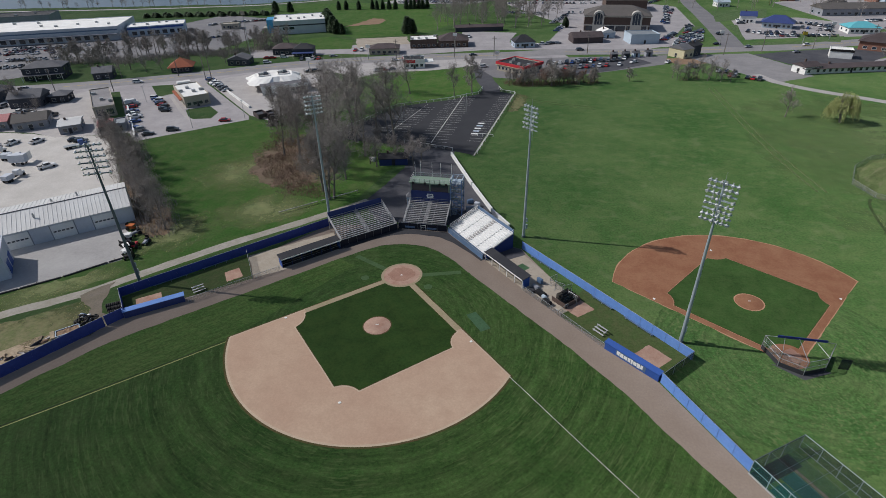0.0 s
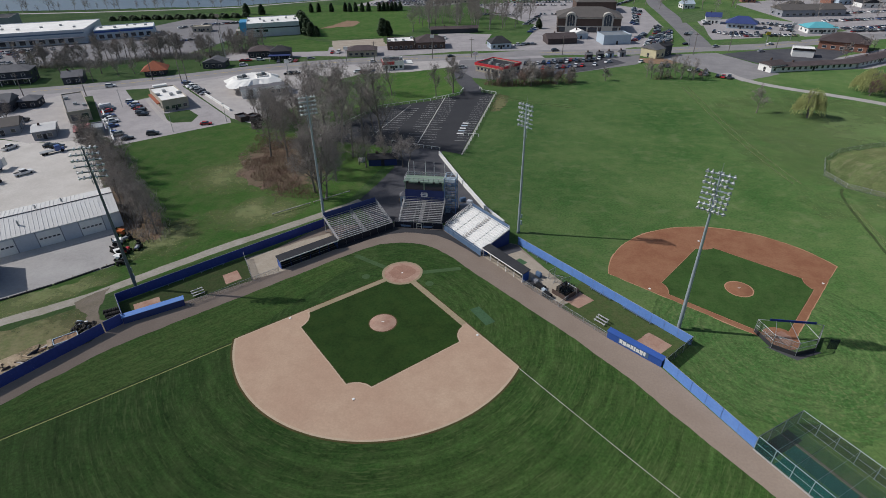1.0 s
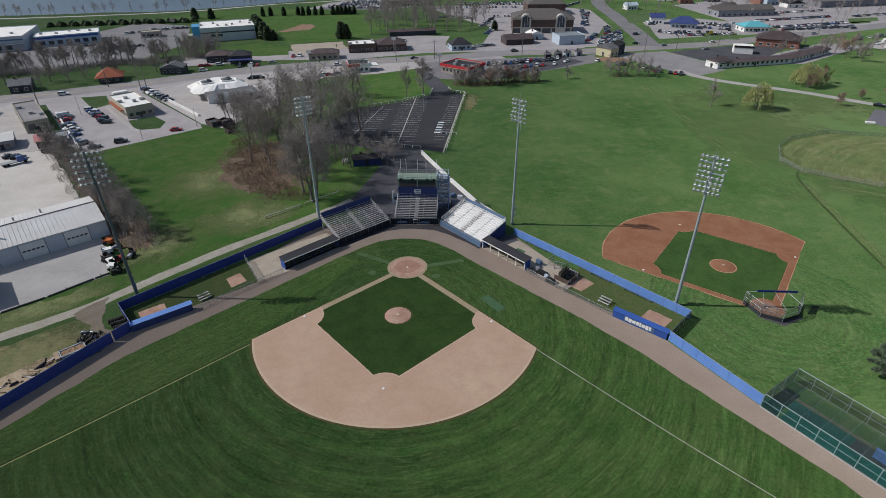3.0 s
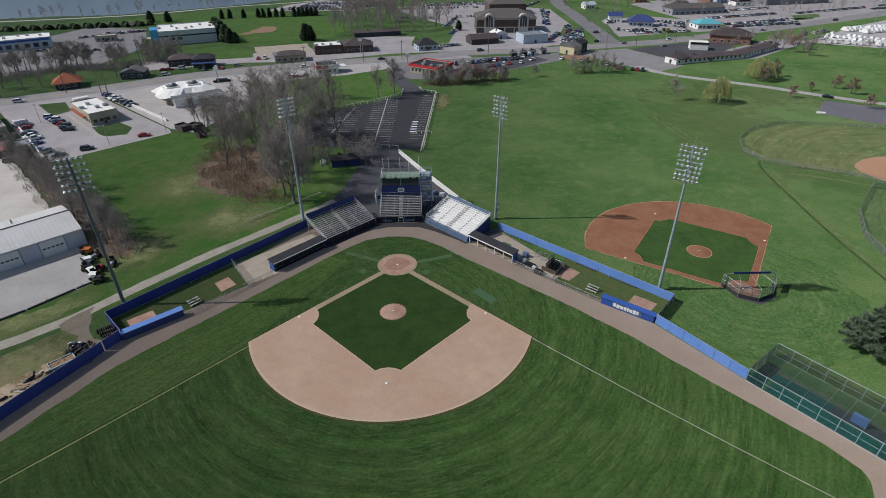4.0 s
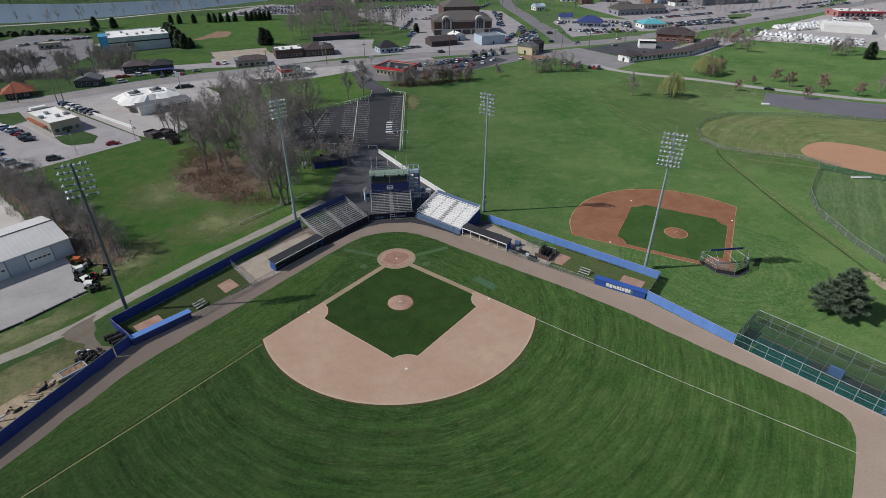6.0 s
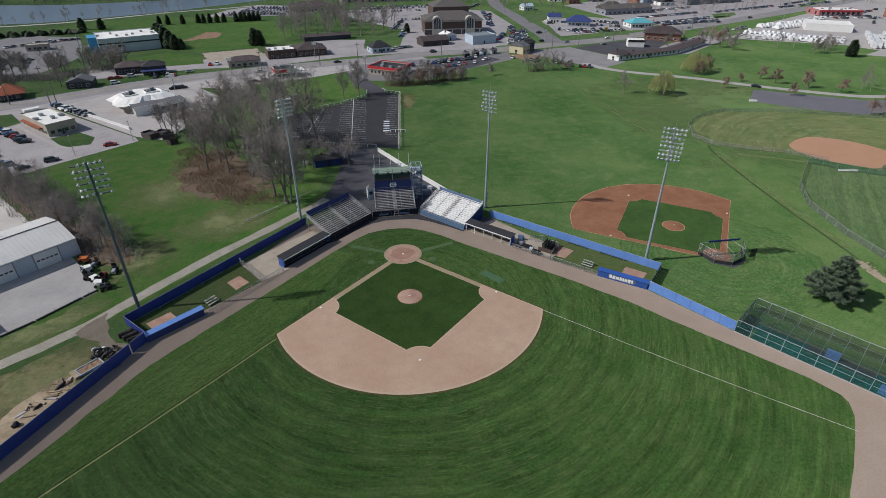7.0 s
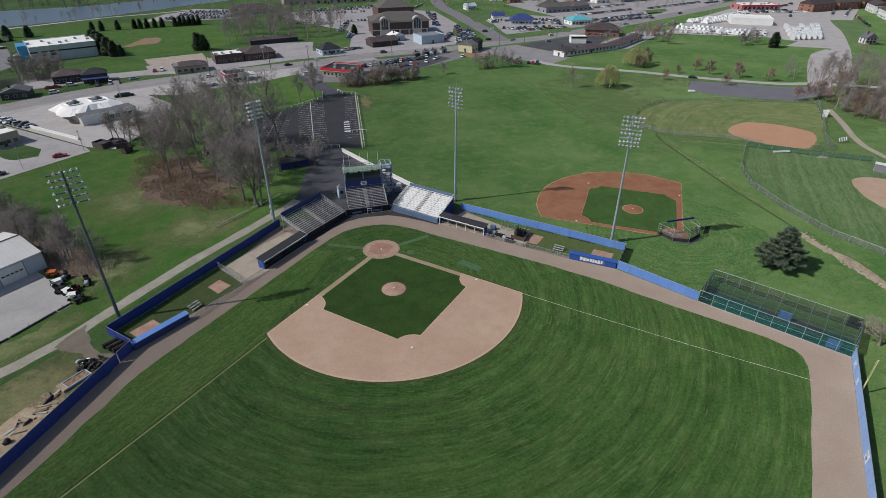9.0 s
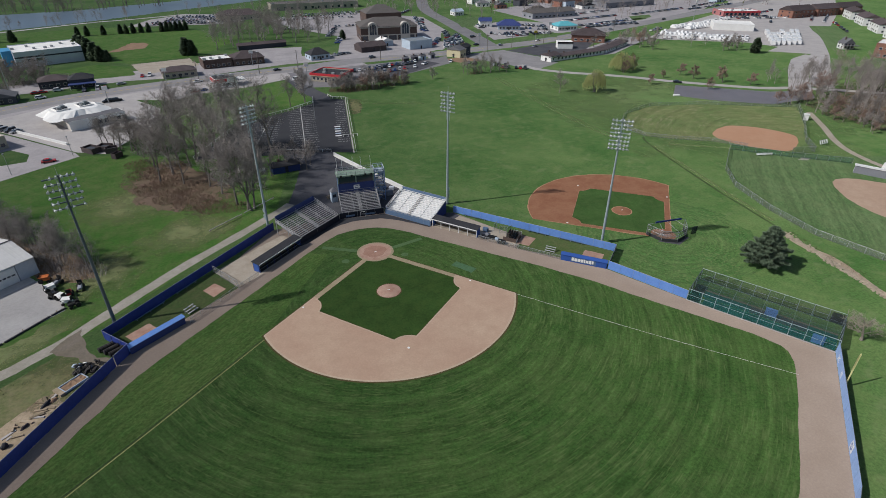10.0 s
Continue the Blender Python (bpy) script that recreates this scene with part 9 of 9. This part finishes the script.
for x, y, sc in ((208, 83, 0.6), (215, 84, 0.65), (224, 86, 0.75), (241, 92, 0.95), (252, 96, 0.8)):
    plant(bushy[2], x, y, sc)
for k in range(40):
    x = rt.uniform(212, 330)
    plant(rt.choice(protos[:2] + bushy), x, rt.uniform(14, 84) + 0.1 * (x - 212), rt.uniform(0.5, 0.8))
far_wood("verge_wood", "bare trees and brush between motel and dealer lot", [(rt.uniform(214, 262), rt.uniform(232, 262)) for k in range(14)] + [(rt.uniform(262, 300), rt.uniform(206, 226)) for k in range(7)], 0.3, 0.6, M_TWIG)
far_wood("verge_wood", "reddish bare trees behind the motel", [(rt.uniform(228, 250), rt.uniform(250, 266)) for k in range(5)], 0.4, 0.6, M_RBUD)
far_wood("street_trees", "bare trees among the far shops", [(rt.uniform(200, 420), rt.uniform(360, 470)) for k in range(40)] + [(rt.uniform(-110, 130), rt.uniform(440, 560)) for k in range(50)], 0.4, 0.75, M_TWIG, FAR)
for x, y, s in ((298, 131, 1.3), (318, 128, 1.2), (276, 96, 0.9)):
    plant(pale, x, y, s)
plant(pale, 89.2, -61.6, 0.98, 0.62)
for x, y in ((-250, 150), (-221, 158), (-203, 166), (-176, 176), (-158, 188)):
    plant(rt.choice(bushy[:2]), x, y, rt.uniform(0.7, 1.0))
for x, y in ((-232, 95), (-246, 110), (-196, 150), (-214, 160), (-190, 162), (-185, 168), (-240, 160), (-226, 92), (-206, 98), (-183, 84)):
    plant(rt.choice(protos), x, y, rt.uniform(0.45, 0.7))
# far woods
far_wood("park_wood", "leafless grey park wood behind the shops", [(rt.uniform(-66, 26), rt.uniform(300, 420)) for k in range(60)], 0.75, 1.1, M_TWIG)
far_wood("hedge_wood", "leafless grey wood strip beside the mall lot", [(-262 + 126 * k / 69 + rt.uniform(-6, 6), 176 + 60 * k / 69 + rt.uniform(-9, 9)) for k in range(0, 70, 2)], 0.5, 0.85, M_TWIG)
far_wood("park_thicket_wood", "leafless grey-brown wood beyond the softball field", [(rt.uniform(214, 340), rt.uniform(8, 92)) for k in range(110)], 0.4, 0.75, M_TWIG, FAR)
far_wood("park_thicket_wood", "dense leafless grey wood beside the turning lot", [(rt.uniform(246, 312), rt.uniform(56, 108)) for k in range(50)], 0.65, 0.95, M_TWIG)
far_wood("park_thicket_wood", "leafless grey-brown trees beside the turning lot", [(rt.uniform(236, 310), rt.uniform(84, 130)) for k in range(40)], 0.45, 0.8, M_TWIG)
far_wood("river_trees", "leafless trees along the river bank", [(-480 + 330 * k / 43 + rt.uniform(-8, 8), 366 + 60 * k / 43 + 55 * max(0, k / 43 - 0.55) / 0.45 + rt.uniform(-4, 4)) for k in range(44)], 0.35, 0.75, M_TWIG)
far_wood("river_wood", "dark leafless wood on the far river bank", [(x, 536 + 0.0011 * (x + 300) ** 2 + rt.uniform(4, 50)) for x in [rt.uniform(-620, -130) for k in range(170)]], 0.7, 1.2, M_BARK, FAR)
far_wood("street_trees", "leafless street trees of the far quarter", [(rt.uniform(90, 640), rt.uniform(400, 760)) for k in range(240)], 0.5, 0.9, M_TWIG, FAR)
far_wood("street_trees", "budding street trees of the far quarter", [(rt.uniform(140, 600), rt.uniform(400, 720)) for k in range(24)], 0.4, 0.7, M_BUD, FAR)


def leafy(name, label, profile, n, size, leaf, seed, trunk_h, trunk_r=0.25, droop=0.0):
    """A crown of many small leaf clumps, each a bent pair of triangles, filling the profile (radius at height)."""
    rnd = random.Random(seed)
    th = thing(name, label, "tree", group="evergreens" if leaf is not M_WILLOW else "willows")
    part("trunk", tube(B(), (0, 0, 0), (0, 0, trunk_h), trunk_r, trunk_r * 0.3, 7), M_BARK, th)
    top = profile[-1][0]
    verts, faces = [], []
    for k in range(n):
        h = profile[0][0] + (top - profile[0][0]) * rnd.random() ** 1.15
        for (h0, r0), (h1, r1) in zip(profile, profile[1:]):
            if h0 <= h <= h1:
                rad = r0 + (r1 - r0) * (h - h0) / (h1 - h0)
        a = rnd.uniform(0, 2 * math.pi)
        bump = 1 + 0.28 * noise.noise(Vector((math.cos(a) * 1.6, math.sin(a) * 1.6, h * 0.55 + seed)))
        rr = rad * bump * (rnd.random() ** 0.42)
        c = Vector((rr * math.cos(a), rr * math.sin(a), h - droop * (rr / max(rad, 0.1)) ** 2))
        out = Vector((math.cos(a), math.sin(a), rnd.uniform(-0.35, 0.5))).normalized()
        sd = out.cross(Vector((rnd.uniform(-1, 1), rnd.uniform(-1, 1), 1))).normalized()
        s = size * rnd.uniform(0.6, 1.4)
        up = sd.cross(out)
        i = len(verts)
        verts += [c - out * s * 0.4, c + sd * s * 0.45 + up * s * 0.1, c + out * s + up * s * 0.12, c - sd * s * 0.45 - up * s * 0.1]
        faces += [(i, i + 1, i + 2), (i, i + 2, i + 3)]
    me = bpy.data.meshes.new("crown")
    me.from_pydata([tuple(v) for v in verts], [], faces)
    me.materials.append(leaf)
    c = new("crown", me)
    c.parent = th
    return th


def pine_tree(seed, height, reach, whorls):
    """A pine: a trunk, whorled boughs that sag a little, and tufts of needles along each bough."""
    rnd = random.Random(seed)
    th = thing("pine_tree", "broad dark green pine tree on the grass", "tree")
    part("trunk", tube(B(), (0, 0, 0), (0, 0, height * 0.96), 0.34, 0.05, 8), M_BARK, th)
    boughs = B()
    verts, faces = [], []
    for w in range(whorls):
        t = (w + 0.5) / whorls
        z = 0.9 + (height - 1.3) * t
        size = reach * max(0.08, (1 - t) ** 0.72) * (0.82 if w == 0 else 1)
        n = 11 if t < 0.5 else 8
        for k in range(n):
            a = 2 * math.pi * (k + rnd.uniform(-0.3, 0.3)) / n + w
            l = size * rnd.uniform(0.7, 1.12)
            d = Vector((math.cos(a), math.sin(a), 0))
            rise = rnd.uniform(-0.05, 0.3) + 0.5 * t
            p, e = Vector((0, 0, z)), Vector((0, 0, z)) + d * l + Vector((0, 0, l * rise * 0.6))
            tube(boughs, p, e, 0.07, 0.02, 3, cap=False)
            for j in range(int(80 * l / reach) + 18):
                u = 0.22 + 0.78 * math.sqrt(rnd.random())
                width = 0.30 * l * (1.15 - u)
                c = p.lerp(e, u) + Vector((-d.y, d.x, 0)) * rnd.uniform(-width, width) + Vector((0, 0, rnd.uniform(-0.12, 0.3)))
                for q in range(8):
                    o = (d * rnd.uniform(0.1, 1.0) + Vector((rnd.uniform(-1, 1), rnd.uniform(-1, 1), rnd.uniform(-0.1, 1.0)))).normalized()
                    sd = o.cross(Vector((rnd.uniform(-1, 1), rnd.uniform(-1, 1), rnd.uniform(-1, 1)))).normalized() * 0.085
                    i = len(verts)
                    verts.extend((c - sd, c + sd, c + o * rnd.uniform(0.35, 0.65)))
                    faces.append((i, i + 1, i + 2))
    part("bough", boughs, M_BARK, th)
    ob = new("needles", from_lists("needles", verts, faces, M_NEEDLE))
    ob.parent = th
    return th


pine = pine_tree(3, 11.0, 5.9, 12)
pine.matrix_basis = pose(91.6, -32.9, 0)
cedar = leafy("cedar_tree", "narrow dark green cedar in a row", [(0.2, 1.7), (2.5, 2.1), (6, 1.5), (9.5, 0.2)], 1500, 0.8, M_CEDAR, 5, 8)
xs = [-165.8, -160, -148.3, -137, -132.5, -128, -122, -117, -107, -103.5, -100, -96.5, -93, -89.5]
for k, x in enumerate(xs):
    y = 385 + 0.15 * (x + 160) + (2 if k % 2 else 0)
    if k == 0:
        cedar.matrix_basis = pose(x, y, 0)
        cedar.scale = (0.9, 0.9, 0.75)
    else:
        c = copy_thing(cedar, pose(x, y, 0, 0, 0, 40 * k))
        c.scale = (0.9, 0.9, 0.75)
for x, y, s in ((-219, 370, 0.9), (-205, 370, 0.85), (-76.5, 285, 1.15), (-73, 284, 1.0), (30, 318, 0.7), (293.5, 191, 1.0), (-144, 306, 1.3), (-139, 297, 1.35), (-134.5, 289, 1.3), (-130, 283, 1.15), (-126, 279, 0.95), (-122, 278, 0.7)):
    c = copy_thing(cedar, pose(x, y, 0, 0, 0, 17 * x))
    c.scale = (s * 1.5, s * 1.5, s)
for k in range(24):
    t = k / 23
    c = copy_thing(cedar, pose(-318 + 104 * t, 331 + 22 * t + (4 if k % 2 else 0), 0, 0, 0, 31 * k))
    c.scale = (1.3, 1.3, 0.36)


def willow_tree(seed, height, reach, strands):
    """A weeping willow: short limbs and long hanging strands of small leaves, with gaps."""
    rnd = random.Random(seed)
    th = thing("willow_tree", "yellow-green weeping willow on the meadow", "tree", group="willows")
    wood, wf, tw, tf = bare_mesh(seed, height, 0.8, 0.4, (8, 5, 3, 2))
    ob = new("trunk", from_lists("trunk", wood, wf, M_BARK))
    ob.parent = th
    verts, faces = [], []
    tufts = [(rnd.uniform(0, 2 * math.pi), reach * math.sqrt(rnd.random())) for k in range(34)]
    for k in range(strands):
        a0, r0 = tufts[k % 34]
        a, r = a0 + rnd.gauss(0, 0.35) / max(r0, 0.6), max(0.1, r0 + rnd.gauss(0, 0.38))
        z = height * (0.95 - 0.38 * (r / reach) ** 2) * rnd.uniform(0.8, 1.05)
        p = Vector((r * math.cos(a), r * math.sin(a), z))
        out = Vector((math.cos(a), math.sin(a), 0)) * rnd.uniform(0.0, 0.35)
        drop = rnd.uniform(0.35, 0.85) * z
        for j in range(16):
            c = p + (out - Vector((0, 0, 1))) * drop * j / 16 + Vector((rnd.uniform(-0.2, 0.2), rnd.uniform(-0.2, 0.2), 0))
            s = Vector((rnd.uniform(-1, 1), rnd.uniform(-1, 1), rnd.uniform(-0.4, 0.4))).normalized() * 0.075
            i = len(verts)
            verts.extend((c - s, c + s, c + Vector((rnd.uniform(-0.12, 0.12), rnd.uniform(-0.12, 0.12), -0.55))))
            faces.append((i, i + 1, i + 2))
    ob = new("crown", from_lists("crown", verts, faces, M_WILLOW))
    ob.parent = th
    return th


willow = willow_tree(8, 9.8, 4.4, 480)
willow.matrix_basis = pose(136.0, 128.0, 0)
willow.scale = (1.2, 1.2, 1.22)
w2 = copy_thing(willow, pose(177, 168, 0, 0, 0, 80))
w2.scale = (1.5, 1.5, 1.15)
plant(red, 182, 165, 1.5), plant(red, 174, 162, 1.3)


def brush(name, label, spots, n, height, material, seed):
    """Thickets: very many thin leaning stems over an area given by round spots."""
    rnd = random.Random(seed)
    verts, faces = [], []
    for cx, cy, rad in spots:
        for k in range(int(n * rad * rad)):
            a, r = rnd.uniform(0, 2 * math.pi), rad * math.sqrt(rnd.random())
            p = Vector((cx + r * math.cos(a), cy + r * math.sin(a), 0))
            h = height * rnd.uniform(0.4, 1.0) * (1.05 - 0.5 * r / rad)
            tip = p + Vector((rnd.uniform(-0.5, 0.5), rnd.uniform(-0.5, 0.5), 1)) * h
            s = Vector((rnd.uniform(-1, 1), rnd.uniform(-1, 1), 0)).normalized() * 0.05
            i = len(verts)
            verts += [p - s, p + s, tip]
            faces.append((i, i + 1, i + 2))
            for j in range(3):
                q = p.lerp(tip, rnd.uniform(0.3, 0.9))
                e = q + Vector((rnd.uniform(-1, 1), rnd.uniform(-1, 1), rnd.uniform(0.1, 0.9))) * h * 0.32
                i = len(verts)
                verts += [q - s * 0.6, q + s * 0.6, e]
                faces.append((i, i + 1, i + 2))
    me = bpy.data.meshes.new(name)
    me.from_pydata([tuple(v) for v in verts], [], faces)
    me.materials.append(material)
    return tagged(new(name, me), label, "brush", kind="stuff")


brush("thicket", "reddish-brown leafless thicket under the trees", [(-62, 58, 6), (-55, 50, 6), (-48, 44, 6), (-42, 39, 5), (-50, 56, 6), (-58, 64, 6), (-36, 37, 4), (-66, 72, 6), (-70, 82, 5), (-60, 76, 6)], 22, 1.5, M_BRUSH, 1)
brush("thicket", "grey-brown leafless hedge beside the yard", [(-129, 66, 5), (-121, 58, 6), (-112, 50, 7), (-104, 42, 7), (-96, 34, 7), (-88, 27, 7), (-80, 19, 7), (-73, 12, 6), (-68, 8, 4)], 10, 3.4, M_TWIG, 2)
brush("thicket", "brown leafless brush along the meadow's upper edge", [(8, 165, 4), (14, 165, 5), (20, 166, 5), (28, 168, 5), (36, 170, 4), (45, 173, 4), (88, 183, 2.5), (94, 186, 2.5)], 14, 2.8, M_BRUSH, 3)
brush("thicket", "leafless brush along the mall lot", [(-252 + 7.5 * k, 172 + 3.7 * k + 5 * math.sin(k), 7) for k in range(17)], 9, 5.0, M_TWIG, 4)
brush("thicket", "leafless undergrowth of the park wood", [(225 + 12 * k, 60 + 14 * math.sin(k * 1.7), 9) for k in range(9)], 4, 2.4, M_BRUSH, 5)
brush("dry_grass", "dry grass tufts along the ditch", [(111.5, -22 - 4 * k, 1.6) for k in range(8)] + [(114.6 - 0.4 * k, 46 - 7 * k, 0.7) for k in range(10)], 25, 0.6, M_STRAW, 6)
# stones of the ditch
stone = B()
bmesh.ops.create_icosphere(stone, subdivisions=1, radius=0.4)
for v in stone.verts:
    v.co *= 1 + 0.4 * noise.noise(v.co * 3)
stone = finish(stone, "stone", M_ROCK)
rs = random.Random(9)
verts, faces = [], []
sv, sf = [v.co.copy() for v in stone.vertices], [tuple(p.vertices) for p in stone.polygons]
for k in range(900):
    y = -20 - 46 * rs.random()
    x = 110.2 + 0.8 * math.sin((y + 20) * 0.07) - (0.06 * (-40 - y) if y < -40 else 0) + rs.gauss(0, 0.62)
    s, a = rs.uniform(0.3, 1.1), rs.uniform(0, 6.28)
    i = len(verts)
    verts.extend((x + s * (v.x * math.cos(a) - v.y * math.sin(a)), y + s * (v.x * math.sin(a) + v.y * math.cos(a)), 0.03 + s * 0.5 * v.z) for v in sv)
    faces.extend(tuple(i + q for q in f) for f in sf)
tagged(new("ditch_stones", from_lists("ditch_stones", verts, faces, M_ROCK)), "weathered tan stones filling the dry ditch", "stones", kind="stuff")
